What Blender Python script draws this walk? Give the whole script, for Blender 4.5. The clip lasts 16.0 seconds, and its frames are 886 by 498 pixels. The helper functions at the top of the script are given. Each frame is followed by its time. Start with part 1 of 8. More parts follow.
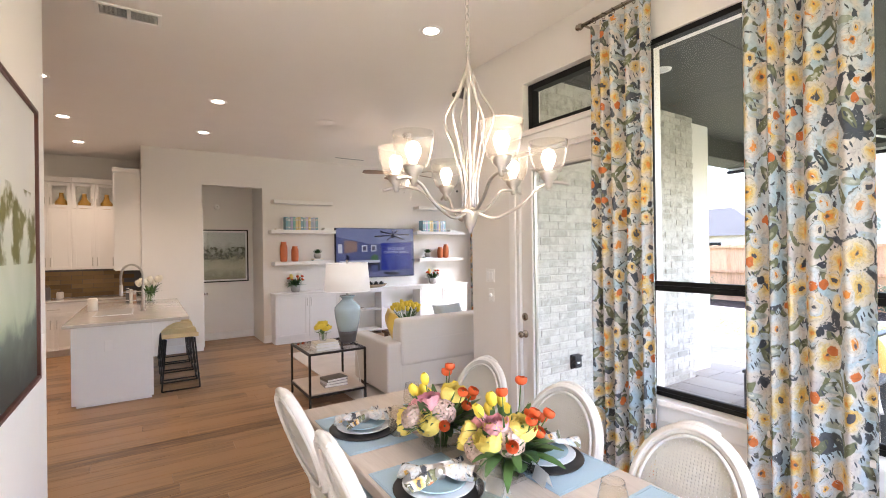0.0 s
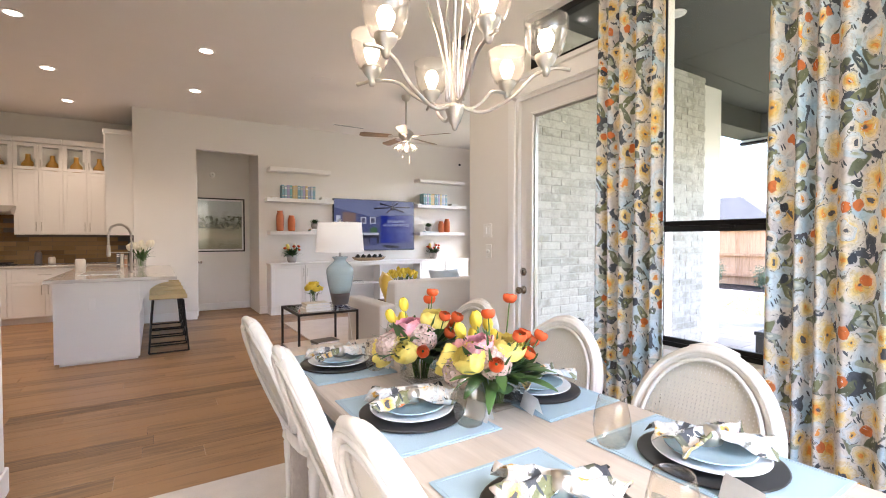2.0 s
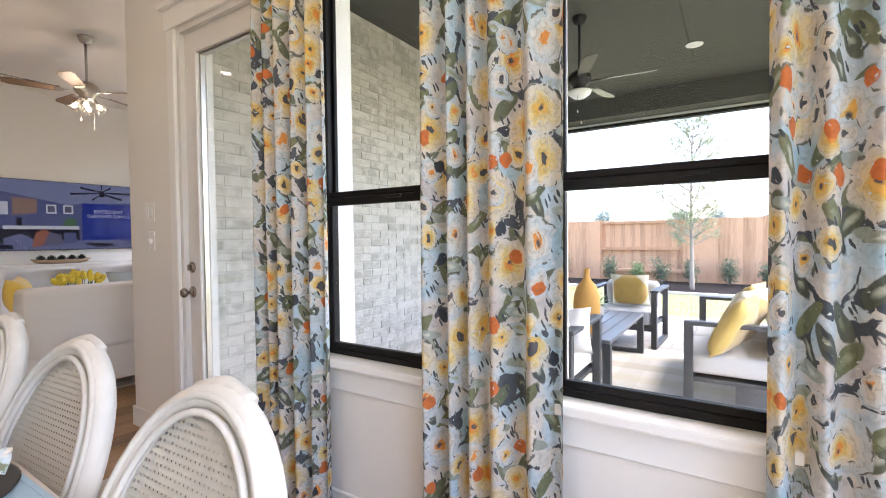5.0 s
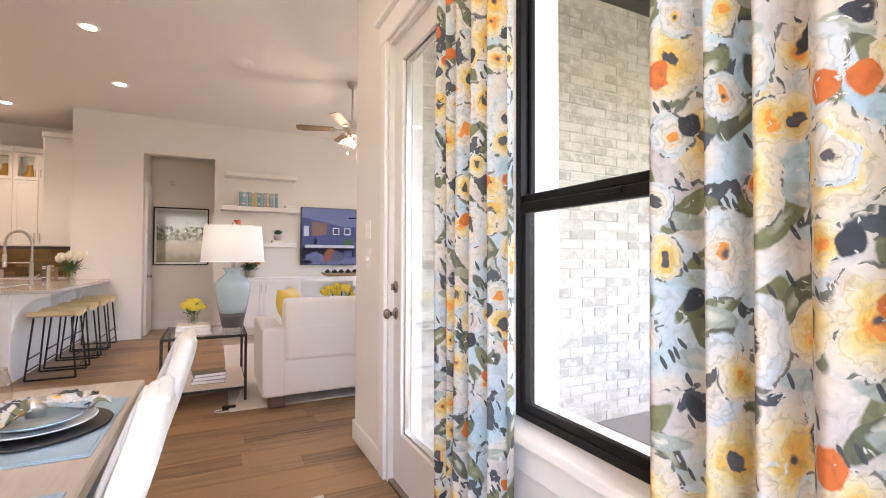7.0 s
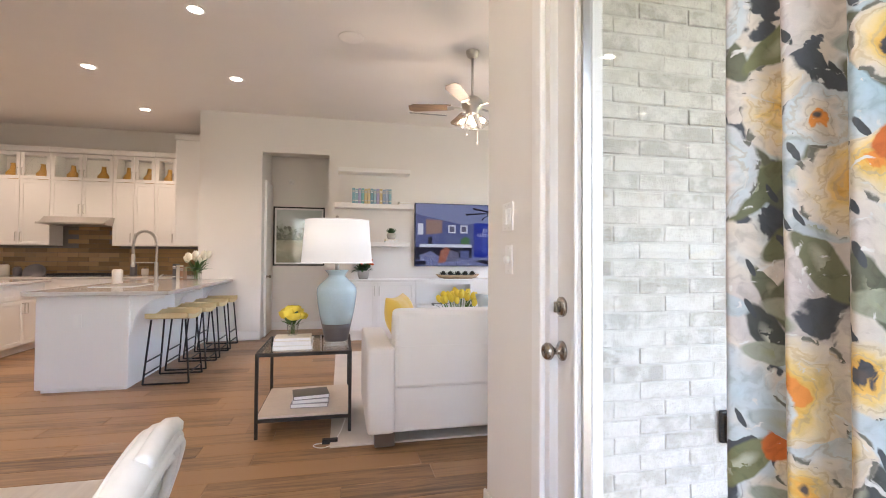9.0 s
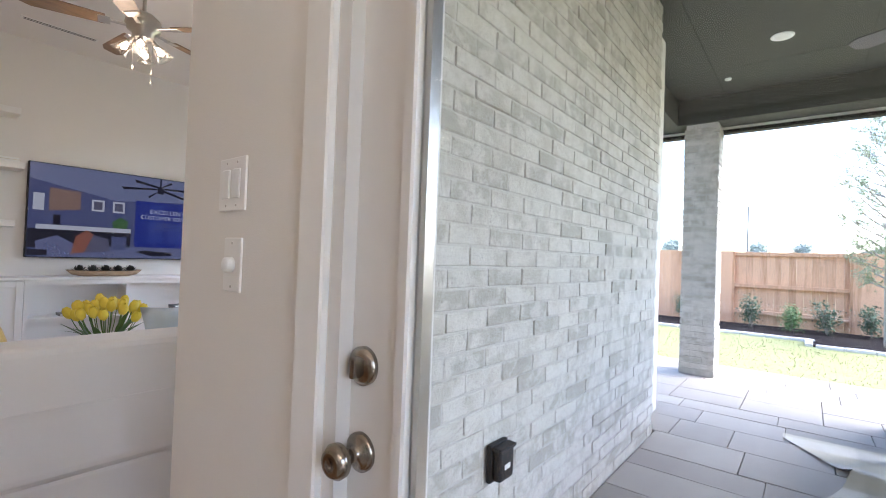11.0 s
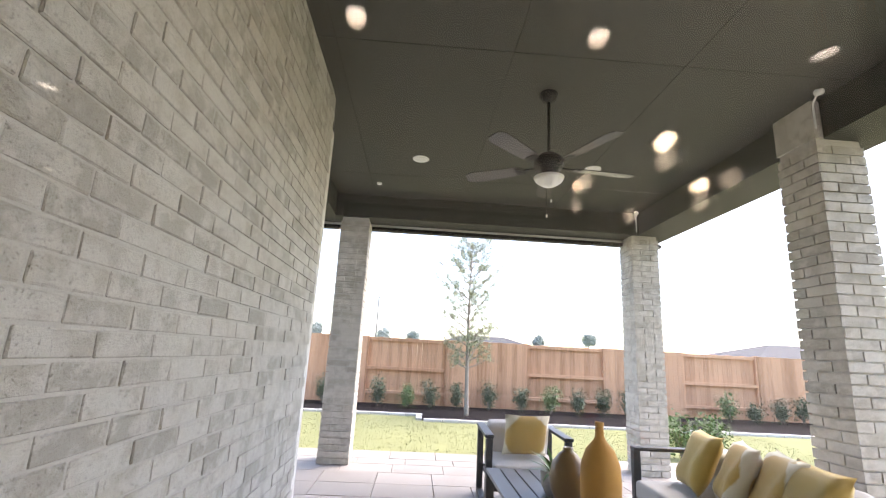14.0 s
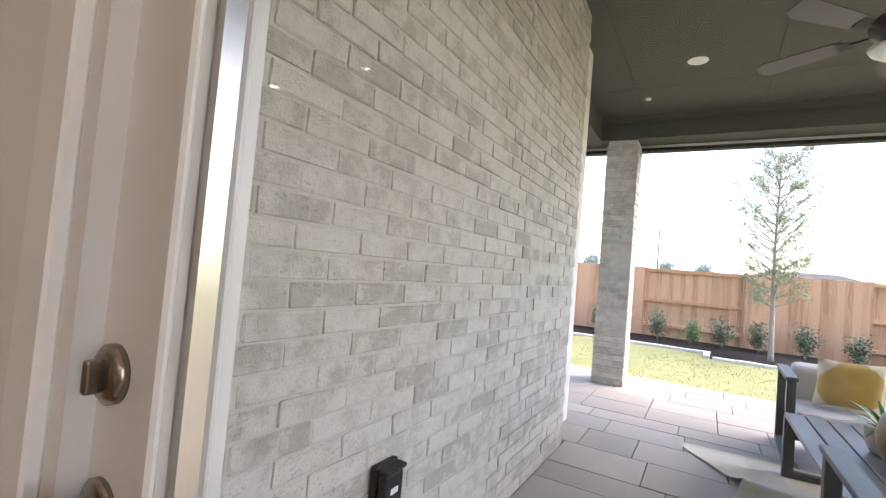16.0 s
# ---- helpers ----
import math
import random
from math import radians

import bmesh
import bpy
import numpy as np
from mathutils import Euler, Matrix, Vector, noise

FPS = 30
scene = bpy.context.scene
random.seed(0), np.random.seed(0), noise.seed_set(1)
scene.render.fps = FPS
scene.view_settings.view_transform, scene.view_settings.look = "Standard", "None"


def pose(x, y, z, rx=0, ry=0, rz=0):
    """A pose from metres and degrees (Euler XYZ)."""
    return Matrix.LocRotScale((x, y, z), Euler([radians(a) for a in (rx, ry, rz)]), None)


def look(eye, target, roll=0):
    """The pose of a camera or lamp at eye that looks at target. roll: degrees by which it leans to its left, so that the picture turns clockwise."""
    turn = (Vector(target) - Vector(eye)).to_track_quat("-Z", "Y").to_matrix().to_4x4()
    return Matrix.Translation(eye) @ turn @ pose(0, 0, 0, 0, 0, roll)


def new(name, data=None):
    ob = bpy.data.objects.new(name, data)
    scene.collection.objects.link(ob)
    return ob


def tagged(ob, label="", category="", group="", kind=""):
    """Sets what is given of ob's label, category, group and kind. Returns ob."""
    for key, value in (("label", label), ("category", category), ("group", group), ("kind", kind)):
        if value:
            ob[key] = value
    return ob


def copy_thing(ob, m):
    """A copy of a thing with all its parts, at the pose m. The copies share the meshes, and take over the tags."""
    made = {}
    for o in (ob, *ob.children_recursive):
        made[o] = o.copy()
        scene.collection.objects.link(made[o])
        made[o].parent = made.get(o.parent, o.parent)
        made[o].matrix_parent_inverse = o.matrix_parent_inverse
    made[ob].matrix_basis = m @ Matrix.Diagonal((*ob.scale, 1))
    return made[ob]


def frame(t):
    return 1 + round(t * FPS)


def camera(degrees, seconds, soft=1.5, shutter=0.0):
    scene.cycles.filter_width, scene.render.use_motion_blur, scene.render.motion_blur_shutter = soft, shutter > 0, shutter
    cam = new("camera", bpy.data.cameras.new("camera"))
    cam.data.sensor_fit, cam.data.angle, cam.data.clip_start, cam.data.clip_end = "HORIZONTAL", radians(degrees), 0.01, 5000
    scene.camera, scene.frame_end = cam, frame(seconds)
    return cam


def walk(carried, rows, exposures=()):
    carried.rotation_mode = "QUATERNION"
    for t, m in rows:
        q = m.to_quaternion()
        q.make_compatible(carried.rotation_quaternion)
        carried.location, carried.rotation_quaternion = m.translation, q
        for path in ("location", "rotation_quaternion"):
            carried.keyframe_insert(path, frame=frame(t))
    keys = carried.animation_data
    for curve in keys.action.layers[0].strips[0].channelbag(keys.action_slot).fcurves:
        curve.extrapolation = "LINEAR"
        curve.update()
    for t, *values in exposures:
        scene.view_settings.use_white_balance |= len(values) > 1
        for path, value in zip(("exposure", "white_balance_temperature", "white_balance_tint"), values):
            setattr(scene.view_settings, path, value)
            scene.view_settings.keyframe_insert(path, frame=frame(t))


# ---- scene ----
cam = camera(88.6, 16.0, soft=1.0)
PATH = [
    (0, (-2.651, -3.539, 1.646), (-1.558, -1.864, 1.65), -0.8),
    (0.5, (-2.652, -3.531, 1.592), (-1.553, -1.861, 1.568), -0.6),
    (1, (-2.606, -3.478, 1.506), (-1.542, -1.785, 1.482), -0.2),
    (1.5, (-2.514, -3.429, 1.408), (-1.496, -1.707, 1.387), 0.1),
    (2, (-2.455, -3.399, 1.333), (-1.382, -1.713, 1.288), 0.0),
    (2.5, (-2.403, -3.376, 1.278), (-1.113, -1.848, 1.226), -0.3),
    (3, (-2.272, -3.31, 1.245), (-0.712, -2.06, 1.199), -0.6),
    (3.5, (-2.109, -3.312, 1.238), (-0.347, -2.367, 1.191), -0.8),
    (3.7, (-2.015, -3.336, 1.228), (-0.211, -2.473, 1.191), -0.4),
    (5.8, (-1.115, -3.37, 1.232), (0.345, -2.005, 1.235), 0.4),
    (6, (-1.068, -3.356, 1.226), (0.32, -1.917, 1.254), 0.9),
    (6.5, (-0.939, -3.246, 1.233), (0.201, -1.603, 1.269), 0.5),
    (7, (-0.856, -3.043, 1.228), (0.037, -1.254, 1.269), 0.2),
    (7.5, (-0.812, -2.821, 1.224), (-0.186, -0.922, 1.262), 0.3),
    (8, (-0.731, -2.562, 1.232), (-0.343, -0.601, 1.275), 0.3),
    (8.2, (-0.715, -2.475, 1.228), (-0.363, -0.507, 1.271), 0.6),
    (10.5, (-0.598, -1.396, 1.243), (0.586, 0.216, 1.263), 1.1),
    (11, (-0.495, -1.279, 1.259), (1.061, -0.023, 1.295), 2.1),
    (11.5, (-0.291, -1.196, 1.252), (1.509, -0.326, 1.288), 2.6),
    (12, (-0.137, -1.161, 1.231), (1.789, -0.624, 1.253), 3.6),
    (12.5, (-0.126, -1.135, 1.225), (1.855, -0.865, 1.306), 4.1),
    (13, (-0.119, -1.135, 1.241), (1.867, -1.028, 1.444), 4.4),
    (13.5, (-0.122, -1.134, 1.248), (1.847, -1.143, 1.598), 4.0),
    (14, (-0.122, -1.129, 1.284), (1.825, -1.223, 1.735), 3.0),
    (14.5, (-0.129, -1.137, 1.301), (1.817, -1.214, 1.756), 2.6),
    (15, (-0.132, -1.135, 1.251), (1.834, -1.031, 1.603), 3.8),
    (15.5, (-0.126, -1.17, 1.236), (1.805, -0.69, 1.437), 5.1),
    (16, (-0.229, -1.248, 1.217), (1.494, -0.236, 1.296), 4.9),
]
EXPOSURES = [(0, 3.5, 6350, 17), (2.0, 3.5, 6300, 16), (3.0, 3.2, 6200, 11), (3.5, 3.05, 6200, 12), (6.0, 3.15, 6550, 18), (6.5, 3.48, 6550, 19), (7.0, 3.68, 6600, 20), (8.0, 3.76, 6450, 19), (10.5, 3.25, 5950, 13),
             (11.0, 3.0, 6000, 15), (11.5, 2.8, 6050, 14), (12.0, 2.55, 6250, 16), (12.5, 2.57, 6400, 16), (14.5, 2.47, 6950, 20), (15.5, 2.55, 6900, 18), (16.0, 2.6, 6900, 19)]
walk(cam, [(t, look(eye, target, roll)) for t, eye, target, roll in PATH], EXPOSURES)

# world: bright overcast sky, with one wide soft sun
world = bpy.data.worlds.new("world")
scene.world = world
world.use_nodes = True
wn = world.node_tree.nodes
sky = wn.new("ShaderNodeTexSky")
sky.sky_type = "NISHITA"
sky.sun_disc = False
sky.sun_elevation = radians(54)
sky.sun_rotation = radians(153)
sky.dust_density = 1.5
sky.air_density = 1.0
sky.ozone_density = 1.0
wn["Background"].inputs["Strength"].default_value = 0.15
world.node_tree.links.new(sky.outputs["Color"], wn["Background"].inputs["Color"])
sun_data = bpy.data.lights.new("sun", "SUN")
sun_data.energy, sun_data.angle, sun_data.color = 1.5, radians(55), (1.0, 0.95, 0.87)
sun = new("sun", sun_data)
sun.matrix_world = look((5, -9.8, 15.1), (0, 0, 0))


def window_light(name, m, w, h, watts):
    """Area lamp just inside a window opening, in place of sky light."""
    d = bpy.data.lights.new(name, "AREA")
    d.shape, d.size, d.size_y, d.energy, d.color = "RECTANGLE", w, h, watts, (1.0, 0.97, 0.93)
    ob = new(name, d)
    ob.matrix_world = m
    return ob


window_light("window_light_east", look((3.86, 2.6, 1.8), (0, 2.6, 1.6)), 3.0, 2.2, 0.9)
# added fill lamp at the end wall, to brighten the dining room
window_light("fill_light_south", look((-1.6, -4.42, 1.8), (-1.6, 0, 1.4)), 1.9, 2.1, 1.2)


def spot(name, x, y, z, watts, col=(1.0, 0.76, 0.56)):
    d = bpy.data.lights.new(name, "SPOT")
    d.energy, d.color, d.spot_size, d.spot_blend, d.shadow_soft_size = watts, col, radians(125), 0.6, 0.06
    ob = new(name, d)
    ob.location = (x, y, z)
    return ob


def bulb_light(name, x, y, z, watts, col=(1.0, 0.76, 0.54), r=0.03):
    d = bpy.data.lights.new(name, "POINT")
    d.energy, d.color, d.shadow_soft_size = watts, col, r
    ob = new(name, d)
    ob.location = (x, y, z)
    return ob


# ---------------- materials ----------------
def mat(name, col, rough=0.5, metal=0.0, var=0.12, scale=3.0, grain=0.06, gscale=60.0, bump=0.0, bscale=120.0,
        emit=None, power=0.0, trans=0.0, ior=1.45, stretch=(1, 1, 1), rnd=0.0, coat=0.0, sheen=0.0, sub=0.0):
    m = bpy.data.materials.new(name)
    m.use_nodes = True
    nt = m.node_tree
    n, l = nt.nodes, nt.links
    b = n["Principled BSDF"]
    b.inputs["Roughness"].default_value = rough
    b.inputs["Metallic"].default_value = metal
    b.inputs["Transmission Weight"].default_value = trans
    b.inputs["IOR"].default_value = ior
    b.inputs["Coat Weight"].default_value = coat
    b.inputs["Sheen Weight"].default_value = sheen
    if sub:
        b.inputs["Subsurface Weight"].default_value = sub
        b.inputs["Subsurface Radius"].default_value = (0.02, 0.02, 0.01)
    tc = n.new("ShaderNodeTexCoord")
    mp = n.new("ShaderNodeMapping")
    mp.inputs["Scale"].default_value = stretch
    l.new(tc.outputs["Object"], mp.inputs["Vector"])
    big, small = n.new("ShaderNodeTexNoise"), n.new("ShaderNodeTexNoise")
    for tex, s, d in ((big, scale, 4), (small, gscale, 3)):
        l.new(mp.outputs["Vector"], tex.inputs["Vector"])
        tex.inputs["Scale"].default_value = s
        tex.inputs["Detail"].default_value = d
    add = n.new("ShaderNodeMath")
    add.operation = "MULTIPLY_ADD"
    l.new(big.outputs["Fac"], add.inputs[0])
    add.inputs[1].default_value = 2 * var
    add.inputs[2].default_value = 1 - var - grain
    add2 = n.new("ShaderNodeMath")
    add2.operation = "MULTIPLY_ADD"
    l.new(small.outputs["Fac"], add2.inputs[0])
    add2.inputs[1].default_value = 2 * grain
    l.new(add.outputs[0], add2.inputs[2])
    last = add2.outputs[0]
    if rnd:
        oi = n.new("ShaderNodeObjectInfo")
        add3 = n.new("ShaderNodeMath")
        add3.operation = "MULTIPLY_ADD"
        l.new(oi.outputs["Random"], add3.inputs[0])
        add3.inputs[1].default_value = 2 * rnd
        sb = n.new("ShaderNodeMath")
        sb.operation = "SUBTRACT"
        l.new(last, sb.inputs[0])
        sb.inputs[1].default_value = rnd
        l.new(sb.outputs[0], add3.inputs[2])
        last = add3.outputs[0]
    mul = n.new("ShaderNodeVectorMath")
    mul.operation = "SCALE"
    mul.inputs[0].default_value = col[:3]
    l.new(last, mul.inputs["Scale"])
    l.new(mul.outputs[0], b.inputs["Base Color"])
    if bump:
        bt = n.new("ShaderNodeTexNoise")
        bt.inputs["Scale"].default_value = bscale
        bt.inputs["Detail"].default_value = 4
        l.new(mp.outputs["Vector"], bt.inputs["Vector"])
        bp = n.new("ShaderNodeBump")
        bp.inputs["Strength"].default_value = bump
        bp.inputs["Distance"].default_value = 0.004
        l.new(bt.outputs["Fac"], bp.inputs["Height"])
        l.new(bp.outputs["Normal"], b.inputs["Normal"])
    if emit:
        b.inputs["Emission Color"].default_value = (*emit, 1)
        b.inputs["Emission Strength"].default_value = power
    return m


def glass_mat(name, tint=(1, 1, 1), gloss=0.04, rough=0.0):
    """Thin pane: clear transmission, with gloss that grows towards grazing angles."""
    m = bpy.data.materials.new(name)
    m.use_nodes = True
    n, l = m.node_tree.nodes, m.node_tree.links
    n.remove(n["Principled BSDF"])
    t, g, f, mx = (n.new("ShaderNodeBsdfTransparent"), n.new("ShaderNodeBsdfGlossy"), n.new("ShaderNodeLayerWeight"), n.new("ShaderNodeMixShader"))
    t.inputs["Color"].default_value = (*tint, 1)
    g.inputs["Roughness"].default_value = rough
    f.inputs["Blend"].default_value = 0.5
    p, a = n.new("ShaderNodeMath"), n.new("ShaderNodeMath")
    p.operation, a.operation = "POWER", "MULTIPLY_ADD"
    l.new(f.outputs["Facing"], p.inputs[0])
    p.inputs[1].default_value = 5.0
    l.new(p.outputs[0], a.inputs[0])
    a.inputs[1].default_value, a.inputs[2].default_value = 1 - gloss, gloss
    l.new(a.outputs[0], mx.inputs[0])
    l.new(t.outputs[0], mx.inputs[1])
    l.new(g.outputs[0], mx.inputs[2])
    l.new(mx.outputs[0], n["Material Output"].inputs["Surface"])
    return m


def nodes_of(m):
    return m.node_tree.nodes, m.node_tree.links, m.node_tree.nodes["Principled BSDF"]


def ramp(n, stops, interp="LINEAR"):
    r = n.new("ShaderNodeValToRGB")
    r.color_ramp.interpolation = interp
    els = r.color_ramp.elements
    while len(els) < len(stops):
        els.new(0.5)
    for e, (p, c) in zip(els, stops):
        e.position, e.color = p, (*c, 1)
    return r


def mixcol(n, l, fac, a, b):
    x = n.new("ShaderNodeMix")
    x.data_type = "RGBA"
    for sock, v in ((x.inputs[0], fac), (x.inputs[6], a), (x.inputs[7], b)):
        if isinstance(v, (tuple, float, int)):
            sock.default_value = (*v, 1) if isinstance(v, tuple) else v
        else:
            l.new(v, sock)
    return x.outputs[2]


def wood_mat(name, dark, light, rough=0.4, stretch=(1, 1, 1), scale=6.0, rnd=0.5, bump=0.15, knots=0.0):
    m = bpy.data.materials.new(name)
    m.use_nodes = True
    n, l, b = nodes_of(m)
    tc, mp, oi = n.new("ShaderNodeTexCoord"), n.new("ShaderNodeMapping"), n.new("ShaderNodeObjectInfo")
    mp.inputs["Scale"].default_value = stretch
    off = n.new("ShaderNodeVectorMath")
    off.operation = "MULTIPLY_ADD"
    l.new(oi.outputs["Random"], off.inputs[0])
    off.inputs[1].default_value = (37, 53, 19)
    l.new(tc.outputs["Object"], off.inputs[2])
    l.new(off.outputs[0], mp.inputs["Vector"])
    g1, g2, g3 = (n.new("ShaderNodeTexNoise") for _ in range(3))
    for g, s, d, dist in ((g1, scale, 6, 1.2), (g2, scale * 7, 4, 0.3), (g3, 1.3, 2, 0)):
        g.inputs["Scale"].default_value, g.inputs["Detail"].default_value, g.inputs["Distortion"].default_value = s, d, dist
        l.new(mp.outputs["Vector"], g.inputs["Vector"])
    a = n.new("ShaderNodeMath")
    a.operation = "MULTIPLY_ADD"
    l.new(g2.outputs["Fac"], a.inputs[0])
    a.inputs[1].default_value = 0.35
    l.new(g1.outputs["Fac"], a.inputs[2])
    a2 = n.new("ShaderNodeMath")
    a2.operation = "MULTIPLY_ADD"
    l.new(oi.outputs["Random"], a2.inputs[0])
    a2.inputs[1].default_value = rnd
    l.new(a.outputs[0], a2.inputs[2])
    r = ramp(n, [(0.35 + 0.2 * rnd, dark), (0.95 + 0.4 * rnd, light)])
    l.new(a2.outputs[0], r.inputs[0])
    l.new(r.outputs[0], b.inputs["Base Color"])
    b.inputs["Roughness"].default_value = rough
    bp = n.new("ShaderNodeBump")
    bp.inputs["Strength"].default_value, bp.inputs["Distance"].default_value = bump, 0.003
    l.new(a.outputs[0], bp.inputs["Height"])
    l.new(bp.outputs["Normal"], b.inputs["Normal"])
    return m


def brick_mat(name, body, wash):
    """Tumbled pale brick with a patchy lime wash."""
    m = bpy.data.materials.new(name)
    m.use_nodes = True
    n, l, b = nodes_of(m)
    tc, oi = n.new("ShaderNodeTexCoord"), n.new("ShaderNodeObjectInfo")
    geo = n.new("ShaderNodeNewGeometry")
    off = n.new("ShaderNodeVectorMath")
    off.operation = "MULTIPLY_ADD"
    l.new(oi.outputs["Random"], off.inputs[0])
    off.inputs[1].default_value = (11, 17, 23)
    l.new(tc.outputs["Object"], off.inputs[2])
    t1, t2, t3 = (n.new("ShaderNodeTexNoise") for _ in range(3))
    for t, s, d in ((t1, 10, 12), (t2, 110, 7), (t3, 190, 2)):
        t.inputs["Scale"].default_value, t.inputs["Detail"].default_value, t.inputs["Roughness"].default_value = s, d, 0.65
        l.new(off.outputs[0], t.inputs["Vector"])
    sm = n.new("ShaderNodeMath")
    sm.operation = "ADD"
    l.new(oi.outputs["Random"], sm.inputs[0])
    l.new(geo.outputs["Random Per Island"], sm.inputs[1])
    fr = n.new("ShaderNodeMath")
    fr.operation = "FRACT"
    l.new(sm.outputs[0], fr.inputs[0])
    tone = ramp(n, [(0.0, tuple(c * 0.87 for c in body)), (0.45, body), (1.0, tuple(min(1, c * 1.14) for c in body))])
    l.new(fr.outputs[0], tone.inputs[0])
    w = n.new("ShaderNodeMath")
    w.operation = "MULTIPLY_ADD"
    l.new(fr.outputs[0], w.inputs[0])
    w.inputs[1].default_value = 0.11
    l.new(t1.outputs["Fac"], w.inputs[2])
    wr = ramp(n, [(0.49, (0, 0, 0)), (0.58, (0.7, 0.7, 0.7)), (0.70, (1, 1, 1))])
    l.new(w.outputs[0], wr.inputs[0])
    c = mixcol(n, l, wr.outputs[0], tone.outputs[0], wash)
    pit = ramp(n, [(0.34, (0.32, 0.30, 0.28)), (0.44, (1, 1, 1))])
    l.new(t2.outputs["Fac"], pit.inputs[0])
    mm = n.new("ShaderNodeMix")
    mm.data_type, mm.blend_type = "RGBA", "MULTIPLY"
    mm.inputs[0].default_value = 0.75
    l.new(c, mm.inputs[6])
    l.new(pit.outputs[0], mm.inputs[7])
    l.new(mm.outputs[2], b.inputs["Base Color"])
    b.inputs["Roughness"].default_value = 0.9
    h = n.new("ShaderNodeMath")
    h.operation = "ADD"
    l.new(t2.outputs["Fac"], h.inputs[0])
    l.new(t1.outputs["Fac"], h.inputs[1])
    bp = n.new("ShaderNodeBump")
    bp.inputs["Strength"].default_value, bp.inputs["Distance"].default_value = 0.9, 0.007
    l.new(h.outputs[0], bp.inputs["Height"])
    l.new(bp.outputs["Normal"], b.inputs["Normal"])
    return m


def floral_mat(name, coord="UV", size=1.0, rough=0.85, sheer=0.10):
    """Painterly print: cream and sky-blue ground, yellow and orange blooms, slate leaves and berries."""
    m = bpy.data.materials.new(name)
    m.use_nodes = True
    n, l, b = nodes_of(m)
    tc, mp = n.new("ShaderNodeTexCoord"), n.new("ShaderNodeMapping")
    mp.inputs["Scale"].default_value = (size, size, size)
    l.new(tc.outputs[coord], mp.inputs["Vector"])
    wob = n.new("ShaderNodeTexNoise")
    wob.inputs["Scale"].default_value, wob.inputs["Detail"].default_value = 17, 7
    l.new(mp.outputs["Vector"], wob.inputs["Vector"])
    wv = n.new("ShaderNodeVectorMath")
    wv.operation = "MULTIPLY_ADD"
    l.new(wob.outputs["Color"], wv.inputs[0])
    wv.inputs[1].default_value = (0.05, 0.05, 0.0)
    l.new(mp.outputs["Vector"], wv.inputs[2])
    base = wv.outputs[0]
    soft = n.new("ShaderNodeVectorMath")
    soft.operation = "MULTIPLY_ADD"
    l.new(wob.outputs["Color"], soft.inputs[0])
    soft.inputs[1].default_value = (0.022, 0.022, 0.0)
    l.new(mp.outputs["Vector"], soft.inputs[2])

    def vor(scale, rot=0.0, sc=(1, 1, 1), shift=(0, 0, 0), rand=1.0, src=None):
        turn, p, v = n.new("ShaderNodeMapping"), n.new("ShaderNodeMapping"), n.new("ShaderNodeTexVoronoi")
        turn.inputs["Rotation"].default_value = (0, 0, radians(rot))
        p.inputs["Scale"].default_value = sc
        p.inputs["Location"].default_value = shift
        l.new(src or base, turn.inputs["Vector"])
        l.new(turn.outputs[0], p.inputs["Vector"])
        l.new(p.outputs[0], v.inputs["Vector"])
        v.voronoi_dimensions = "2D"
        v.inputs["Scale"].default_value, v.inputs["Randomness"].default_value = scale, rand
        sep = n.new("ShaderNodeSeparateColor")
        l.new(v.outputs["Color"], sep.inputs[0])
        return v.outputs["Distance"], sep

    def mask(dist, edge, soft=0.02):
        r = ramp(n, [(max(edge - soft, 0), (1, 1, 1)), (edge + soft, (0, 0, 0))])
        l.new(dist, r.inputs[0])
        return r.outputs[0]

    def both(a, c):
        x = n.new("ShaderNodeMath")
        x.operation = "MULTIPLY"
        l.new(a, x.inputs[0])
        l.new(c, x.inputs[1])
        return x.outputs[0]

    def over(v, lo):
        x = n.new("ShaderNodeMath")
        x.operation = "GREATER_THAN"
        l.new(v, x.inputs[0])
        x.inputs[1].default_value = lo
        return x.outputs[0]

    big = n.new("ShaderNodeTexNoise")
    big.inputs["Scale"].default_value, big.inputs["Detail"].default_value = 4.5, 3
    l.new(base, big.inputs["Vector"])
    ground = ramp(n, [(0.36, (0.40, 0.54, 0.62)), (0.47, (0.54, 0.60, 0.63)), (0.52, (0.66, 0.61, 0.54)), (0.64, (0.54, 0.50, 0.49))])
    l.new(big.outputs["Fac"], ground.inputs[0])
    col = ground.outputs[0]
    # slate shadow patches behind the leaves
    pat = n.new("ShaderNodeTexNoise")
    pat.inputs["Scale"].default_value, pat.inputs["Detail"].default_value, pat.inputs["Distortion"].default_value = 8.5, 4, 0.8
    l.new(base, pat.inputs["Vector"])
    pr = ramp(n, [(0.58, (0, 0, 0)), (0.595, (1, 1, 1))])
    l.new(pat.outputs["Fac"], pr.inputs[0])
    col = mixcol(n, l, pr.outputs[0], col, (0.075, 0.085, 0.10))
    # leaves and stems, three directions
    for rot, sc, tone, tone2, edge, seed in ((35, (2.9, 1, 1), (0.065, 0.075, 0.08), (0.20, 0.21, 0.12), 0.27, (1.3, 0.4, 0)),
                                             (-48, (2.7, 1, 1), (0.19, 0.20, 0.10), (0.10, 0.115, 0.085), 0.28, (4.1, 2.2, 0)),
                                             (80, (3.2, 1, 1), (0.46, 0.53, 0.58), (0.30, 0.32, 0.24), 0.25, (7.7, 3.1, 0))):
        d, s = vor(4.6, rot, sc, seed, 1.0, soft.outputs[0])
        tone_r = mixcol(n, l, s.outputs[0], tone, tone2)
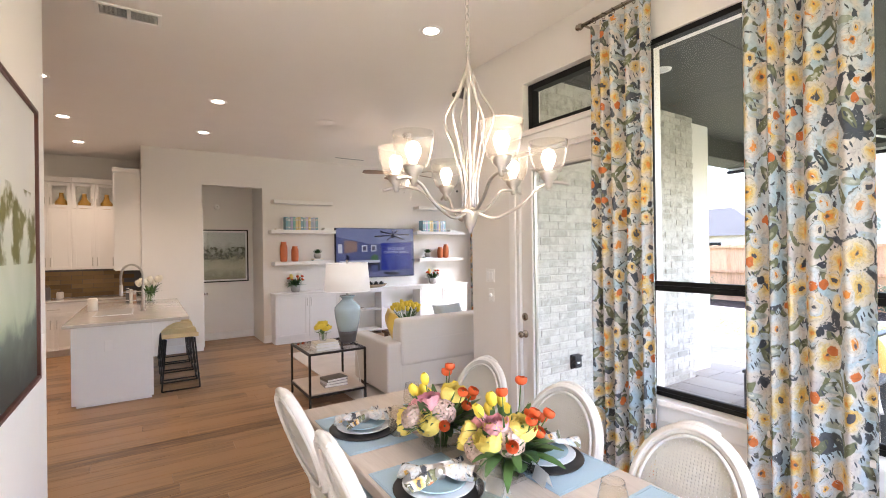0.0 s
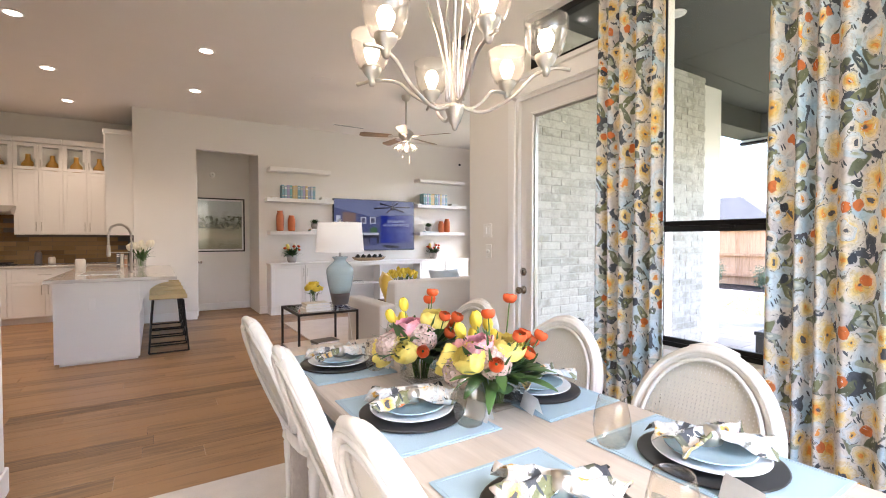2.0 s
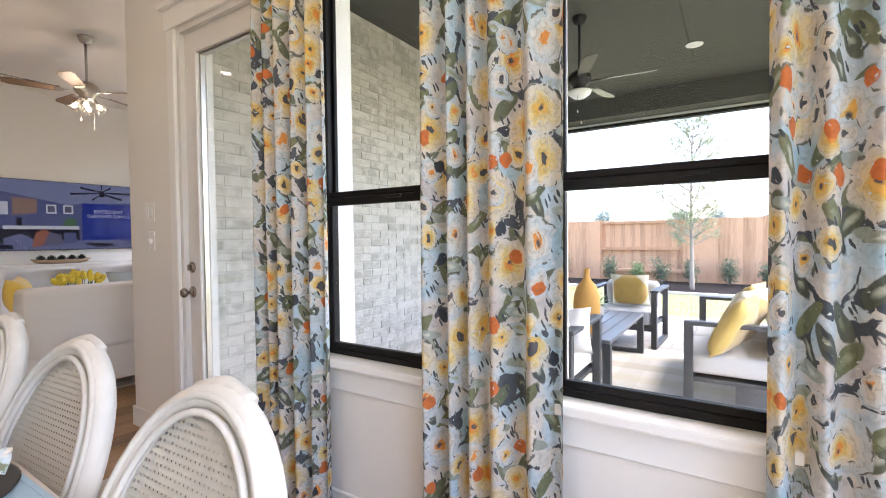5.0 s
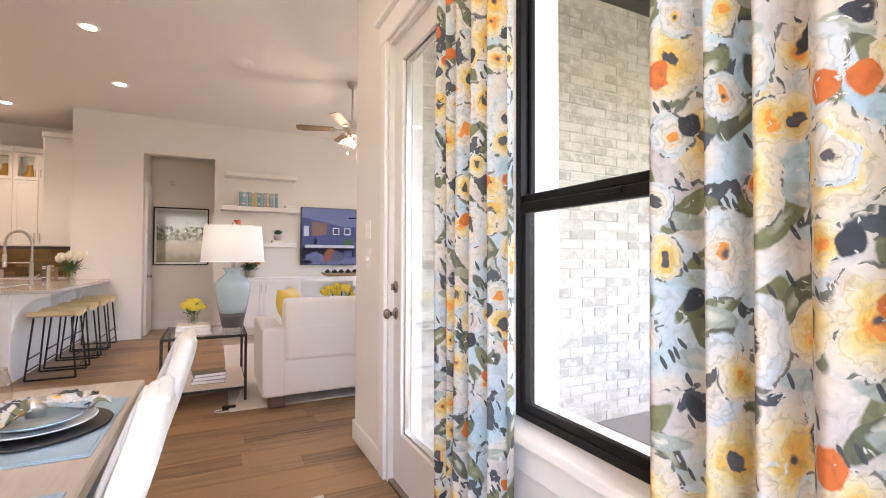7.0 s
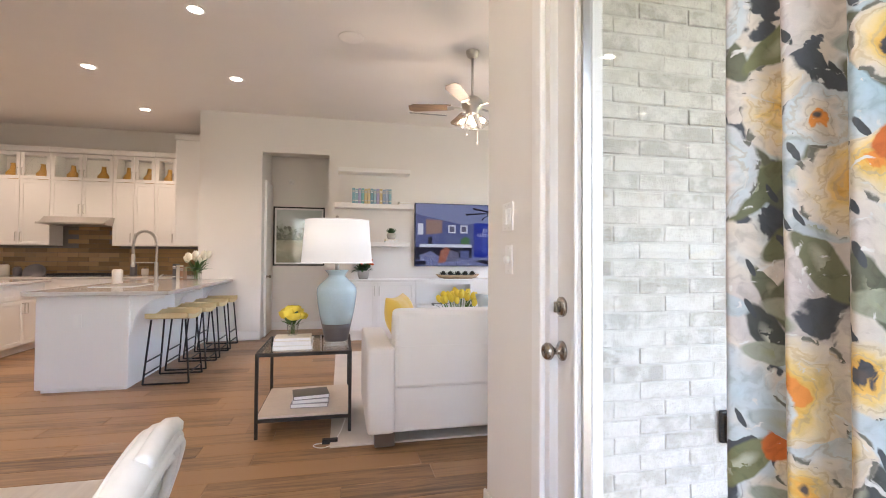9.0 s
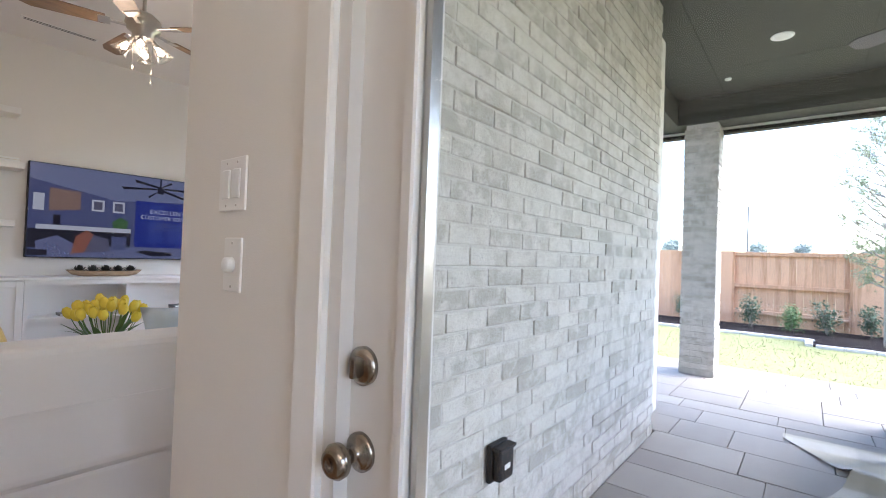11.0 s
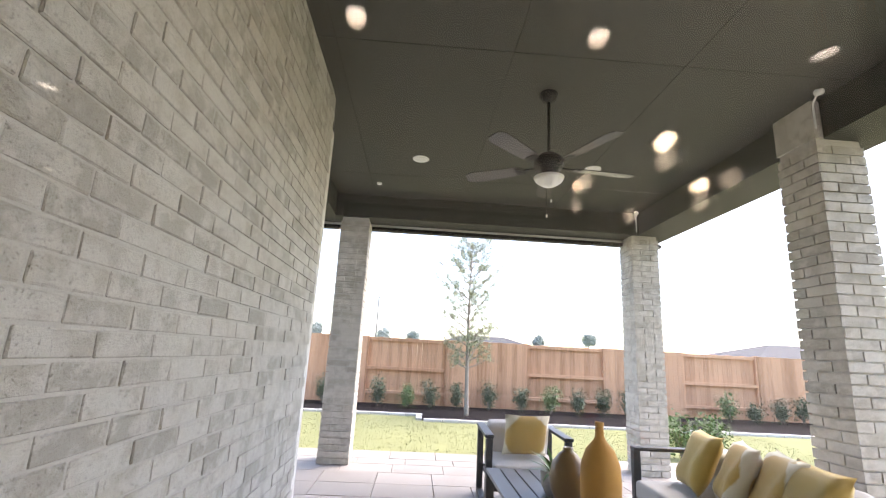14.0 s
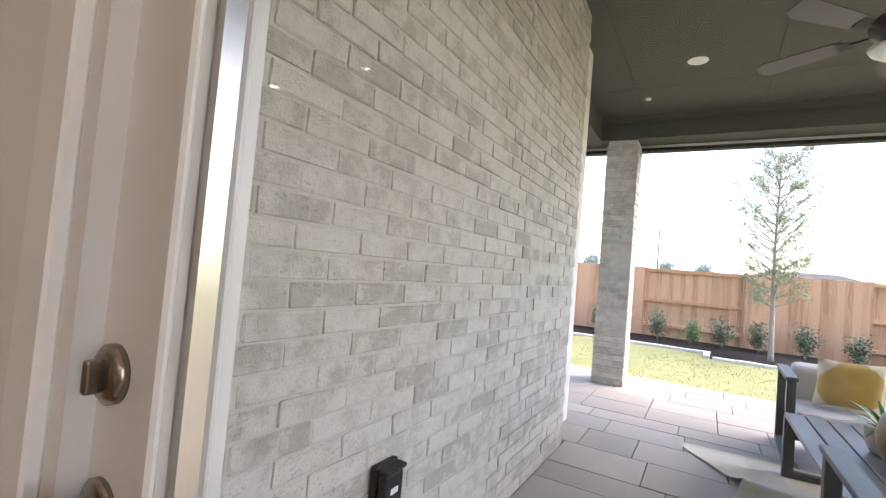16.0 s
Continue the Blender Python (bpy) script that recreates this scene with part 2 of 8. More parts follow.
        on = over(s.outputs[1], 0.34)
        col = mixcol(n, l, both(mask(d, edge), on), col, tone_r)
        # paler half towards the midrib
        pale = both(both(mask(d, 0.10, 0.05), over(wob.outputs["Fac"], 0.48)), on)
        col = mixcol(n, l, pale, col, mixcol(n, l, s.outputs[2], (0.62, 0.62, 0.54), (0.27, 0.29, 0.17)))
    # fine dark sprigs
    d, s = vor(15, 28, (3.6, 1, 1), (6.2, 9.4, 0), 1.0, soft.outputs[0])
    col = mixcol(n, l, both(mask(d, 0.22), over(s.outputs[1], 0.72)), col, (0.07, 0.08, 0.09))
    # large blooms, petals drawn by rings of lighter and darker tint
    for scale, seed, edge, pick in ((5.6, (2.2, 5.1, 0), 0.43, 0.34), (9.0, (9.3, 1.7, 0), 0.38, 0.58)):
        d, s = vor(scale, 15, (1, 1, 1), seed, 0.85)
        ring = n.new("ShaderNodeTexNoise")
        ring.inputs["Scale"].default_value, ring.inputs["Detail"].default_value, ring.inputs["Distortion"].default_value = 26, 3, 1.2
        l.new(base, ring.inputs["Vector"])
        rad = n.new("ShaderNodeMath")
        rad.operation = "MULTIPLY_ADD"
        l.new(ring.outputs["Fac"], rad.inputs[0])
        rad.inputs[1].default_value = 0.36
        less = n.new("ShaderNodeMath")
        less.operation = "SUBTRACT"
        l.new(d, less.inputs[0])
        less.inputs[1].default_value = 0.18
        l.new(less.outputs[0], rad.inputs[2])
        warm = ramp(n, [(0.10, (0.72, 0.42, 0.09)), (0.19, (0.74, 0.55, 0.21)), (0.28, (0.72, 0.62, 0.42)), (0.38, (0.66, 0.60, 0.52))])
        cool = ramp(n, [(0.10, (0.66, 0.58, 0.45)), (0.22, (0.68, 0.64, 0.59)), (0.32, (0.54, 0.61, 0.64)), (0.42, (0.58, 0.59, 0.60))])
        for q in (warm, cool):
            l.new(rad.outputs[0], q.inputs[0])
        petal = mixcol(n, l, over(s.outputs[2], 0.62), warm.outputs[0], cool.outputs[0])
        on = over(s.outputs[1], pick)
        col = mixcol(n, l, both(mask(d, edge, 0.015), on), col, petal)
        # broken brush lines between the petals
        wave = n.new("ShaderNodeMath")
        wave.operation = "MULTIPLY"
        l.new(rad.outputs[0], wave.inputs[0])
        wave.inputs[1].default_value = 46.0
        sine = n.new("ShaderNodeMath")
        sine.operation = "SINE"
        l.new(wave.outputs[0], sine.inputs[0])
        line = ramp(n, [(0.70, (0, 0, 0)), (0.98, (0.6, 0.6, 0.6))])
        l.new(sine.outputs[0], line.inputs[0])
        col = mixcol(n, l, both(both(line.outputs[0], mask(d, edge - 0.03)), on), col, mixcol(n, l, s.outputs[2], (0.60, 0.42, 0.18), (0.40, 0.40, 0.38)))
        inner = mask(d, edge - 0.035, 0.01)
        inv = n.new("ShaderNodeMath")
        inv.operation = "SUBTRACT"
        inv.inputs[0].default_value = 1.0
        l.new(inner, inv.inputs[1])
        rim = both(both(inv.outputs[0], mask(d, edge + 0.01, 0.01)), over(ring.outputs["Fac"], 0.55))
        col = mixcol(n, l, both(rim, on), col, (0.16, 0.16, 0.14))
        hue = ramp(n, [(0.0, (0.74, 0.28, 0.06)), (0.40, (0.78, 0.44, 0.10)), (0.70, (0.08, 0.085, 0.10))], "CONSTANT")
        l.new(s.outputs[0], hue.inputs[0])
        col = mixcol(n, l, both(mask(rad.outputs[0], 0.10, 0.012), on), col, hue.outputs[0])
        dot = both(mask(d, 0.05, 0.02), over(s.outputs[0], 0.25))
        col = mixcol(n, l, both(dot, on), col, (0.10, 0.09, 0.09))
    # berries
    d, s = vor(10, 0, (1, 1, 1), (3, 8, 0))
    berry = mixcol(n, l, over(s.outputs[0], 0.35), (0.045, 0.05, 0.065), (0.6, 0.16, 0.04))
    col = mixcol(n, l, both(mask(d, 0.23), over(s.outputs[1], 0.80)), col, berry)
    # loose brush strokes
    st = n.new("ShaderNodeTexNoise")
    st.inputs["Scale"].default_value, st.inputs["Detail"].default_value, st.inputs["Distortion"].default_value = 22, 4, 2.0
    l.new(base, st.inputs["Vector"])
    sr = ramp(n, [(0.66, (0, 0, 0)), (0.69, (1, 1, 1))])
    l.new(st.outputs["Fac"], sr.inputs[0])
    col = mixcol(n, l, sr.outputs[0], col, (0.66, 0.66, 0.64))
    dab = n.new("ShaderNodeTexNoise")
    dab.inputs["Scale"].default_value, dab.inputs["Detail"].default_value, dab.inputs["Distortion"].default_value = 48, 5, 1.0
    l.new(base, dab.inputs["Vector"])
    dr = ramp(n, [(0.32, (0.74, 0.74, 0.74)), (0.48, (0.92, 0.92, 0.92)), (0.68, (1.0, 1.0, 1.0))])
    l.new(dab.outputs["Fac"], dr.inputs[0])
    mlt = n.new("ShaderNodeMix")
    mlt.data_type, mlt.blend_type = "RGBA", "MULTIPLY"
    mlt.inputs[0].default_value = 1.0
    l.new(col, mlt.inputs[6])
    l.new(dr.outputs[0], mlt.inputs[7])
    col = mlt.outputs[2]
    l.new(col, b.inputs["Base Color"])
    b.inputs["Roughness"].default_value = rough
    weave = n.new("ShaderNodeTexNoise")
    weave.inputs["Scale"].default_value = 700
    l.new(tc.outputs["Object"], weave.inputs["Vector"])
    bp = n.new("ShaderNodeBump")
    bp.inputs["Strength"].default_value, bp.inputs["Distance"].default_value = 0.25, 0.001
    l.new(weave.outputs["Fac"], bp.inputs["Height"])
    l.new(bp.outputs["Normal"], b.inputs["Normal"])
    if sheer:
        tr, mx = n.new("ShaderNodeBsdfTranslucent"), n.new("ShaderNodeMixShader")
        l.new(col, tr.inputs["Color"])
        mx.inputs[0].default_value = sheer
        l.new(b.outputs[0], mx.inputs[1])
        l.new(tr.outputs[0], mx.inputs[2])
        l.new(mx.outputs[0], n["Material Output"].inputs["Surface"])
    return m


def cane_mat(name):
    """Woven cane with open holes between the strands."""
    m = bpy.data.materials.new(name)
    m.use_nodes = True
    n, l, b = nodes_of(m)
    b.inputs["Base Color"].default_value = (0.62, 0.58, 0.5, 1)
    b.inputs["Roughness"].default_value = 0.6
    tc = n.new("ShaderNodeTexCoord")
    sep = n.new("ShaderNodeSeparateXYZ")
    l.new(tc.outputs["Object"], sep.inputs[0])
    fac = None
    for ax in ("Y", "Z"):
        w = n.new("ShaderNodeMath")
        w.operation = "MULTIPLY"
        w.inputs[1].default_value = 2 * math.pi / 0.0125
        l.new(sep.outputs[ax], w.inputs[0])
        s = n.new("ShaderNodeMath")
        s.operation = "SINE"
        l.new(w.outputs[0], s.inputs[0])
        g = n.new("ShaderNodeMath")
        g.operation = "GREATER_THAN"
        g.inputs[1].default_value = 0.1
        l.new(s.outputs[0], g.inputs[0])
        if fac is None:
            fac = g.outputs[0]
        else:
            p = n.new("ShaderNodeMath")
            p.operation = "MULTIPLY"
            l.new(fac, p.inputs[0])
            l.new(g.outputs[0], p.inputs[1])
            fac = p.outputs[0]
    tr, mx = n.new("ShaderNodeBsdfTransparent"), n.new("ShaderNodeMixShader")
    l.new(fac, mx.inputs[0])
    l.new(b.outputs[0], mx.inputs[1])
    l.new(tr.outputs[0], mx.inputs[2])
    l.new(mx.outputs[0], n["Material Output"].inputs["Surface"])
    return m


WALL = mat("wall_paint", (0.80, 0.765, 0.72), 0.7, var=0.02, grain=0.015, gscale=220, bump=0.12, bscale=260)
CEIL = mat("ceiling_paint", (0.84, 0.80, 0.76), 0.8, var=0.02, grain=0.02, gscale=200, bump=0.2, bscale=180)
TRIM = mat("trim_paint", (0.84, 0.82, 0.79), 0.35, var=0.02, grain=0.01)
CAB = mat("cabinet_paint", (0.82, 0.80, 0.77), 0.38, var=0.02, grain=0.01)
DOORP = mat("door_paint", (0.72, 0.69, 0.66), 0.4, var=0.02, grain=0.01)
BLACKF = mat("black_window_frame", (0.012, 0.011, 0.011), 0.45, ior=1.25, var=0.1, grain=0.1)
GLASS = glass_mat("pane_glass", (0.985, 0.99, 0.988), 0.016)
CLEAR = glass_mat("clear_glass", (0.97, 0.98, 0.97), 0.03)
SMOKE = glass_mat("tumbler_glass", (0.985, 0.97, 0.94), 0.045)
FLOORW = wood_mat("oak_plank", (0.070, 0.038, 0.018), (0.36, 0.208, 0.10), 0.36, (0.55, 8, 8), 3.0, 0.5, 0.16)
GAPW = mat("plank_gap", (0.05, 0.035, 0.025), 0.8)
BRICK = brick_mat("washed_brick", (0.465, 0.432, 0.375), (0.615, 0.585, 0.53))
MORTAR = mat("mortar", (0.52, 0.495, 0.45), 0.95, var=0.1, grain=0.1, gscale=150, bump=0.5, bscale=150)
PAVER = mat("paver_stone", (0.35, 0.315, 0.285), 0.8, var=0.12, scale=2.5, grain=0.08, gscale=90, bump=0.35, bscale=60, rnd=0.14)
SAND = mat("paver_joint", (0.15, 0.14, 0.13), 0.95)
SOFFIT = mat("dark_soffit_paint", (0.047, 0.049, 0.042), 0.6, var=0.06, grain=0.05, bump=0.2, bscale=120)
STEEL = mat("brushed_nickel", (0.55, 0.52, 0.48), 0.28, 1.0, var=0.05)
BRONZE = mat("aged_nickel", (0.33, 0.29, 0.25), 0.25, 1.0, var=0.08)
DARKM = mat("dark_metal", (0.03, 0.03, 0.032), 0.45, 0.6, var=0.1)
LAMPON = mat("lit_lamp", (1, 0.95, 0.85), 0.5, emit=(1.0, 0.86, 0.66), power=1.6)
LEDON = mat("lit_downlight", (1, 0.95, 0.88), 0.5, emit=(1.0, 0.9, 0.76), power=2.2)
FLORAL = floral_mat("floral_fabric")
NAPKIN = floral_mat("floral_napkin", "Object", 1.5, sheer=0.0)
CANE = cane_mat("woven_cane")
CHAIRP = mat("distressed_white_wood", (0.68, 0.65, 0.60), 0.55, var=0.12, scale=14, grain=0.1, gscale=45, bump=0.35, bscale=70, stretch=(1, 1, 0.35))
TABLEW = wood_mat("whitewashed_table", (0.43, 0.365, 0.305), (0.58, 0.51, 0.44), 0.5, (9, 0.8, 5), 2.4, 0.1, 0.2)
BLUECLOTH = mat("blue_linen", (0.36, 0.49, 0.58), 0.9, var=0.05, grain=0.06, gscale=400, bump=0.3, bscale=600)
CHARGER = mat("black_charger", (0.02, 0.02, 0.022), 0.35)
PLATEW = mat("white_china", (0.8, 0.82, 0.84), 0.15, var=0.02, coat=0.5)
PLATEB = mat("blue_china", (0.38, 0.55, 0.64), 0.18, var=0.06, coat=0.5)
PAPER = mat("white_card", (0.85, 0.84, 0.82), 0.7, var=0.01)
SOFAF = mat("cream_upholstery", (0.74, 0.69, 0.63), 0.9, var=0.03, grain=0.04, gscale=500, bump=0.25, bscale=700, sheen=0.2)
YELLOWF = mat("mustard_fabric", (0.72, 0.47, 0.08), 0.9, var=0.08, grain=0.06, gscale=300, bump=0.3, bscale=400, sheen=0.3)
RUGL = mat("pale_rug", (0.66, 0.60, 0.54), 0.95, var=0.1, scale=5, grain=0.1, gscale=150, bump=0.6, bscale=300)


# ---------------- mesh helpers ----------------
def finish(name, bm, material, smooth=False):
    me = bpy.data.meshes.new(name)
    bm.to_mesh(me)
    bm.free()
    for m in (material if isinstance(material, (list, tuple)) else [material]):
        me.materials.append(m)
    if smooth:
        for p in me.polygons:
            p.use_smooth = True
    return me


def part(name, bm, material, parent=None, label="", smooth=False, m=None):
    ob = new(name, finish(name, bm, material, smooth))
    if parent is not None:
        ob.parent = parent
    if m is not None:
        ob.matrix_local = m
    if label:
        tagged(ob, label)
    return ob


def thing(name, m, label, category, group="", kind=""):
    ob = new(name)
    ob.empty_display_size = 0.1
    ob.matrix_world = m
    return tagged(ob, label, category, group, kind)


def bx(bm, x0, x1, y0, y1, z0, z1, bevel=0.0, seg=2, m=None):
    x0, x1 = min(x0, x1), max(x0, x1)
    y0, y1 = min(y0, y1), max(y0, y1)
    z0, z1 = min(z0, z1), max(z0, z1)
    t = Matrix.Translation(((x0 + x1) / 2, (y0 + y1) / 2, (z0 + z1) / 2)) @ Matrix.Diagonal((x1 - x0, y1 - y0, z1 - z0, 1))
    r = bmesh.ops.create_cube(bm, size=1, matrix=(m @ t) if m is not None else t)
    if bevel:
        es = {e for v in r["verts"] for e in v.link_edges}
        bmesh.ops.bevel(bm, geom=list(es), offset=bevel, segments=seg, affect="EDGES", profile=0.6)
    return bm


def box(x0, x1, y0, y1, z0, z1, bevel=0.0, seg=2, m=None):
    return bx(bmesh.new(), x0, x1, y0, y1, z0, z1, bevel, seg, m)


def lathe(profile, seg=24, m=None, bm=None, close=False):
    """A turned body from (radius, height) pairs."""
    bm = bm or bmesh.new()
    rings = []
    for r, z in profile:
        ring = []
        for i in range(seg):
            a = 2 * math.pi * i / seg
            p = Vector((r * math.cos(a), r * math.sin(a), z))
            ring.append(bm.verts.new(m @ p if m is not None else p))
        rings.append(ring)
    for a, b in zip(rings, rings[1:]):
        for i in range(seg):
            j = (i + 1) % seg
            bm.faces.new((a[i], a[j], b[j], b[i]))
    if profile[0][0] > 1e-4:
        bm.faces.new(list(reversed(rings[0])))
    if profile[-1][0] > 1e-4 and not close:
        bm.faces.new(rings[-1])
    return bm


def shell(profile, thick, seg=24, m=None, bm=None):
    """A turned hollow vessel, open at the top."""
    inner = [(max(r - thick, 0.001), max(z, profile[0][1] + thick)) for r, z in reversed(profile)]
    return lathe(list(profile) + inner, seg, m, bm)


def tube(path, r, seg=8, bm=None, cap=True, closed=False):
    """A round bar along a path; r may be a number or one radius a point."""
    bm = bm or bmesh.new()
    pts = [Vector(p) for p in path]
    rs = r if isinstance(r, (list, tuple)) else [r] * len(pts)
    rings, prev = [], None
    for i, p in enumerate(pts):
        a = pts[i - 1] if i or closed else p
        b = pts[(i + 1) % len(pts)] if i < len(pts) - 1 or closed else p
        d = (b - a).normalized()
        if prev is None:
            u = d.orthogonal().normalized()
        else:
            u = (prev - d * prev.dot(d))
            u = u.normalized() if u.length > 1e-6 else d.orthogonal().normalized()
        prev = u
        w = d.cross(u)
        rings.append([bm.verts.new(p + (u * math.cos(2 * math.pi * k / seg) + w * math.sin(2 * math.pi * k / seg)) * rs[i]) for k in range(seg)])
    pairs = list(zip(rings, rings[1:])) + ([(rings[-1], rings[0])] if closed else [])
    for a, b in pairs:
        for k in range(seg):
            j = (k + 1) % seg
            bm.faces.new((a[k], a[j], b[j], b[k]))
    if cap and not closed:
        bm.faces.new(list(reversed(rings[0])))
        bm.faces.new(rings[-1])
    return bm


def curve3(points, steps=8):
    """Catmull-Rom through the points."""
    p = [Vector(q) for q in points]
    p = [2 * p[0] - p[1]] + p + [2 * p[-1] - p[-2]]
    out = []
    for i in range(1, len(p) - 2):
        for k in range(steps):
            t = k / steps
            a, b, c, d = p[i - 1], p[i], p[i + 1], p[i + 2]
            out.append(0.5 * ((2 * b) + (c - a) * t + (2 * a - 5 * b + 4 * c - d) * t * t + (3 * b - a - 3 * c + d) * t ** 3))
    out.append(p[-2])
    return out


def cushion(w, d, h, m=None, bm=None, nx=10, pinch=0.8, lump=0.02):
    """A soft stuffed cushion, w by d and h thick at its middle."""
    bm = bm or bmesh.new()
    grid = {}
    for s in (1, -1):
        for i in range(nx + 1):
            for j in range(nx + 1):
                u, v = 2 * i / nx - 1, 2 * j / nx - 1
                edge = max(0, (1 - u ** 4) * (1 - v ** 4)) ** 0.5
                on = i in (0, nx) or j in (0, nx)
                if s == -1 and on:
                    grid[s, i, j] = grid[1, i, j]
                    continue
                k = 1 - 0.09 * pinch * (1 - abs(v) ** 2) * abs(u) ** 3
                k2 = 1 - 0.09 * pinch * (1 - abs(u) ** 2) * abs(v) ** 3
                z = s * h / 2 * edge + lump * noise.noise(Vector((u * 1.7, v * 1.7, s * 3 + w * 9)))
                p = Vector((u * w / 2 * k, v * d / 2 * k2, 0 if on else z))
                grid[s, i, j] = bm.verts.new(m @ p if m is not None else p)
        for i in range(nx):
            for j in range(nx):
                q = [grid[s, i, j], grid[s, i + 1, j], grid[s, i + 1, j + 1], grid[s, i, j + 1]]
                bm.faces.new(q if s == 1 else q[::-1])
    return bm


def setting(name, bm, material, label="", category=""):
    ob = part(name, bm, material)
    return tagged(ob, label, category, kind="structure")


def wall_with_holes(axis, c0, c1, a0, a1, z0, z1, holes):
    """A wall slab between c0 and c1 across the axis ('x' or 'y'), from a0 to a1 along it; holes are (a0, a1, z0, z1)."""
    bm = bmesh.new()
    av = sorted({a0, a1, *[v for h in holes for v in h[:2]]})
    zv = sorted({z0, z1, *[v for h in holes for v in h[2:]]})
    for p, q in zip(av, av[1:]):
        run = None
        for r, s in list(zip(zv, zv[1:])) + [(None, None)]:
            solid = r is not None and not any(h[0] < (p + q) / 2 < h[1] and h[2] < (r + s) / 2 < h[3] for h in holes)
            if solid and run is None:
                run = [r, s]
            elif solid:
                run[1] = s
            elif run:
                if axis == "x":
                    bx(bm, c0, c1, p, q, *run)
                else:
                    bx(bm, p, q, c0, c1, *run)
                run = None
    return bm


CH = 3.38   # ceiling height
PZ = -0.07  # patio level
PC = 3.34   # patio ceiling
BY = -0.33  # face of the brick wall
TVY = 5.12  # face of the television wall

# ---------------- shell ----------------
W1, W2 = (-2.62, -1.82, 0.72, 2.95), (-3.66, -2.86, 0.72, 2.95)
DOOR = (-1.57, -0.63, 0.0, 2.45)
TRANSOM = (-1.57, -0.73, 2.63, 3.02)
setting("wall_east_dining", wall_with_holes("x", 0.0, 0.2, -4.5, 0.0, 0, CH, [W1, W2, DOOR, TRANSOM]), WALL, "cream painted wall with windows and glazed door", "wall")
setting("wall_south_living", box(0.2, 4.05, -0.2, 0.0, -0.1, CH), WALL, "cream painted living room wall", "wall")
EW = (0.9, 4.3, 0.6, 2.9)
setting("wall_east_living", wall_with_holes("x", 3.9, 4.05, 0.0, TVY + 0.15, 0, CH, [EW]), WALL, "cream painted wall with a wide window", "wall")
OPEN = (-1.86, -0.89, 0.0, 2.81)
setting("wall_north", wall_with_holes("y", TVY, TVY + 0.14, -2.72, 3.9, 0, CH, [OPEN]), WALL, "cream painted television wall with an open doorway", "wall")
setting("wall_kitchen_side", box(-2.72, -2.58, TVY + 0.14, 6.6, 0, CH), WALL, "cream painted kitchen side wall", "wall")
setting("wall_kitchen_back", box(-7.2, -2.58, 6.6, 6.75, 0, CH), WALL, "cream painted kitchen back wall", "wall")
setting("wall_hall_back", box(-2.58, -0.3, 6.05, 6.2, 0, CH), WALL, "pale grey painted hallway wall", "wall")
setting("wall_hall_right", box(-0.89, -0.75, TVY + 0.14, 6.05, 0, CH), WALL, "pale grey painted hallway side wall", "wall")
setting("wall_hall_left", box(-2.0, -1.86, TVY + 0.14, 6.05, 0, CH), WALL, "pale grey painted hallway side wall", "wall")
setting("wall_west_dining", box(-3.29, -3.13, -4.5, -0.19, 0, CH), WALL, "cream painted dining room wall", "wall")
setting("wall_west", box(-7.2, -7.05, -4.5, 6.6, 0, CH), WALL, "cream painted far wall", "wall")
# opening for the added window, always out of view
SW = (-2.6, -0.6, 0.6, 2.8)
setting("wall_south", wall_with_holes("y", -4.65, -4.5, -7.2, 0.2, 0, CH, [SW]), WALL, "cream painted end wall", "wall")
bm = bmesh.new()
bx(bm, -7.2, 0.2, -4.65, 6.75, CH, CH + 0.12)
bx(bm, 0.2, 4.05, -0.2, 6.75, CH, CH + 0.12)
setting("ceiling", bm, CEIL, "warm white painted ceiling", "ceiling")
setting("hall_ceiling", box(-1.86, -0.89, TVY + 0.14, 6.05, 2.95, 3.0), CEIL, "white painted hallway ceiling", "ceiling")
bm = bmesh.new()
bx(bm, -7.2, 0.2, -4.65, 6.75, -0.12, -0.012)
bx(bm, 0.2, 4.05, -0.2, 6.75, -0.12, -0.012)
floor = setting("floor", bm, GAPW, "warm brown oak plank floor", "floor")


def base_run(x0, x1, y0, y1):
    setting("baseboard", box(x0, x1, y0, y1, 0, 0.135, 0.006, 1), TRIM, "white painted baseboard", "baseboard")


base_run(-0.016, 0.0, -0.555, 0.016)
base_run(0.0, 3.9, 0.0, 0.016)
base_run(-0.016, 0.0, -4.5, -1.645)
base_run(-2.72, -1.86, TVY - 0.016, TVY)
base_run(-0.89, -0.76, TVY - 0.016, TVY)
base_run(-3.13, -3.114, -4.5, -0.19)
base_run(-3.29, -3.114, -0.19, -0.174)
base_run(-1.86, -0.89, 6.034, 6.05)


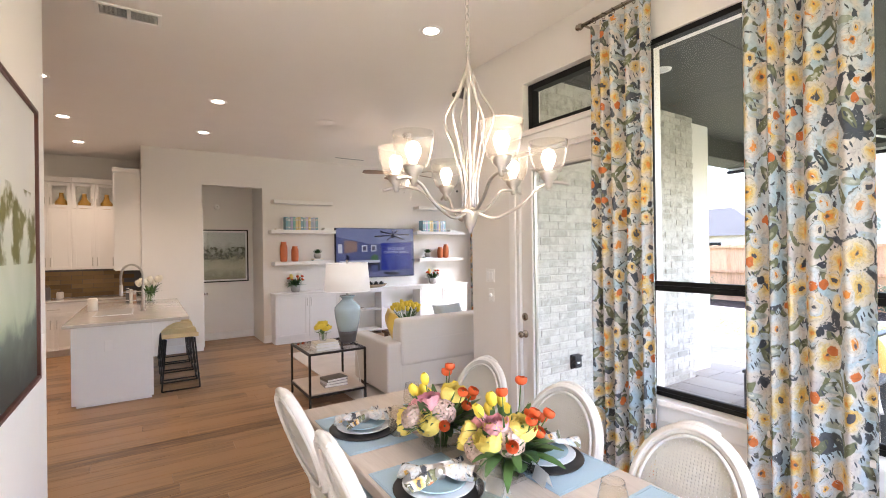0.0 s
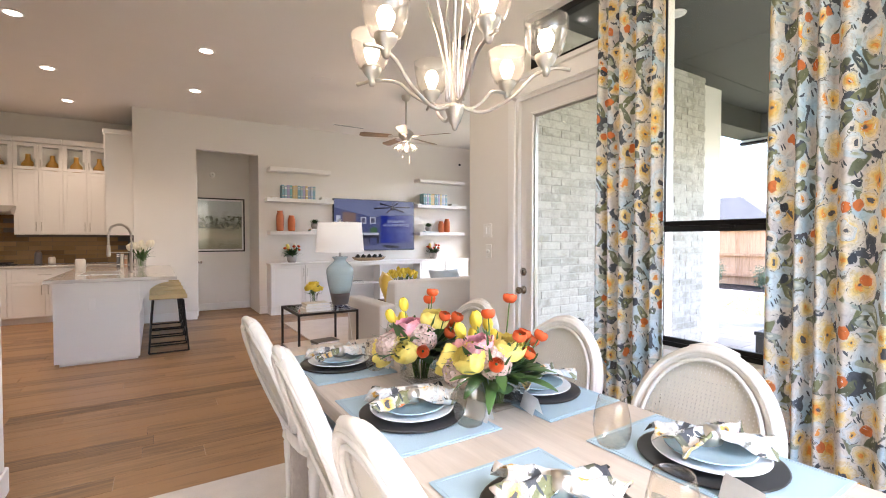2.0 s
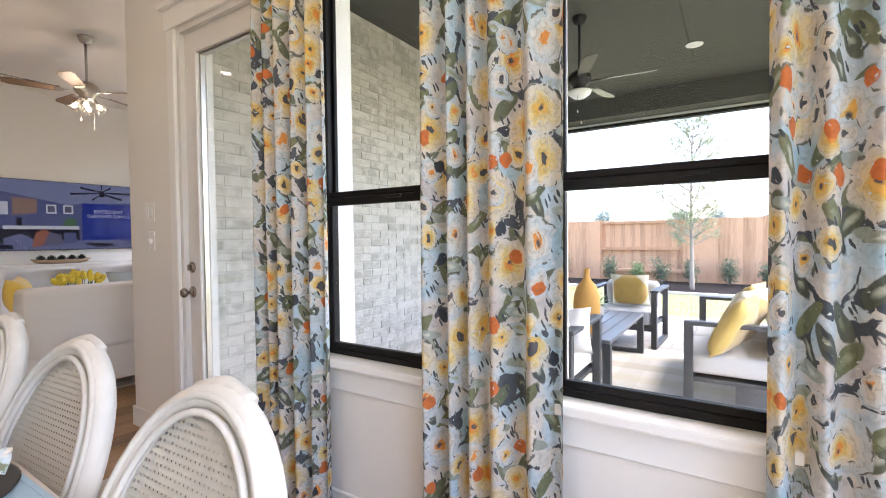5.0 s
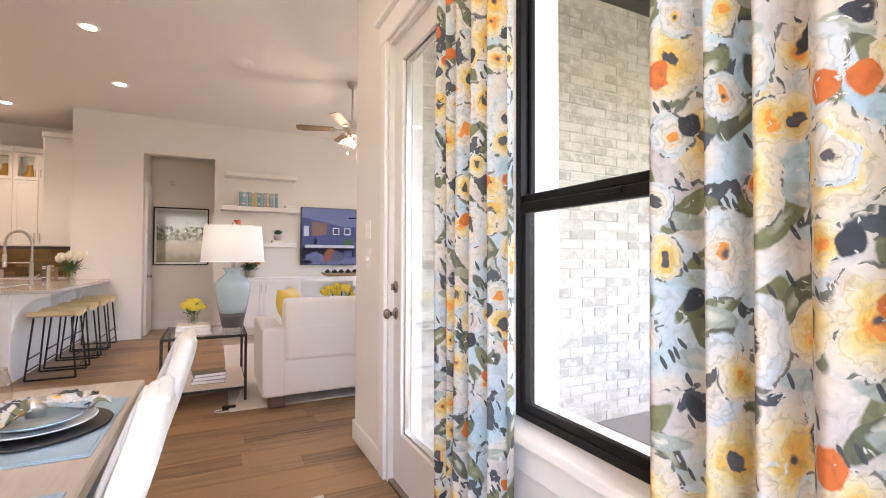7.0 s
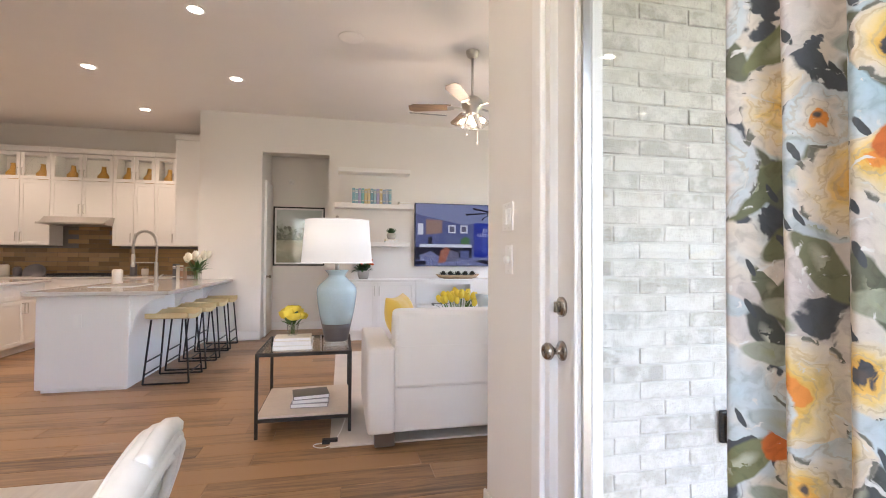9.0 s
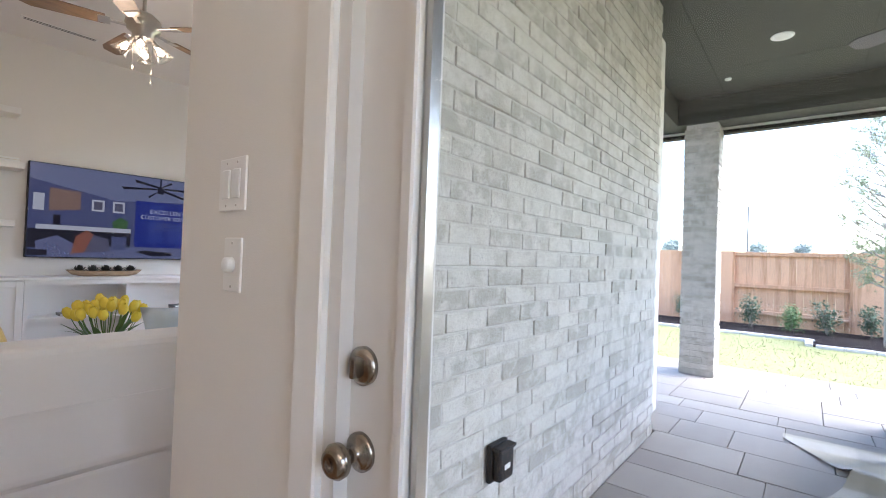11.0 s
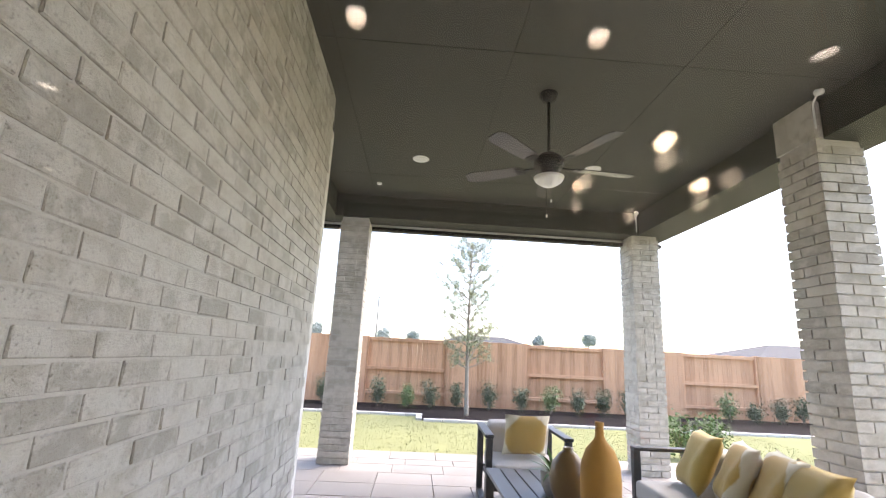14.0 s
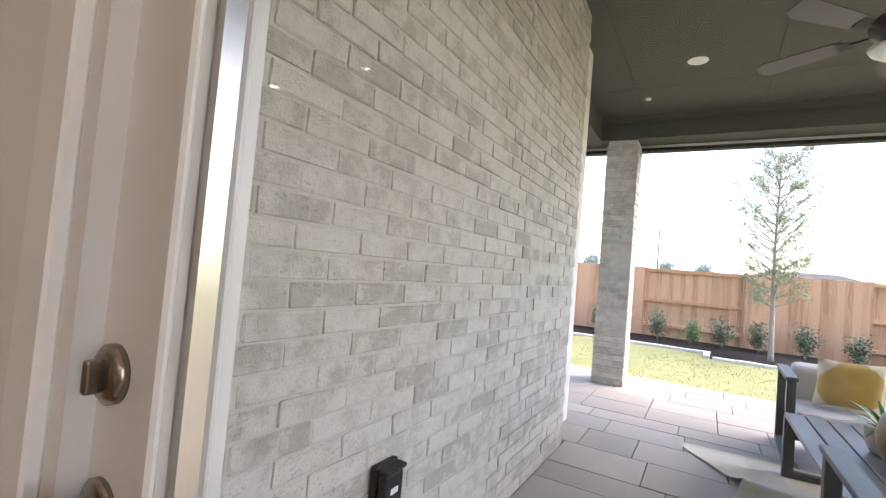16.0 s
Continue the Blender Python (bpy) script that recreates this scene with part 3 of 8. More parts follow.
# windows with a slim black frame, a mid rail and two panes
def window(name, y0, y1, z0, z1, mid):
    w = thing(name, pose(0.035, (y0 + y1) / 2, z0), "black framed single hung window", "window", kind="structure")
    hw, h, mz = (y1 - y0) / 2, z1 - z0, mid - z0
    bm = bmesh.new()
    for s in (-1, 1):
        bx(bm, -0.015, 0.045, s * hw, s * (hw - 0.026), 0, h, 0.003, 1)
        bx(bm, -0.015, 0.045, -hw + 0.026, hw - 0.026, *((0, 0.026) if s < 0 else (h - 0.035, h)), 0.003, 1)
    part("window_frame", bm, BLACKF, w)
    bm = bmesh.new()
    bx(bm, -0.016, 0.016, -hw + 0.026, hw - 0.026, mz - 0.022, mz + 0.012, 0.004, 1)
    bx(bm, -0.006, 0.030, -hw + 0.026, hw - 0.026, mz + 0.0125, mz + 0.038, 0.004, 1)
    part("meeting_rail", bm, BLACKF, w)
    bm = bmesh.new()
    bx(bm, -0.030, -0.0165, -0.04, 0.04, mz - 0.004, mz + 0.008, 0.003, 1)
    part("sash_lock", bm, BLACKF, w)
    bm = bmesh.new()
    for s in (-1, 1):
        bx(bm, -0.012, 0.014, s * (hw - 0.027), s * (hw - 0.047), 0.027, mz - 0.0225, 0.003, 1)
        bx(bm, 0.016, 0.036, s * (hw - 0.027), s * (hw - 0.040), mz + 0.0385, h - 0.036, 0.003, 1)
    bx(bm, -0.012, 0.014, -hw + 0.048, hw - 0.048, 0.027, 0.052, 0.003, 1)
    part("sash", bm, BLACKF, w)
    for a, b, x in ((0.052, mz - 0.022, -0.003), (mz + 0.038, h - 0.035, 0.022)):
        p = part("pane", box(x, x + 0.006, -hw + 0.028, hw - 0.028, a, b), GLASS, w)
        p.visible_shadow = False
    return w


window("window_1", *W1, 1.395)
window("window_2", *W2, 1.395)
# white casing, sill and apron
for y0, y1 in (W1[:2], W2[:2]):
    setting("window_sill", box(-0.06, 0.019, y0 - 0.06, y1 + 0.06, 0.685, 0.72, 0.008, 2), TRIM, "white painted window sill", "sill")
    setting("trim", box(-0.018, 0.0, y0 - 0.03, y1 + 0.03, 0.58, 0.685, 0.004, 1), TRIM, "white painted window apron", "trim")


def fixed_window(name, m, w, h, label):
    o = thing(name, m, label, "window", kind="structure")
    bm = bmesh.new()
    for a in (-w / 2, w / 2 - 0.05):
        bx(bm, -0.04, 0.04, a, a + 0.05, 0, h, 0.004, 1)
    for c in (0, h - 0.05):
        bx(bm, -0.04, 0.04, -w / 2 + 0.05, w / 2 - 0.05, c, c + 0.05, 0.004, 1)
    part("window_frame", bm, BLACKF, o)
    p = part("pane", box(-0.003, 0.003, -w / 2 + 0.05, w / 2 - 0.05, 0.05, h - 0.05), GLASS, o)
    p.visible_shadow = False
    return o


fixed_window("window_3", pose(0.1, (TRANSOM[0] + TRANSOM[1]) / 2, TRANSOM[2]), TRANSOM[1] - TRANSOM[0], TRANSOM[3] - TRANSOM[2], "black framed transom window above the door")
fixed_window("window_4", pose(3.97, (EW[0] + EW[1]) / 2, EW[2]), EW[1] - EW[0], EW[3] - EW[2], "wide black framed living room window")
# added, never in view; goes with the south fill lamp
fixed_window("added_window_south", pose(-1.6, -4.58, SW[2], 0, 0, 90), SW[1] - SW[0], SW[3] - SW[2], "wide black framed window added unseen in the end wall")

# door casing and glazed patio door
bm = bmesh.new()
bx(bm, -0.02, 0.0, -0.63, -0.555, 0, 2.45, 0.004, 1)
bx(bm, -0.02, 0.0, -1.645, -1.57, 0, 2.45, 0.004, 1)
bx(bm, -0.022, 0.0, -1.67, -0.53, 2.45, 2.57, 0.004, 1)
bx(bm, -0.05, 0.0, -1.69, -0.51, 2.57, 2.60, 0.006, 2)
setting("trim", bm, TRIM, "white painted door casing with a ledge", "trim")
bm = bmesh.new()
bx(bm, 0.0, 0.2, -0.66, -0.63, 0, 2.45)
bx(bm, 0.0, 0.2, -1.57, -1.54, 0, 2.45)
bx(bm, 0.0, 0.2, -1.54, -0.66, 2.42, 2.45)
setting("door_frame", bm, DOORP, "white painted door jamb", "door frame")
setting("threshold", box(0.0, 0.22, -1.54, -0.66, -0.1, 0.02, 0.005, 1), BRONZE, "bronze metal door threshold", "threshold")
door = thing("door_1", pose(0.03, -0.66, 0.02), "closed white full glass patio door", "door", kind="structure")
bm = bmesh.new()
gy0, gy1, gz0, gz1 = -0.745, -0.134, 0.28, 2.27
bx(bm, 0, 0.045, -0.88, gy0, 0, 2.4)
bx(bm, 0, 0.045, gy1, 0, 0, 2.4)
bx(bm, 0, 0.045, gy0, gy1, 0, gz0)
bx(bm, 0, 0.045, gy0, gy1, gz1, 2.4)
part("door_leaf", bm, DOORP, door)
bm = bmesh.new()
for x0, x1 in ((-0.012, 0.0), (0.045, 0.057)):
    bx(bm, x0, x1, gy0 - 0.022, gy0 + 0.004, gz0 - 0.02, gz1 + 0.02, 0.004, 1)
    bx(bm, x0, x1, gy1 - 0.004, gy1 + 0.022, gz0 - 0.02, gz1 + 0.02, 0.004, 1)
    bx(bm, x0, x1, gy0 + 0.004, gy1 - 0.004, gz0 - 0.02, gz0 + 0.004, 0.004, 1)
    bx(bm, x0, x1, gy0 + 0.004, gy1 - 0.004, gz1 - 0.004, gz1 + 0.02, 0.004, 1)
part("glazing_bead", bm, DOORP, door)
bm = bmesh.new()
for y in (gy0 + 0.004, gy1 - 0.016):
    bx(bm, 0.01, 0.034, y, y + 0.012, gz0, gz1)
bx(bm, 0.01, 0.034, gy0, gy1, gz0, gz0 + 0.012)
bx(bm, 0.01, 0.034, gy0, gy1, gz1 - 0.012, gz1)
part("spacer", bm, STEEL, door, "bright aluminium glazing spacer")
for x in (0.010, 0.032):
    p = part("pane", box(x, x + 0.004, gy0, gy1, gz0, gz1), GLASS, door)
    p.visible_shadow = False
knob = part("knob", lathe([(0.033, 0.0), (0.033, 0.006), (0.027, 0.010), (0.012, 0.014), (0.011, 0.032), (0.02, 0.038), (0.028, 0.046), (0.029, 0.056), (0.022, 0.066), (0.010, 0.069), (0.009, 0.067), (0.0, 0.067)], 24, pose(0, -0.034, 0.905, 0, -90, 0)), BRONZE, door, "round nickel knob", True)
bolt = part("deadbolt", lathe([(0.033, 0.0), (0.033, 0.008), (0.024, 0.014), (0.0, 0.014)], 24, pose(0, -0.034, 1.05, 0, -90, 0)), BRONZE, door, "round nickel deadbolt", True)
part("thumb_turn", box(-0.030, -0.014, -0.040, -0.028, 1.032, 1.068, 0.003, 2), BRONZE, bolt)
bm = bmesh.new()
for z in (0.905, 1.05):
    bx(bm, 0.006, 0.03, 0.0015, 0.004, z - 0.03, z + 0.03)
part("strike_plate", bm, BRONZE, door)

# ---------------- patio and garden ----------------
GRASS = mat("lawn", (0.23, 0.235, 0.115), 0.95, ior=1.12, var=0.25, scale=1.5, grain=0.2, gscale=40, bump=0.8, bscale=90)
MULCH = mat("dark_mulch", (0.018, 0.016, 0.017), 0.95, ior=1.1, var=0.3, scale=12, grain=0.3, gscale=80, bump=1.0, bscale=60)
ground = setting("ground", box(-400, 400, -400, 400, PZ - 0.5, PZ - 0.06), GRASS, "short green and straw coloured lawn", "lawn")
bm = bmesh.new()
bx(bm, 0.2, 6.35, -4.95, BY + 0.12, PZ - 0.2, PZ - 0.05)
bx(bm, 4.06, 6.35, BY + 0.12, 2.2, PZ - 0.2, PZ - 0.05)
slab = setting("patio_floor", bm, SAND, "grey stone paver patio", "patio")
bm = bmesh.new()
bx(bm, 0.2, 6.2, -4.7, 0.6, PC + 0.008, PC + 0.12)
xs, ys = (0.2, 2.6, 5.0, 6.2), (0.6, -0.46, -1.68, -2.9, -4.7)
for xa, xb in zip(xs, xs[1:]):
    for ya, yb in zip(ys, ys[1:]):
        bx(bm, xa + 0.003, xb - 0.003, yb + 0.003, ya - 0.003, PC, PC + 0.0075)
setting("patio_ceiling", bm, SOFFIT, "dark painted panelled patio ceiling", "ceiling")
bm = bmesh.new()
bx(bm, 5.80, 6.2, -4.6, 0.5, 3.03, PC - 0.001)
bx(bm, 0.2, 5.80, -4.6, -4.12, 3.03, PC - 0.001)
bx(bm, 3.42, 5.80, 0.05, 0.5, 3.03, PC - 0.001)
setting("patio_beam", bm, SOFFIT, "dark painted patio beam", "beam")
setting("wall_brick_core", box(0.201, 3.395, BY + 0.006, -0.201, PZ - 0.1, PC), MORTAR, "pale mortared wall", "wall")


# ================= dining room =================
TX0, TX1, TY0, TY1, TZ = -1.95, -1.09, -3.22, -1.0, 0.77
table = thing("dining_table", pose((TX0 + TX1) / 2, (TY0 + TY1) / 2, 0), "whitewashed wooden dining table with worn edges", "table")
hw, hl = (TX1 - TX0) / 2, (TY1 - TY0) / 2
part("tabletop", box(-hw, hw, -hl, hl, TZ - 0.045, TZ, 0.012, 3), TABLEW, table)
bm = bmesh.new()
for s in (-1, 1):
    bx(bm, s * (hw - 0.09), s * (hw - 0.07), -hl + 0.08, hl - 0.08, TZ - 0.14, TZ - 0.045)
    bx(bm, -hw + 0.09, hw - 0.09, s * (hl - 0.1), s * (hl - 0.08), TZ - 0.14, TZ - 0.045)
part("apron", bm, TABLEW, table)
for sx in (-1, 1):
    for sy in (-1, 1):
        part("leg", box(sx * (hw - 0.09) - 0.045, sx * (hw - 0.09) + 0.045, sy * (hl - 0.1) - 0.045, sy * (hl - 0.1) + 0.045, 0.012, TZ - 0.046, 0.012, 2), TABLEW, table)

DRUG = mat("cream_woven_rug", (0.70, 0.65, 0.6), 0.95, var=0.12, scale=9, grain=0.12, gscale=160, bump=0.6, bscale=260)
tagged(part("area_rug", box(-2.95, -0.35, -3.95, -0.66, 0.001, 0.012, 0.004, 2), DRUG), "cream low pile rug under the dining table", "rug")


def ellipse(a, b, cz, n=40, x=0.0):
    return [(x, a * math.cos(2 * math.pi * i / n), cz + b * math.sin(2 * math.pi * i / n)) for i in range(n)]


SEATB = mat("pale_blue_seat_fabric", (0.42, 0.55, 0.64), 0.9, var=0.05, grain=0.06, gscale=300, bump=0.3, bscale=500)


def dining_chair(m):
    """Round-backed chair that faces local +x."""
    c = thing("dining_chair", m, "white distressed wooden chair with oval cane back", "chair", "chairs round the dining table")
    tilt = pose(-0.21, 0, 0.47, 0, -20, 0)
    back = part("back_frame", tube(ellipse(0.207, 0.262, 0.27), 0.024, 10, closed=True), CHAIRP, c, smooth=True, m=tilt)
    mould = bmesh.new()
    for a, b, r in ((0.208, 0.263, 0.008), (0.180, 0.236, 0.007)):
        for x in (-0.02, 0.02):
            tube(ellipse(a, b, 0.27, x=x), r, 6, mould, closed=True)
    part("moulding", mould, CHAIRP, back, smooth=True)
    disc = bmesh.new()
    ring = [disc.verts.new((0.004, 0.188 * math.cos(2 * math.pi * i / 32), 0.27 + 0.244 * math.sin(2 * math.pi * i / 32))) for i in range(32)]
    disc.faces.new(ring)
    r = bmesh.ops.extrude_face_region(disc, geom=disc.faces[:])
    for v in r["geom"]:
        if isinstance(v, bmesh.types.BMVert):
            v.co.x -= 0.006
    part("cane_panel", disc, CANE, c, "open woven cane panel", m=tilt)
    crest = curve3([(-0.005, -0.07, 0.535), (-0.005, -0.03, 0.548), (-0.005, 0, 0.553), (-0.005, 0.03, 0.548), (-0.005, 0.07, 0.535)], 5)
    part("crest", tube(crest, 0.014, 8), CHAIRP, back, smooth=True)
    for s in (-1, 1):
        bm = bmesh.new()
        tube(curve3([(-0.2, s * 0.13, 0.42), (-0.215, s * 0.14, 0.48), (-0.222, s * 0.155, 0.54)], 5), 0.018, 8, bm)
        part("back_post", bm, CHAIRP, c, smooth=True)
    bm = bmesh.new()
    prof = []
    for i in range(28):
        a = 2 * math.pi * i / 28
        rx = 0.235 if math.cos(a) > 0 else 0.215
        prof.append((rx * math.copysign(abs(math.cos(a)) ** 0.7, math.cos(a)), 0.245 * math.copysign(abs(math.sin(a)) ** 0.7, math.sin(a))))
    lo = [bm.verts.new((x, y, 0.385)) for x, y in prof]
    hi = [bm.verts.new((x, y, 0.445)) for x, y in prof]
    for i in range(28):
        j = (i + 1) % 28
        bm.faces.new((lo[i], lo[j], hi[j], hi[i]))
    bm.faces.new(lo[::-1])
    bm.faces.new(hi)
    part("seat_frame", bm, CHAIRP, c)
    part("seat", cushion(0.45, 0.47, 0.11, pose(0.005, 0, 0.458)), SEATB, c, "pale blue upholstered seat", True)
    for sx in (-1, 1):
        for sy in (-1, 1):
            lp = lathe([(0.011, 0.012), (0.014, 0.05), (0.018, 0.2), (0.025, 0.33), (0.02, 0.345), (0.03, 0.36), (0.028, 0.40)], 12, pose(sx * 0.175, sy * 0.18, 0))
            part("leg", lp, CHAIRP, c, smooth=True)
    return c


ch = dining_chair(pose(-1.36, -2.665, 0, 0, 0, 182))
for x, y, a in ((-1.34, -2.06, 184), (-1.325, -1.41, 184), (-1.72, -1.28, 3), (-1.73, -1.95, -2), (-1.745, -2.60, 2)):
    copy_thing(ch, pose(x, y, 0, 0, 0, a))


# place settings
def placemat(x, y):
    bm = box(-0.17, 0.17, -0.245, 0.245, 0, 0.004, 0.0015, 1)
    o = part("placemat", bm, BLUECLOTH, m=pose(x, y, TZ + 0.001, 0, 0, random.uniform(-2, 2)))
    tagged(o, "pale blue linen placemat on the table", "placemat", "placemats on the table")
    hem = bmesh.new()
    for s in (-1, 1):
        bx(hem, s * 0.158, s * 0.162, -0.235, 0.235, 0.0035, 0.0055)
        bx(hem, -0.158, 0.158, s * 0.233 - 0.002, s * 0.233 + 0.002, 0.0035, 0.0055)
    part("hem", hem, BLUECLOTH, o)


def napkin_mesh(seed):
    """A crumpled cloth gathered at its middle by a ring, both ends fanned out."""
    rng = random.Random(seed)
    bm = bmesh.new()
    nu, nv = 22, 14
    g = {}
    for i in range(nu + 1):
        for j in range(nv + 1):
            u, v = 2 * i / nu - 1, 2 * j / nv - 1
            w = 0.018 + 0.075 * min(1, abs(u)) ** 0.8
            fold = math.sin(v * 7 + seed + 2 * u) * (0.012 + 0.008 * abs(u)) + 0.012 * noise.noise(Vector((u * 4, v * 4, seed)))
            z = 0.022 + 0.016 * (1 - abs(u)) + fold * 0.9 + 0.012 * (1 - v * v)
            x = v * w + 0.012 * noise.noise(Vector((u * 3, v * 2, seed + 7)))
            y = u * 0.125 + 0.02 * math.sin(v * 5 + seed) * abs(u)
            g[i, j] = bm.verts.new((x, y, max(z, 0.003)))
    for i in range(nu):
        for j in range(nv):
            bm.faces.new((g[i, j], g[i + 1, j], g[i + 1, j + 1], g[i, j + 1]))
    geo = bmesh.ops.extrude_face_region(bm, geom=bm.faces[:])
    for v in geo["geom"]:
        if isinstance(v, bmesh.types.BMVert):
            v.co.z += 0.002
    return bm


def setting_at(x, y, seed, side):
    placemat(x, y)
    z = TZ + 0.005
    o = part("charger_plate", lathe([(0.10, 0), (0.165, 0.004), (0.168, 0.008), (0.163, 0.009), (0.11, 0.005), (0, 0.005)], 40), CHARGER, smooth=True, m=pose(x, y, z))
    tagged(o, "flat black charger plate on a placemat", "plate", "charger plates")
    o = part("dinner_plate", lathe([(0.07, 0), (0.08, 0.003), (0.132, 0.016), (0.134, 0.019), (0.130, 0.019), (0.085, 0.007), (0, 0.006)], 40), PLATEW, smooth=True, m=pose(x, y, z + 0.007))
    tagged(o, "white china dinner plate on a charger", "plate", "dinner plates")
    o = part("salad_plate", lathe([(0.055, 0), (0.06, 0.003), (0.103, 0.017), (0.105, 0.020), (0.101, 0.020), (0.065, 0.007), (0, 0.006)], 40), PLATEB, smooth=True, m=pose(x, y, z + 0.016))
    tagged(o, "pale blue china salad plate on a dinner plate", "plate", "salad plates")
    nk = thing("napkin", pose(x, y, z + 0.026, 0, 0, 40 + 25 * seed % 90), "floral cloth napkin gathered in a metal ring", "napkin", "napkins on the plates")
    part("cloth", napkin_mesh(seed), NAPKIN, nk, smooth=True)
    part("napkin_ring", shell([(0.026, -0.02), (0.028, 0), (0.026, 0.02)], 0.003, 20, pose(0, 0, 0.034, 90, 0, 0)), STEEL, nk, "hammered silver ring", True)
    cx = x + side * 0.155
    card = bmesh.new()
    for s in (-1, 1):
        q = [card.verts.new(p) for p in ((s * 0.018, -0.045, 0), (s * 0.018, 0.045, 0), (0.0, 0.045, 0.052), (0.0, -0.045, 0.052))]
        card.faces.new(q if s > 0 else q[::-1])
    r = bmesh.ops.solidify(card, geom=card.faces[:], thickness=0.001)
    o = part("place_card", card, PAPER, m=pose(cx, y - 0.15, TZ + 0.0065, 0, 0, 15 * side))
    tagged(o, "small folded white place card", "place card", "place cards")
    tp = [(0.026, 0), (0.038, 0.008), (0.047, 0.03), (0.050, 0.055), (0.047, 0.085), (0.040, 0.115), (0.036, 0.132)]
    o = part("tumbler", shell(tp, 0.0018, 28), SMOKE, smooth=True, m=pose(x + (0.10 if side > 0 else -0.148), y - side * 0.177, TZ + 0.0065))
    o.visible_shadow = False
    tagged(o, "stemless smoky wine glass", "glass", "glasses on the table")


for k, (x, y, side) in enumerate(((-1.275, -2.80, -1), (-1.275, -2.17, -1), (-1.275, -1.50, -1), (-1.765, -2.76, 1), (-1.765, -2.13, 1), (-1.765, -1.45, 1))):
    setting_at(x, y, k + 1, side)

# flowers
STEMG = mat("stem_green", (0.10, 0.19, 0.045), 0.5, var=0.2, scale=20)
LEAFG = mat("leaf_green", (0.07, 0.15, 0.04), 0.45, var=0.3, scale=15, coat=0.1)
LEAFD = mat("dark_leaf_green", (0.035, 0.085, 0.03), 0.5, var=0.3, scale=18)
YEL = mat("yellow_petal", (0.86, 0.66, 0.07), 0.55, var=0.12, scale=40, sub=0.1)
PYEL = mat("pale_yellow_petal", (0.90, 0.74, 0.20), 0.6, var=0.1, scale=40, sub=0.1)
ORA = mat("orange_petal", (0.72, 0.11, 0.025), 0.55, var=0.15, scale=40, sub=0.1)
PINK = mat("pink_petal", (0.86, 0.42, 0.46), 0.6, var=0.12, scale=40, sub=0.1)
HYD = mat("faded_pink_petal", (0.58, 0.43, 0.37), 0.7, var=0.2, scale=40)
CREAMP = mat("cream_petal", (0.85, 0.80, 0.66), 0.6, var=0.08, scale=40)


def petal(bm, m, w, h, cup, seg=4):
    """A cupped petal that rises from the origin along z and leans to +x."""
    rows = []
    for i in range(seg + 1):
        t = i / seg
        ww = w * math.sin(math.pi * (0.16 + 0.72 * t)) ** 0.8
        x = cup * math.sin(t * math.pi * 0.55)
        z = h * t
        rows.append([bm.verts.new(m @ Vector((x - 0.25 * ww * abs(k) ** 2, k * ww, z))) for k in (-1, -0.5, 0, 0.5, 1)])
    for a, b in zip(rows, rows[1:]):
        for k in range(4):
            bm.faces.new((a[k], a[k + 1], b[k + 1], b[k]))


def cup_petal(bm, m, rad, az, width, low, high, tall=1.0, ruffle=0.0, flare=0.0, rng=None):
    """A petal cut from a ball: polar angles low (near the stem) to high (near the tip), in degrees from the top."""
    ph = rng.uniform(0, 6.28) if rng else 0.0
    rows = []
    for i in range(5):
        t = i / 4
        th = radians(low + (high - low) * t)
        half = width / 2 * math.sin(math.pi * (0.22 + 0.60 * t)) ** 0.6
        row = []
        for k in (-1, -0.5, 0, 0.5, 1):
            a = radians(az + half * k)
            rr = rad * (1 + flare * t * t + ruffle * t * math.sin(3.5 * k + ph) - 0.05 * abs(k))
            tt = th + 0.10 * abs(k) * t
            row.append(bm.verts.new(m @ Vector((rr * math.sin(tt) * math.cos(a), rr * math.sin(tt) * math.sin(a), tall * rr * math.cos(tt)))))
        rows.append(row)
    for a, b in zip(rows, rows[1:]):
        for k in range(4):
            bm.faces.new((a[k], a[k + 1], b[k + 1], b[k]))


def bloom(kind, r, m, rng, bm):
    """Petal layers: ranunculus and peony are nested cupped rings, tulip one closed cup, hydrangea a ball of florets."""
    if kind == "tulip":
        for i in range(6):
            cup_petal(bm, m @ pose(0, 0, r), r * (1.15 if i % 2 else 1.05), 60 * i, 95, 165, 22, 1.5, 0.03, 0.0, rng)
    elif kind == "hydrangea":
        for i in range(110):
            z = 1 - 1.5 * (i + 0.5) / 110
            a = 2.399 * i
            d = Vector((math.cos(a) * (1 - z * z) ** 0.5, math.sin(a) * (1 - z * z) ** 0.5, z)) * r * rng.uniform(0.92, 1.06)
            q = m @ Matrix.Translation(d) @ d.to_track_quat("Z", "Y").to_matrix().to_4x4() @ pose(0, 0, 0, 0, 0, rng.uniform(0, 90))
            for k in range(4):
                petal(bm, q @ pose(0, 0, 0, 0, 76, 90 * k), r * 0.115, r * 0.20, 0.0, 4)
    elif kind == "ranunculus":
        for k in range(5):
            rad = r * (1.0 - 0.15 * k)
            for i in range(6):
                cup_petal(bm, m @ pose(0, 0, 0.45 * r), rad, 60 * i + 25 * k + rng.uniform(-8, 8), 88, 150, 52 - 6 * k, 0.85, 0.03, 0.05, rng)
    else:
        for k in range(6):
            f = k / 5
            for i in range(5 + k):
                cup_petal(bm, m @ pose(0, 0, 0.3 * r), r * (0.45 + 0.65 * f) * rng.uniform(0.92, 1.08), 360 * i / (5 + k) + 33 * k + rng.uniform(-12, 12),
                          95 - 6 * k, 150 - 8 * k, 14 + 46 * f, 0.9 - 0.1 * f, 0.09, 0.10, rng)


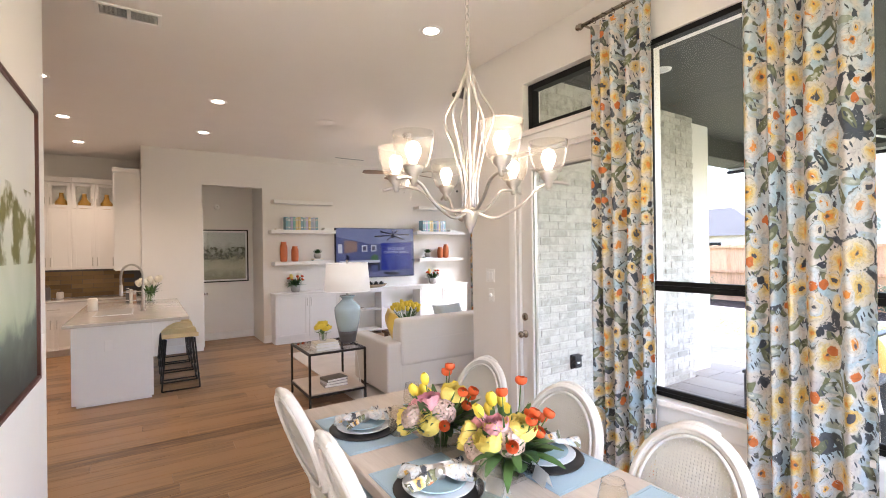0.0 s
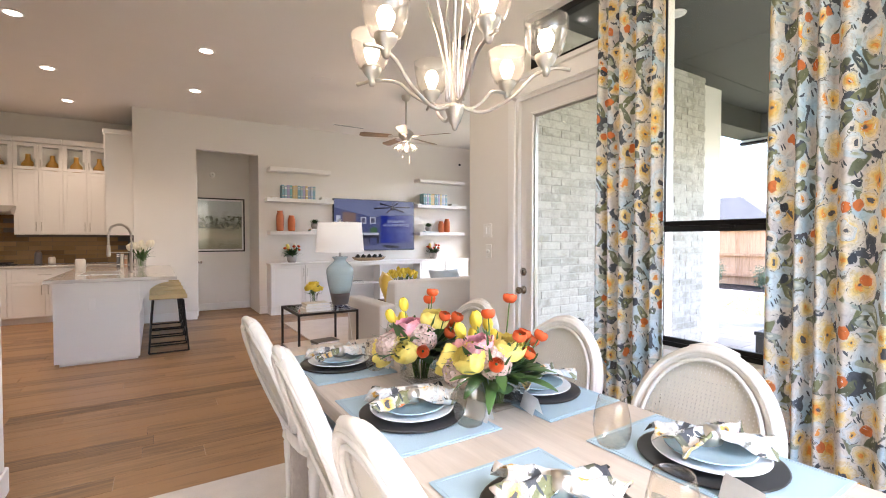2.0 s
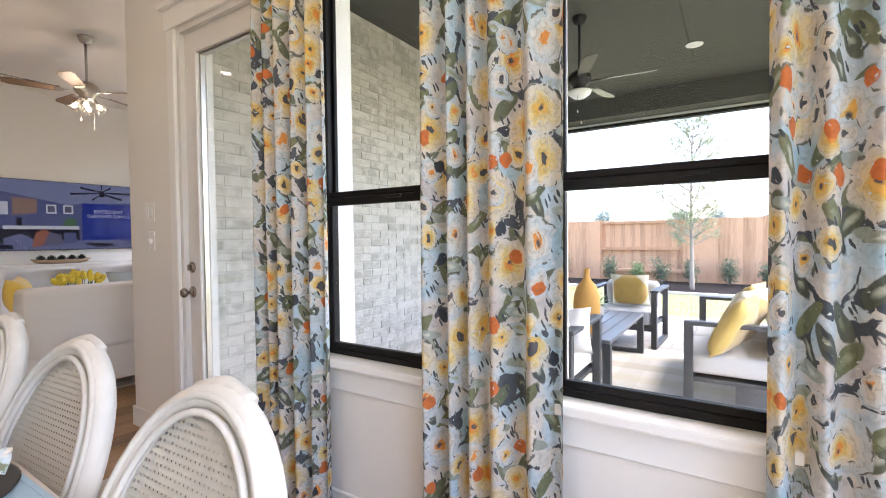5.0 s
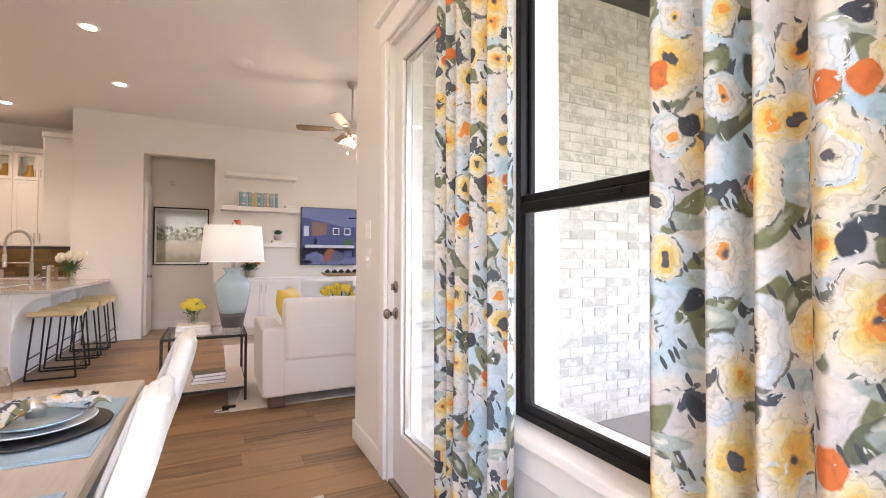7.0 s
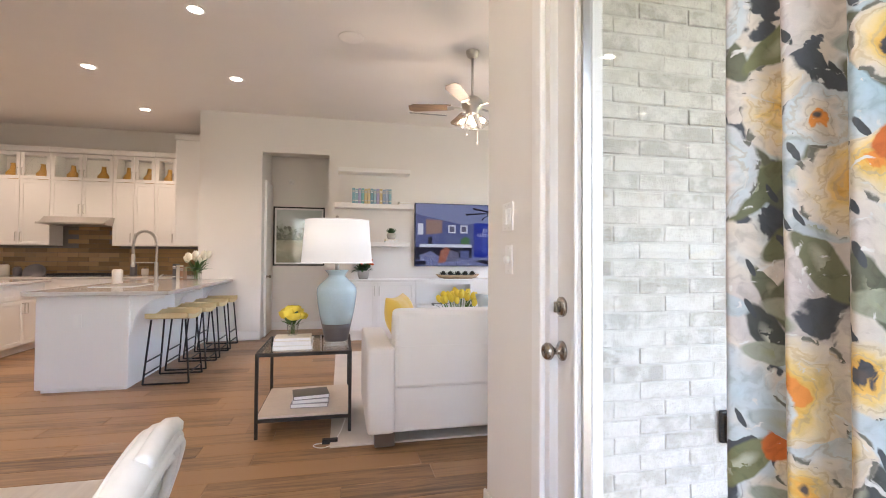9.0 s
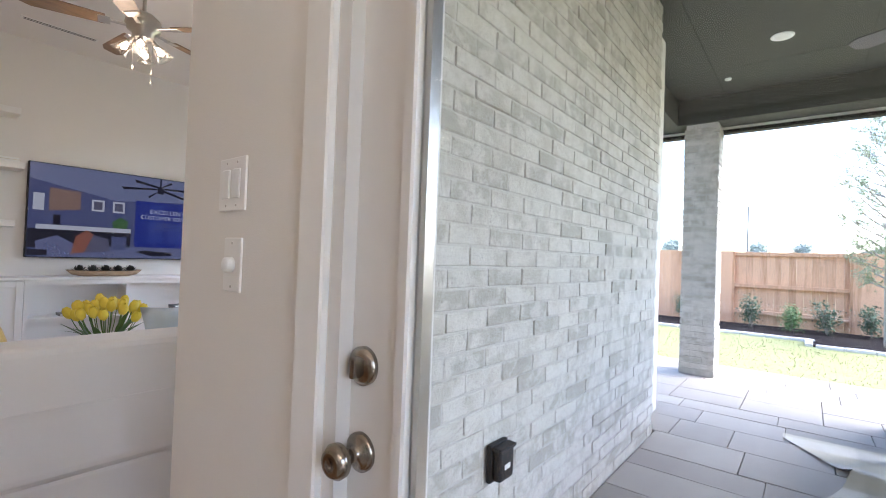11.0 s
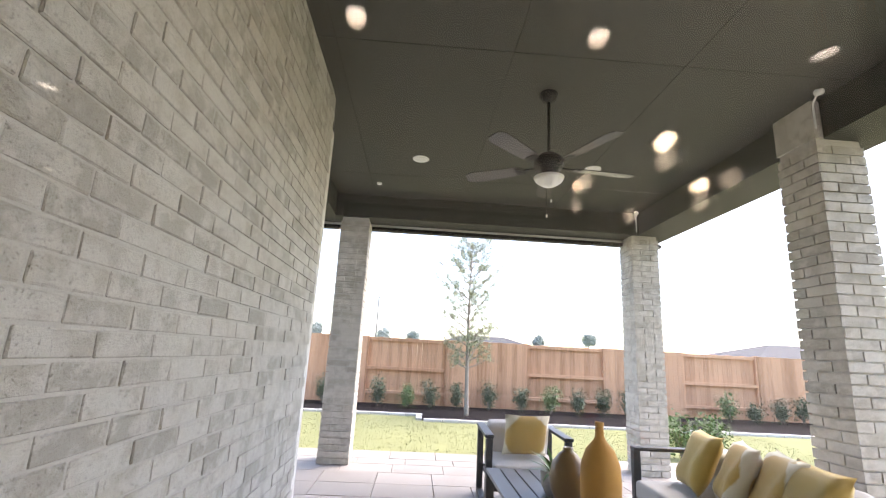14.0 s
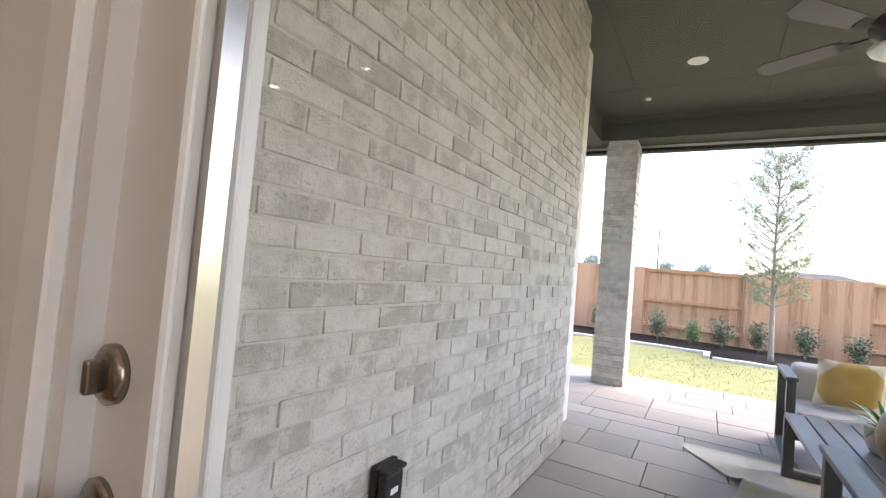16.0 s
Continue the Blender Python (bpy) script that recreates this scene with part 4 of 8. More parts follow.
def leaf_blade(bm, m, w, h, bend=0.3, seg=5):
    rows = []
    for i in range(seg + 1):
        t = i / seg
        ww = w * math.sin(math.pi * min(0.98, 0.08 + 0.9 * t)) ** 0.7
        rows.append([bm.verts.new(m @ Vector((bend * h * t * t + 0.15 * ww * abs(k), k * ww, h * t * (1 - 0.25 * bend * t)))) for k in (-1, 0, 1)])
    for a, b in zip(rows, rows[1:]):
        for k in range(2):
            bm.faces.new((a[k], a[k + 1], b[k + 1], b[k]))


def bouquet(name, m, label, vase_bm, vase_mat, vase_label, flowers, leaves, seed, neck, spread, water=False):
    """A vase with stems that fan out from its neck to the listed heads: (kind, material, radius, x, y, z)."""
    rng = random.Random(seed)
    o = thing(name, m, label, "flowers")
    v = part("vase", vase_bm, vase_mat, o, vase_label, True)
    if vase_mat in (CLEAR, SMOKE):
        v.visible_shadow = False
    stems = bmesh.new()
    for kind, mt, r, x, y, z in flowers:
        base = Vector((0.25 * x * neck / max(spread, 0.01), 0.25 * y * neck / max(spread, 0.01), 0.01))
        mid = Vector((x * 0.35, y * 0.35, neck))
        top = Vector((x, y, z))
        path = curve3([base, mid, (mid + top) / 2 + Vector((x, y, 0)) * 0.08, top], 4)
        tube(path, 0.0025, 5, stems)
        d = (path[-1] - path[-3]).normalized()
        q = Matrix.Translation(top) @ d.to_track_quat("Z", "Y").to_matrix().to_4x4()
        bm = bmesh.new()
        bloom(kind, r, q @ pose(0, 0, -0.4 * r), rng, bm)
        part("bloom", bm, mt, o, smooth=True)
        if kind == "ranunculus":
            part("heart", lathe([(0.18 * r, 0.1 * r), (0.2 * r, 0.35 * r), (0.11 * r, 0.46 * r), (0, 0.48 * r)], 10, q), LEAFD, o, smooth=True)
    part("stem", stems, STEMG, o, smooth=True)
    for cnt, w, h, mt, lab in leaves:
        bm = bmesh.new()
        for i in range(cnt):
            a = rng.uniform(0, 360)
            q = pose(0, 0, neck * rng.uniform(0.8, 1.15), 0, 0, a) @ pose(spread * rng.uniform(0.1, 0.45), 0, 0, 0, rng.uniform(10, 75), 0)
            leaf_blade(bm, q, w * rng.uniform(0.7, 1.2), h * rng.uniform(0.7, 1.2), rng.uniform(0.1, 0.6))
        part("foliage", bm, mt, o, lab, True)
    return o


def block_vase(s, h):
    bm = box(-s, s, -s, s, 0, h, 0.004, 2)
    bx(bm, -s + 0.006, s - 0.006, -s + 0.006, s - 0.006, 0.012, h + 0.0005)
    return bm


def mixed(seed, n, spread, z0, z1):
    rng = random.Random(seed)
    kinds = [("ranunculus", ORA, 0.024), ("tulip", YEL, 0.018), ("peony", PYEL, 0.052), ("ranunculus", ORA, 0.026), ("peony", PINK, 0.046), ("ranunculus", ORA, 0.023), ("tulip", YEL, 0.019), ("hydrangea", HYD, 0.052), ("ranunculus", ORA, 0.025), ("tulip", YEL, 0.018)]
    out = []
    for i in range(n):
        k, mt, r = kinds[i % len(kinds)]
        a = 2.399 * i + rng.uniform(-0.3, 0.3)
        d = spread * (0.25 + 0.75 * ((i + 0.5) / n) ** 0.6)
        z = z1 - (z1 - z0) * (d / spread) ** 2 + rng.uniform(-0.03, 0.03)
        if k == "ranunculus" and i % 3 == 0:
            z += 0.06
        if k in ("peony", "hydrangea"):
            z -= 0.03
        out.append((k, mt, r, d * math.cos(a), d * math.sin(a), z))
    return out


for k, (x, y) in enumerate(((-1.56, -1.83), (-1.48, -2.20))):
    bouquet("flower_arrangement", pose(x, y, TZ + 0.001), "mixed orange, yellow and pink flowers in a glass cube vase", block_vase(0.065, 0.115), CLEAR, "square clear glass vase",
            mixed(5 + 3 * k, 23, 0.17, 0.15, 0.285), [(44, 0.024, 0.15, LEAFG, "broad green leaves"), (40, 0.03, 0.11, LEAFD, "dark rounded leaves"), (36, 0.006, 0.17, LEAFG, "fine fern sprigs")], 3 + k, 0.115, 0.19)

# chandelier
chx, chy = -1.56, -2.07
chand = thing("chandelier", pose(chx, chy, -0.045), "brushed nickel chandelier with six lit glass shades", "chandelier")
part("canopy", lathe([(0.0, CH + 0.005), (0.03, CH + 0.009), (0.062, CH + 0.033), (0.065, CH + 0.044)], 24), STEEL, chand, smooth=True)
bm = bmesh.new()
zc = CH + 0.005
i = 0
while zc > 2.47:
    ell = [(0.009 * math.cos(2 * math.pi * k / 12), 0, zc - 0.017 + 0.019 * math.sin(2 * math.pi * k / 12)) for k in range(12)]
    if i % 2:
        ell = [(y, x, z) for x, y, z in ell]
    tube(ell, 0.0022, 5, bm, closed=True)
    zc -= 0.031
    i += 1
part("chain", bm, STEEL, chand, smooth=True)
part("stem", lathe([(0.0, 1.755), (0.008, 1.76), (0.012, 1.775), (0.02, 1.785), (0.028, 1.81), (0.034, 1.83), (0.034, 1.845), (0.012, 1.855), (0.008, 1.9), (0.008, 2.34), (0.016, 2.36), (0.022, 2.39), (0.014, 2.42), (0.006, 2.44), (0.004, 2.48)], 20), STEEL, chand, smooth=True)
SHADE = glass_mat("seeded_glass_shade", (0.96, 0.95, 0.93), 0.05, 0.08)
sn, sl = SHADE.node_tree.nodes, SHADE.node_tree.links
out_ = sn["Material Output"].inputs["Surface"]
prev_ = out_.links[0].from_socket
tl_, mx_, ns_, rm_ = sn.new("ShaderNodeBsdfTranslucent"), sn.new("ShaderNodeMixShader"), sn.new("ShaderNodeTexNoise"), sn.new("ShaderNodeMath")
tl_.inputs["Color"].default_value = (0.95, 0.93, 0.88, 1)
ns_.inputs["Scale"].default_value = 90
rm_.operation = "MULTIPLY"
rm_.inputs[1].default_value = 0.035
sl.new(ns_.outputs["Fac"], rm_.inputs[0])
sl.new(rm_.outputs[0], mx_.inputs[0])
sl.new(prev_, mx_.inputs[1])
sl.new(tl_.outputs[0], mx_.inputs[2])
sl.new(mx_.outputs[0], out_)
for k in range(6):
    a = radians(60 * k + 14)
    ca, sa = math.cos(a), math.sin(a)
    low = k % 2
    R = 0.31
    zs = 1.97 if low else 1.985

    def q(r, z):
        return (r * ca, r * sa, z)
    arm = curve3([q(0.02, 1.84), q(0.10, 1.815), q(0.2, 1.86), q(0.27, 1.925), q(0.335, 1.945), q(0.39, 1.935)] if low else
                 [q(0.02, 1.85), q(0.08, 1.85), q(0.15, 1.89), q(0.21, 1.94), q(0.3, 1.955), q(0.37, 1.945)], 7)
    part("arm", tube(arm, 0.0065, 8), STEEL, chand, smooth=True)
    part("scroll", tube(curve3([q(0.03, 1.86), q(0.032, 1.96), q(0.062, 2.10), q(0.098, 2.22), q(0.052, 2.31), q(0.016, 2.40)], 7), 0.005, 8), STEEL, chand, smooth=True)
    cup = part("cup", lathe([(0.008, -0.05), (0.014, -0.035), (0.016, -0.02), (0.03, -0.005), (0.036, 0.012), (0.036, 0.02)], 16, pose(R * ca, R * sa, zs)), STEEL, chand, smooth=True)
    sh = part("shade", shell([(0.028, 0.004), (0.048, 0.018), (0.063, 0.052), (0.071, 0.095), (0.075, 0.135)], 0.003, 28, pose(R * ca, R * sa, zs)), SHADE, chand, "clear seeded glass shade", True)
    sh.visible_shadow = False
    part("bulb", lathe([(0.011, 0.012), (0.013, 0.03), (0.026, 0.06), (0.028, 0.08), (0.018, 0.1), (0, 0.106)], 14, pose(R * ca, R * sa, zs)), LAMPON, chand, "lit bulb", True)
    if k % 2 == 0:
        bulb_light("chandelier_light", chx + R * ca, chy + R * sa, zs + 0.10, 0.5, r=0.03)


# curtains
def curtain(y0, y1, z0, z1, folds, seed, x=-0.10, m=None, flip=1):
    """Hanging fabric with uneven pleats; UVs follow the cloth."""
    rng = random.Random(seed)
    nu, nv = folds * 14, 14
    bm = bmesh.new()
    uv = bm.loops.layers.uv.new("UVMap")
    ph = [rng.uniform(0.75, 1.3) for _ in range(folds)]
    amp = [rng.uniform(0.028, 0.05) for _ in range(folds)]
    tot = sum(ph)
    pts = []
    for k in range(folds):
        start = sum(ph[:k]) / tot
        for i in range(14):
            t = i / 14
            pts.append((start + ph[k] / tot * t, amp[k] * math.sin(2 * math.pi * t)))
    pts.append((1.0, 0.0))
    arc, prev = [0.0], None
    for a, b in zip(pts, pts[1:]):
        arc.append(arc[-1] + math.hypot((b[0] - a[0]) * (y1 - y0), b[1] - a[1]))
    g = {}
    for j in range(nv + 1):
        t = j / nv
        z = z0 + (z1 - z0) * t
        for i, (f, d) in enumerate(pts):
            k = 1 - 0.25 * t
            yy = y0 + (y1 - y0) * (f + 0.012 * math.sin(7 * f + 3 * t + seed))
            g[i, j] = bm.verts.new((x + d * k + 0.006 * math.sin(5 * t + 9 * f), yy, z))
    for j in range(nv):
        for i in range(len(pts) - 1):
            fc = bm.faces.new((g[i, j], g[i + 1, j], g[i + 1, j + 1], g[i, j + 1]))
            for lp, (a, b) in zip(fc.loops, ((i, j), (i + 1, j), (i + 1, j + 1), (i, j + 1))):
                lp[uv].uv = (arc[a] * flip + seed * 1.37, z0 + (z1 - z0) * b / nv)
    return bm


RODX, RODZ = -0.10, 3.19
for k, (y0, y1, rod) in enumerate(((-1.945, -1.50, (-2.12, -1.44)), (-2.94, -2.44, (-3.05, -2.36)), (-3.76, -3.42, (-3.86, -3.30)))):
    c = thing("curtain", pose(0, 0, 0), "floor length curtain in painterly floral print", "curtain", "dining room curtains")
    part("fabric", curtain(y0, y1, 0.02, 3.15, 5 if k < 2 else 4, k + 1), FLORAL, c, smooth=True)
    r = thing("curtain_rod", pose(0, 0, 0), "short bronze curtain rod with finials", "curtain rod", "curtain rods")
    part("rod", tube([(RODX, rod[0], RODZ), (RODX, rod[1], RODZ)], 0.013, 12), BRONZE, r, smooth=True)
    for s, y in ((-1, rod[0]), (1, rod[1])):
        part("finial", lathe([(0.013, 0), (0.02, 0.004), (0.024, 0.02), (0.018, 0.034), (0.022, 0.04), (0.014, 0.052), (0, 0.055)], 14, pose(RODX, y, RODZ, -90 * s, 0, 0)), BRONZE, r, smooth=True)
        part("bracket", box(RODX - 0.008, -0.001, y - s * 0.03 - 0.008, y - s * 0.03 + 0.008, RODZ - 0.022, RODZ - 0.012, 0.002, 1), BRONZE, r)
    for i in range(6):
        yy = y0 + (y1 - y0) * (i + 0.5) / 6
        part("ring", tube([(RODX + 0.02 * math.cos(2 * math.pi * a / 14), yy, RODZ + 0.0 + 0.02 * math.sin(2 * math.pi * a / 14) - 0.006) for a in range(14)], 0.0025, 6, closed=True), BRONZE, r, smooth=True)

# painting on the dining wall
def art_mat(name, seed, stops, accent, scale=2.0):
    m = bpy.data.materials.new(name)
    m.use_nodes = True
    n, l, b = nodes_of(m)
    tc = n.new("ShaderNodeTexCoord")
    mp = n.new("ShaderNodeMapping")
    mp.inputs["Location"].default_value = (seed, seed, 0)
    l.new(tc.outputs["Object"], mp.inputs["Vector"])
    t = n.new("ShaderNodeTexNoise")
    t.inputs["Scale"].default_value, t.inputs["Detail"].default_value, t.inputs["Distortion"].default_value = scale, 5, 1.4
    l.new(mp.outputs["Vector"], t.inputs["Vector"])
    sep = n.new("ShaderNodeSeparateXYZ")
    l.new(tc.outputs["Generated"], sep.inputs[0])
    a = n.new("ShaderNodeMath")
    a.operation = "MULTIPLY_ADD"
    l.new(t.outputs["Fac"], a.inputs[0])
    a.inputs[1].default_value = 0.5
    l.new(sep.outputs["Z"], a.inputs[2])
    r = ramp(n, stops)
    mu = n.new("ShaderNodeMath")
    mu.operation = "MULTIPLY"
    l.new(a.outputs[0], mu.inputs[0])
    mu.inputs[1].default_value = 0.67
    l.new(mu.outputs[0], r.inputs[0])
    t2 = n.new("ShaderNodeTexNoise")
    t2.inputs["Scale"].default_value, t2.inputs["Detail"].default_value = scale * 4, 4
    l.new(mp.outputs["Vector"], t2.inputs["Vector"])
    r2 = ramp(n, [(0.46, (0, 0, 0)), (0.56, (1, 1, 1))])
    l.new(t2.outputs["Fac"], r2.inputs[0])
    mid = n.new("ShaderNodeMath")
    mid.operation = "COMPARE"
    l.new(sep.outputs["Z"], mid.inputs[0])
    mid.inputs[1].default_value, mid.inputs[2].default_value = 0.56, 0.13
    mm = n.new("ShaderNodeMath")
    mm.operation = "MULTIPLY"
    l.new(r2.outputs[0], mm.inputs[0])
    l.new(mid.outputs[0], mm.inputs[1])
    l.new(mixcol(n, l, mm.outputs[0], r.outputs[0], accent), b.inputs["Base Color"])
    b.inputs["Roughness"].default_value = 0.5
    return m


def framed(name, m, w, h, art, frame_mat, label, glass=False, mat_w=0.0):
    """A picture in the local xz plane that faces -y."""
    o = thing(name, m, label, "painting")
    bm = bmesh.new()
    f = 0.022
    for s in (-1, 1):
        bx(bm, s * w / 2, s * (w / 2 - f), -0.03, 0, -h / 2, h / 2, 0.003, 1)
        bx(bm, -w / 2 + f, w / 2 - f, -0.03, 0, s * h / 2, s * (h / 2 - f), 0.003, 1)
    part("frame", bm, frame_mat, o)
    part("canvas", box(-w / 2 + f + mat_w, w / 2 - f - mat_w, -0.016, -0.004, -h / 2 + f + mat_w, h / 2 - f - mat_w), art, o)
    if mat_w:
        part("mount", box(-w / 2 + f, w / 2 - f, -0.010, -0.003, -h / 2 + f, h / 2 - f), PAPER, o)
    if glass:
        g = part("glazing", box(-w / 2 + f, w / 2 - f, -0.024, -0.022, -h / 2 + f, h / 2 - f), GLASS, o)
        g.visible_shadow = False
    return o


ART1 = art_mat("landscape_paint", 3, [(0.20, (0.03, 0.035, 0.03)), (0.30, (0.10, 0.13, 0.11)), (0.36, (0.40, 0.46, 0.34)), (0.50, (0.56, 0.58, 0.48)), (0.58, (0.64, 0.63, 0.58)), (0.8, (0.60, 0.59, 0.58))], (0.14, 0.13, 0.025), 1.6)
ART2 = art_mat("garden_paint", 9, [(0.2, (0.30, 0.29, 0.20)), (0.34, (0.50, 0.47, 0.34)), (0.44, (0.40, 0.39, 0.28)), (0.50, (0.16, 0.17, 0.14)), (0.58, (0.36, 0.38, 0.33)), (0.68, (0.55, 0.58, 0.57))], (0.10, 0.11, 0.08), 4.5)
REDW = mat("dark_red_wood_frame", (0.09, 0.03, 0.02), 0.4)
framed("painting", pose(-3.128, -1.46, 1.70, 0, 0, 90), 1.86, 1.34, ART1, REDW, "large abstract landscape painting in thin dark frame")
framed("painting", pose(-1.40, 6.048, 1.59), 0.84, 1.0, ART2, DARKM, "framed garden painting in the hallway", True, 0.03)


# switches
def plate(name, m, w, label, rocker):
    o = thing(name, m, label, "light switch")
    part("cover_plate", box(-w / 2, w / 2, -0.006, 0, -0.06, 0.06, 0.003, 2), TRIM, o)
    for x in rocker:
        part("toggle", box(x - 0.016, x + 0.016, -0.010, -0.005, -0.033, 0.033, 0.002, 1), PAPER, o)
    for x in (rocker or (0,)):
        bm = bmesh.new()
        for z in (-0.048, 0.048):
            lathe([(0.003, 0), (0.003, 0.0015), (0, 0.0018)], 8, pose(x, -0.0055, z, 90, 0, 0), bm)
        part("screw", bm, STEEL, o)
    return o


plate("light_switch", pose(-3.13, -0.36, 1.2, 0, 0, 90), 0.118, "white light switch beside the painting", (-0.023, 0.023))
plate("light_switch", pose(0, -0.27, 1.405, 0, 0, -90), 0.118, "white double light switch beside the door", (-0.023, 0.023))
dm = plate("dimmer_switch", pose(0, -0.285, 1.225, 0, 0, -90), 0.075, "white rotary dimmer beside the door", ())
part("dial", lathe([(0.017, 0), (0.016, 0.015), (0.013, 0.017), (0, 0.017)], 18, pose(0, -0.006, 0.0, 90, 0, 0)), PAPER, dm, smooth=True)

# ceiling fittings
first = None
for x, y in ((-0.75, -0.50), (-2.3, -0.62), (-2.3, -2.2), (-2.3, -3.75), (-1.95, 2.2), (-1.95, 3.77), (-3.51, 2.2), (-3.51, 3.77), (-3.51, 5.3), (-5.62, 5.35), (-5.62, 3.77)):
    d = thing("downlight", pose(x, y, CH), "lit round recessed downlight in the ceiling", "downlight", "recessed ceiling lights")
    part("trim_ring", lathe([(0.062, -0.001), (0.062, -0.006), (0.09, -0.005), (0.094, -0.001)], 28), TRIM, d, smooth=True)
    part("lens", lathe([(0.0, -0.004), (0.062, -0.004), (0.062, -0.002)], 24), LEDON, d, "glowing lens")
    spot("downlight_lamp", x, y, CH - 0.03, 6.2 if x < -3 else (0.9 if y < 0 else 2.2))
v = thing("ceiling_vent", pose(-2.74, 0.42, CH), "white metal ceiling air vent", "vent")
bm = bmesh.new()
for s in (-1, 1):
    bx(bm, -0.2, 0.2, s * 0.1, s * 0.075, -0.012, 0, 0.002, 1)
    bx(bm, s * 0.2, s * 0.175, -0.075, 0.075, -0.012, 0, 0.002, 1)
bx(bm, -0.012, 0.012, -0.075, 0.075, -0.012, 0)
part("vent_frame", bm, TRIM, v)
part("backing", box(-0.175, 0.175, -0.075, 0.075, -0.003, -0.001), DARKM, v)
for i in range(9):
    part("slat", box(-0.174, 0.174, -0.008, 0.008, -0.0007, 0.0007, m=pose(0, -0.064 + i * 0.016, -0.007, 35, 0, 0)), TRIM, v)
o = part("ceiling_speaker", lathe([(0.0, -0.006), (0.11, -0.006), (0.12, -0.004), (0.122, -0.0005)], 32), CEIL, m=pose(-0.62, 2.4, CH), smooth=True)
tagged(o, "round white ceiling speaker grille", "speaker")
sv = thing("slot_vent", pose(0.55, 4.52, CH), "narrow linear slot vent in the ceiling", "vent")
part("vent_frame", box(-0.3, 0.3, -0.04, 0.04, -0.008, -0.0005, 0.002, 1), TRIM, sv)
for y in (-0.015, 0.015):
    part("slot", box(-0.28, 0.28, y - 0.006, y + 0.006, -0.010, -0.0085), DARKM, sv)


# ================= living room =================
tagged(part("area_rug", box(-0.75, 3.3, 0.95, 3.95, 0.001, 0.014, 0.004, 2), RUGL), "pale beige rug under the sofa", "rug")

sofa = thing("sofa", pose(-0.52, 0.84, 0), "cream upholstered sofa with its back to the dining room", "sofa")
part("base", box(0.02, 2.2, 0.02, 0.9, 0.10, 0.40, 0.03, 3), SOFAF, sofa)
part("back", box(0.17, 2.05, 0.0, 0.24, 0.38, 0.885, 0.05, 4), SOFAF, sofa)
bm = bmesh.new()
bx(bm, 0.175, 2.045, -0.004, 0.01, 0.655, 0.66)
part("seam", bm, SOFAF, sofa)
for x in (0.0, 2.05):
    part("arm", box(x, x + 0.18, 0.0, 0.92, 0.10, 0.655, 0.035, 4), SOFAF, sofa)
for i in range(2):
    part("seat_cushion", box(0.19 + i * 0.93, 1.1 + i * 0.93, 0.25, 0.93, 0.40, 0.55, 0.05, 4), SOFAF, sofa)
for x in (0.05, 2.05):
    for y in (0.03, 0.8):
        part("foot", box(x, x + 0.13, y, y + 0.09, 0.014, 0.10, 0.004, 1), mat("walnut_foot", (0.12, 0.08, 0.055), 0.4), sofa, "brown wooden block foot")
BLUEP = mat("pale_blue_cushion_fabric", (0.55, 0.63, 0.68), 0.9, var=0.05, grain=0.06, gscale=300, bump=0.3, bscale=400)


def throw_pillow(m, w, h, mt, label, group=""):
    o = part("throw_pillow", cushion(w, h, 0.15), mt, smooth=True, m=m)
    return tagged(o, label, "pillow", group)


throw_pillow(pose(-0.24, 1.20, 0.74, 72, 0, 68), 0.46, 0.46, YELLOWF, "mustard yellow square pillow on the sofa")
throw_pillow(pose(0.55, 1.22, 0.75, 68, 0, 5), 0.45, 0.45, BLUEP, "pale blue pillow on the sofa")
throw_pillow(pose(1.40, 1.24, 0.76, 68, 0, -12), 0.46, 0.46, YELLOWF, "mustard yellow square pillow on the sofa")
throw_pillow(pose(1.60, 1.34, 0.80, 70, 0, -25), 0.46, 0.46, NAPKIN, "floral patterned pillow on the sofa")

# side table
STONE = mat("pale_travertine", (0.62, 0.53, 0.45), 0.5, var=0.1, scale=6, grain=0.08, gscale=40)
IRON = mat("dark_iron", (0.045, 0.042, 0.04), 0.5, 0.7, var=0.15, scale=10)
st = thing("side_table", pose(-0.93, 1.55, 0), "dark iron side table with glass top and stone shelf", "side table")
w2, d2, hh = 0.32, 0.36, 0.575
for sx in (-1, 1):
    for sy in (-1, 1):
        part("leg", box(sx * (w2 - 0.011) - 0.011, sx * (w2 - 0.011) + 0.011, sy * (d2 - 0.011) - 0.011, sy * (d2 - 0.011) + 0.011, 0.0, hh, 0.002, 1), IRON, st)
for z in (hh - 0.022, 0.11):
    bm = bmesh.new()
    for s in (-1, 1):
        bx(bm, -w2 + 0.022, w2 - 0.022, s * d2, s * (d2 - 0.022), z, z + 0.022)
        bx(bm, s * w2, s * (w2 - 0.022), -d2 + 0.022, d2 - 0.022, z, z + 0.022)
    part("rail", bm, IRON, st)
p = part("glass_top", box(-w2 + 0.02, w2 - 0.02, -d2 + 0.02, d2 - 0.02, hh - 0.004, hh + 0.004), CLEAR, st, "clear glass top")
p.visible_shadow = False
part("shelf", box(-w2 + 0.012, w2 - 0.012, -d2 + 0.012, d2 - 0.012, 0.132, 0.15, 0.003, 1), STONE, st, "pale stone shelf")
TT = hh + 0.0045


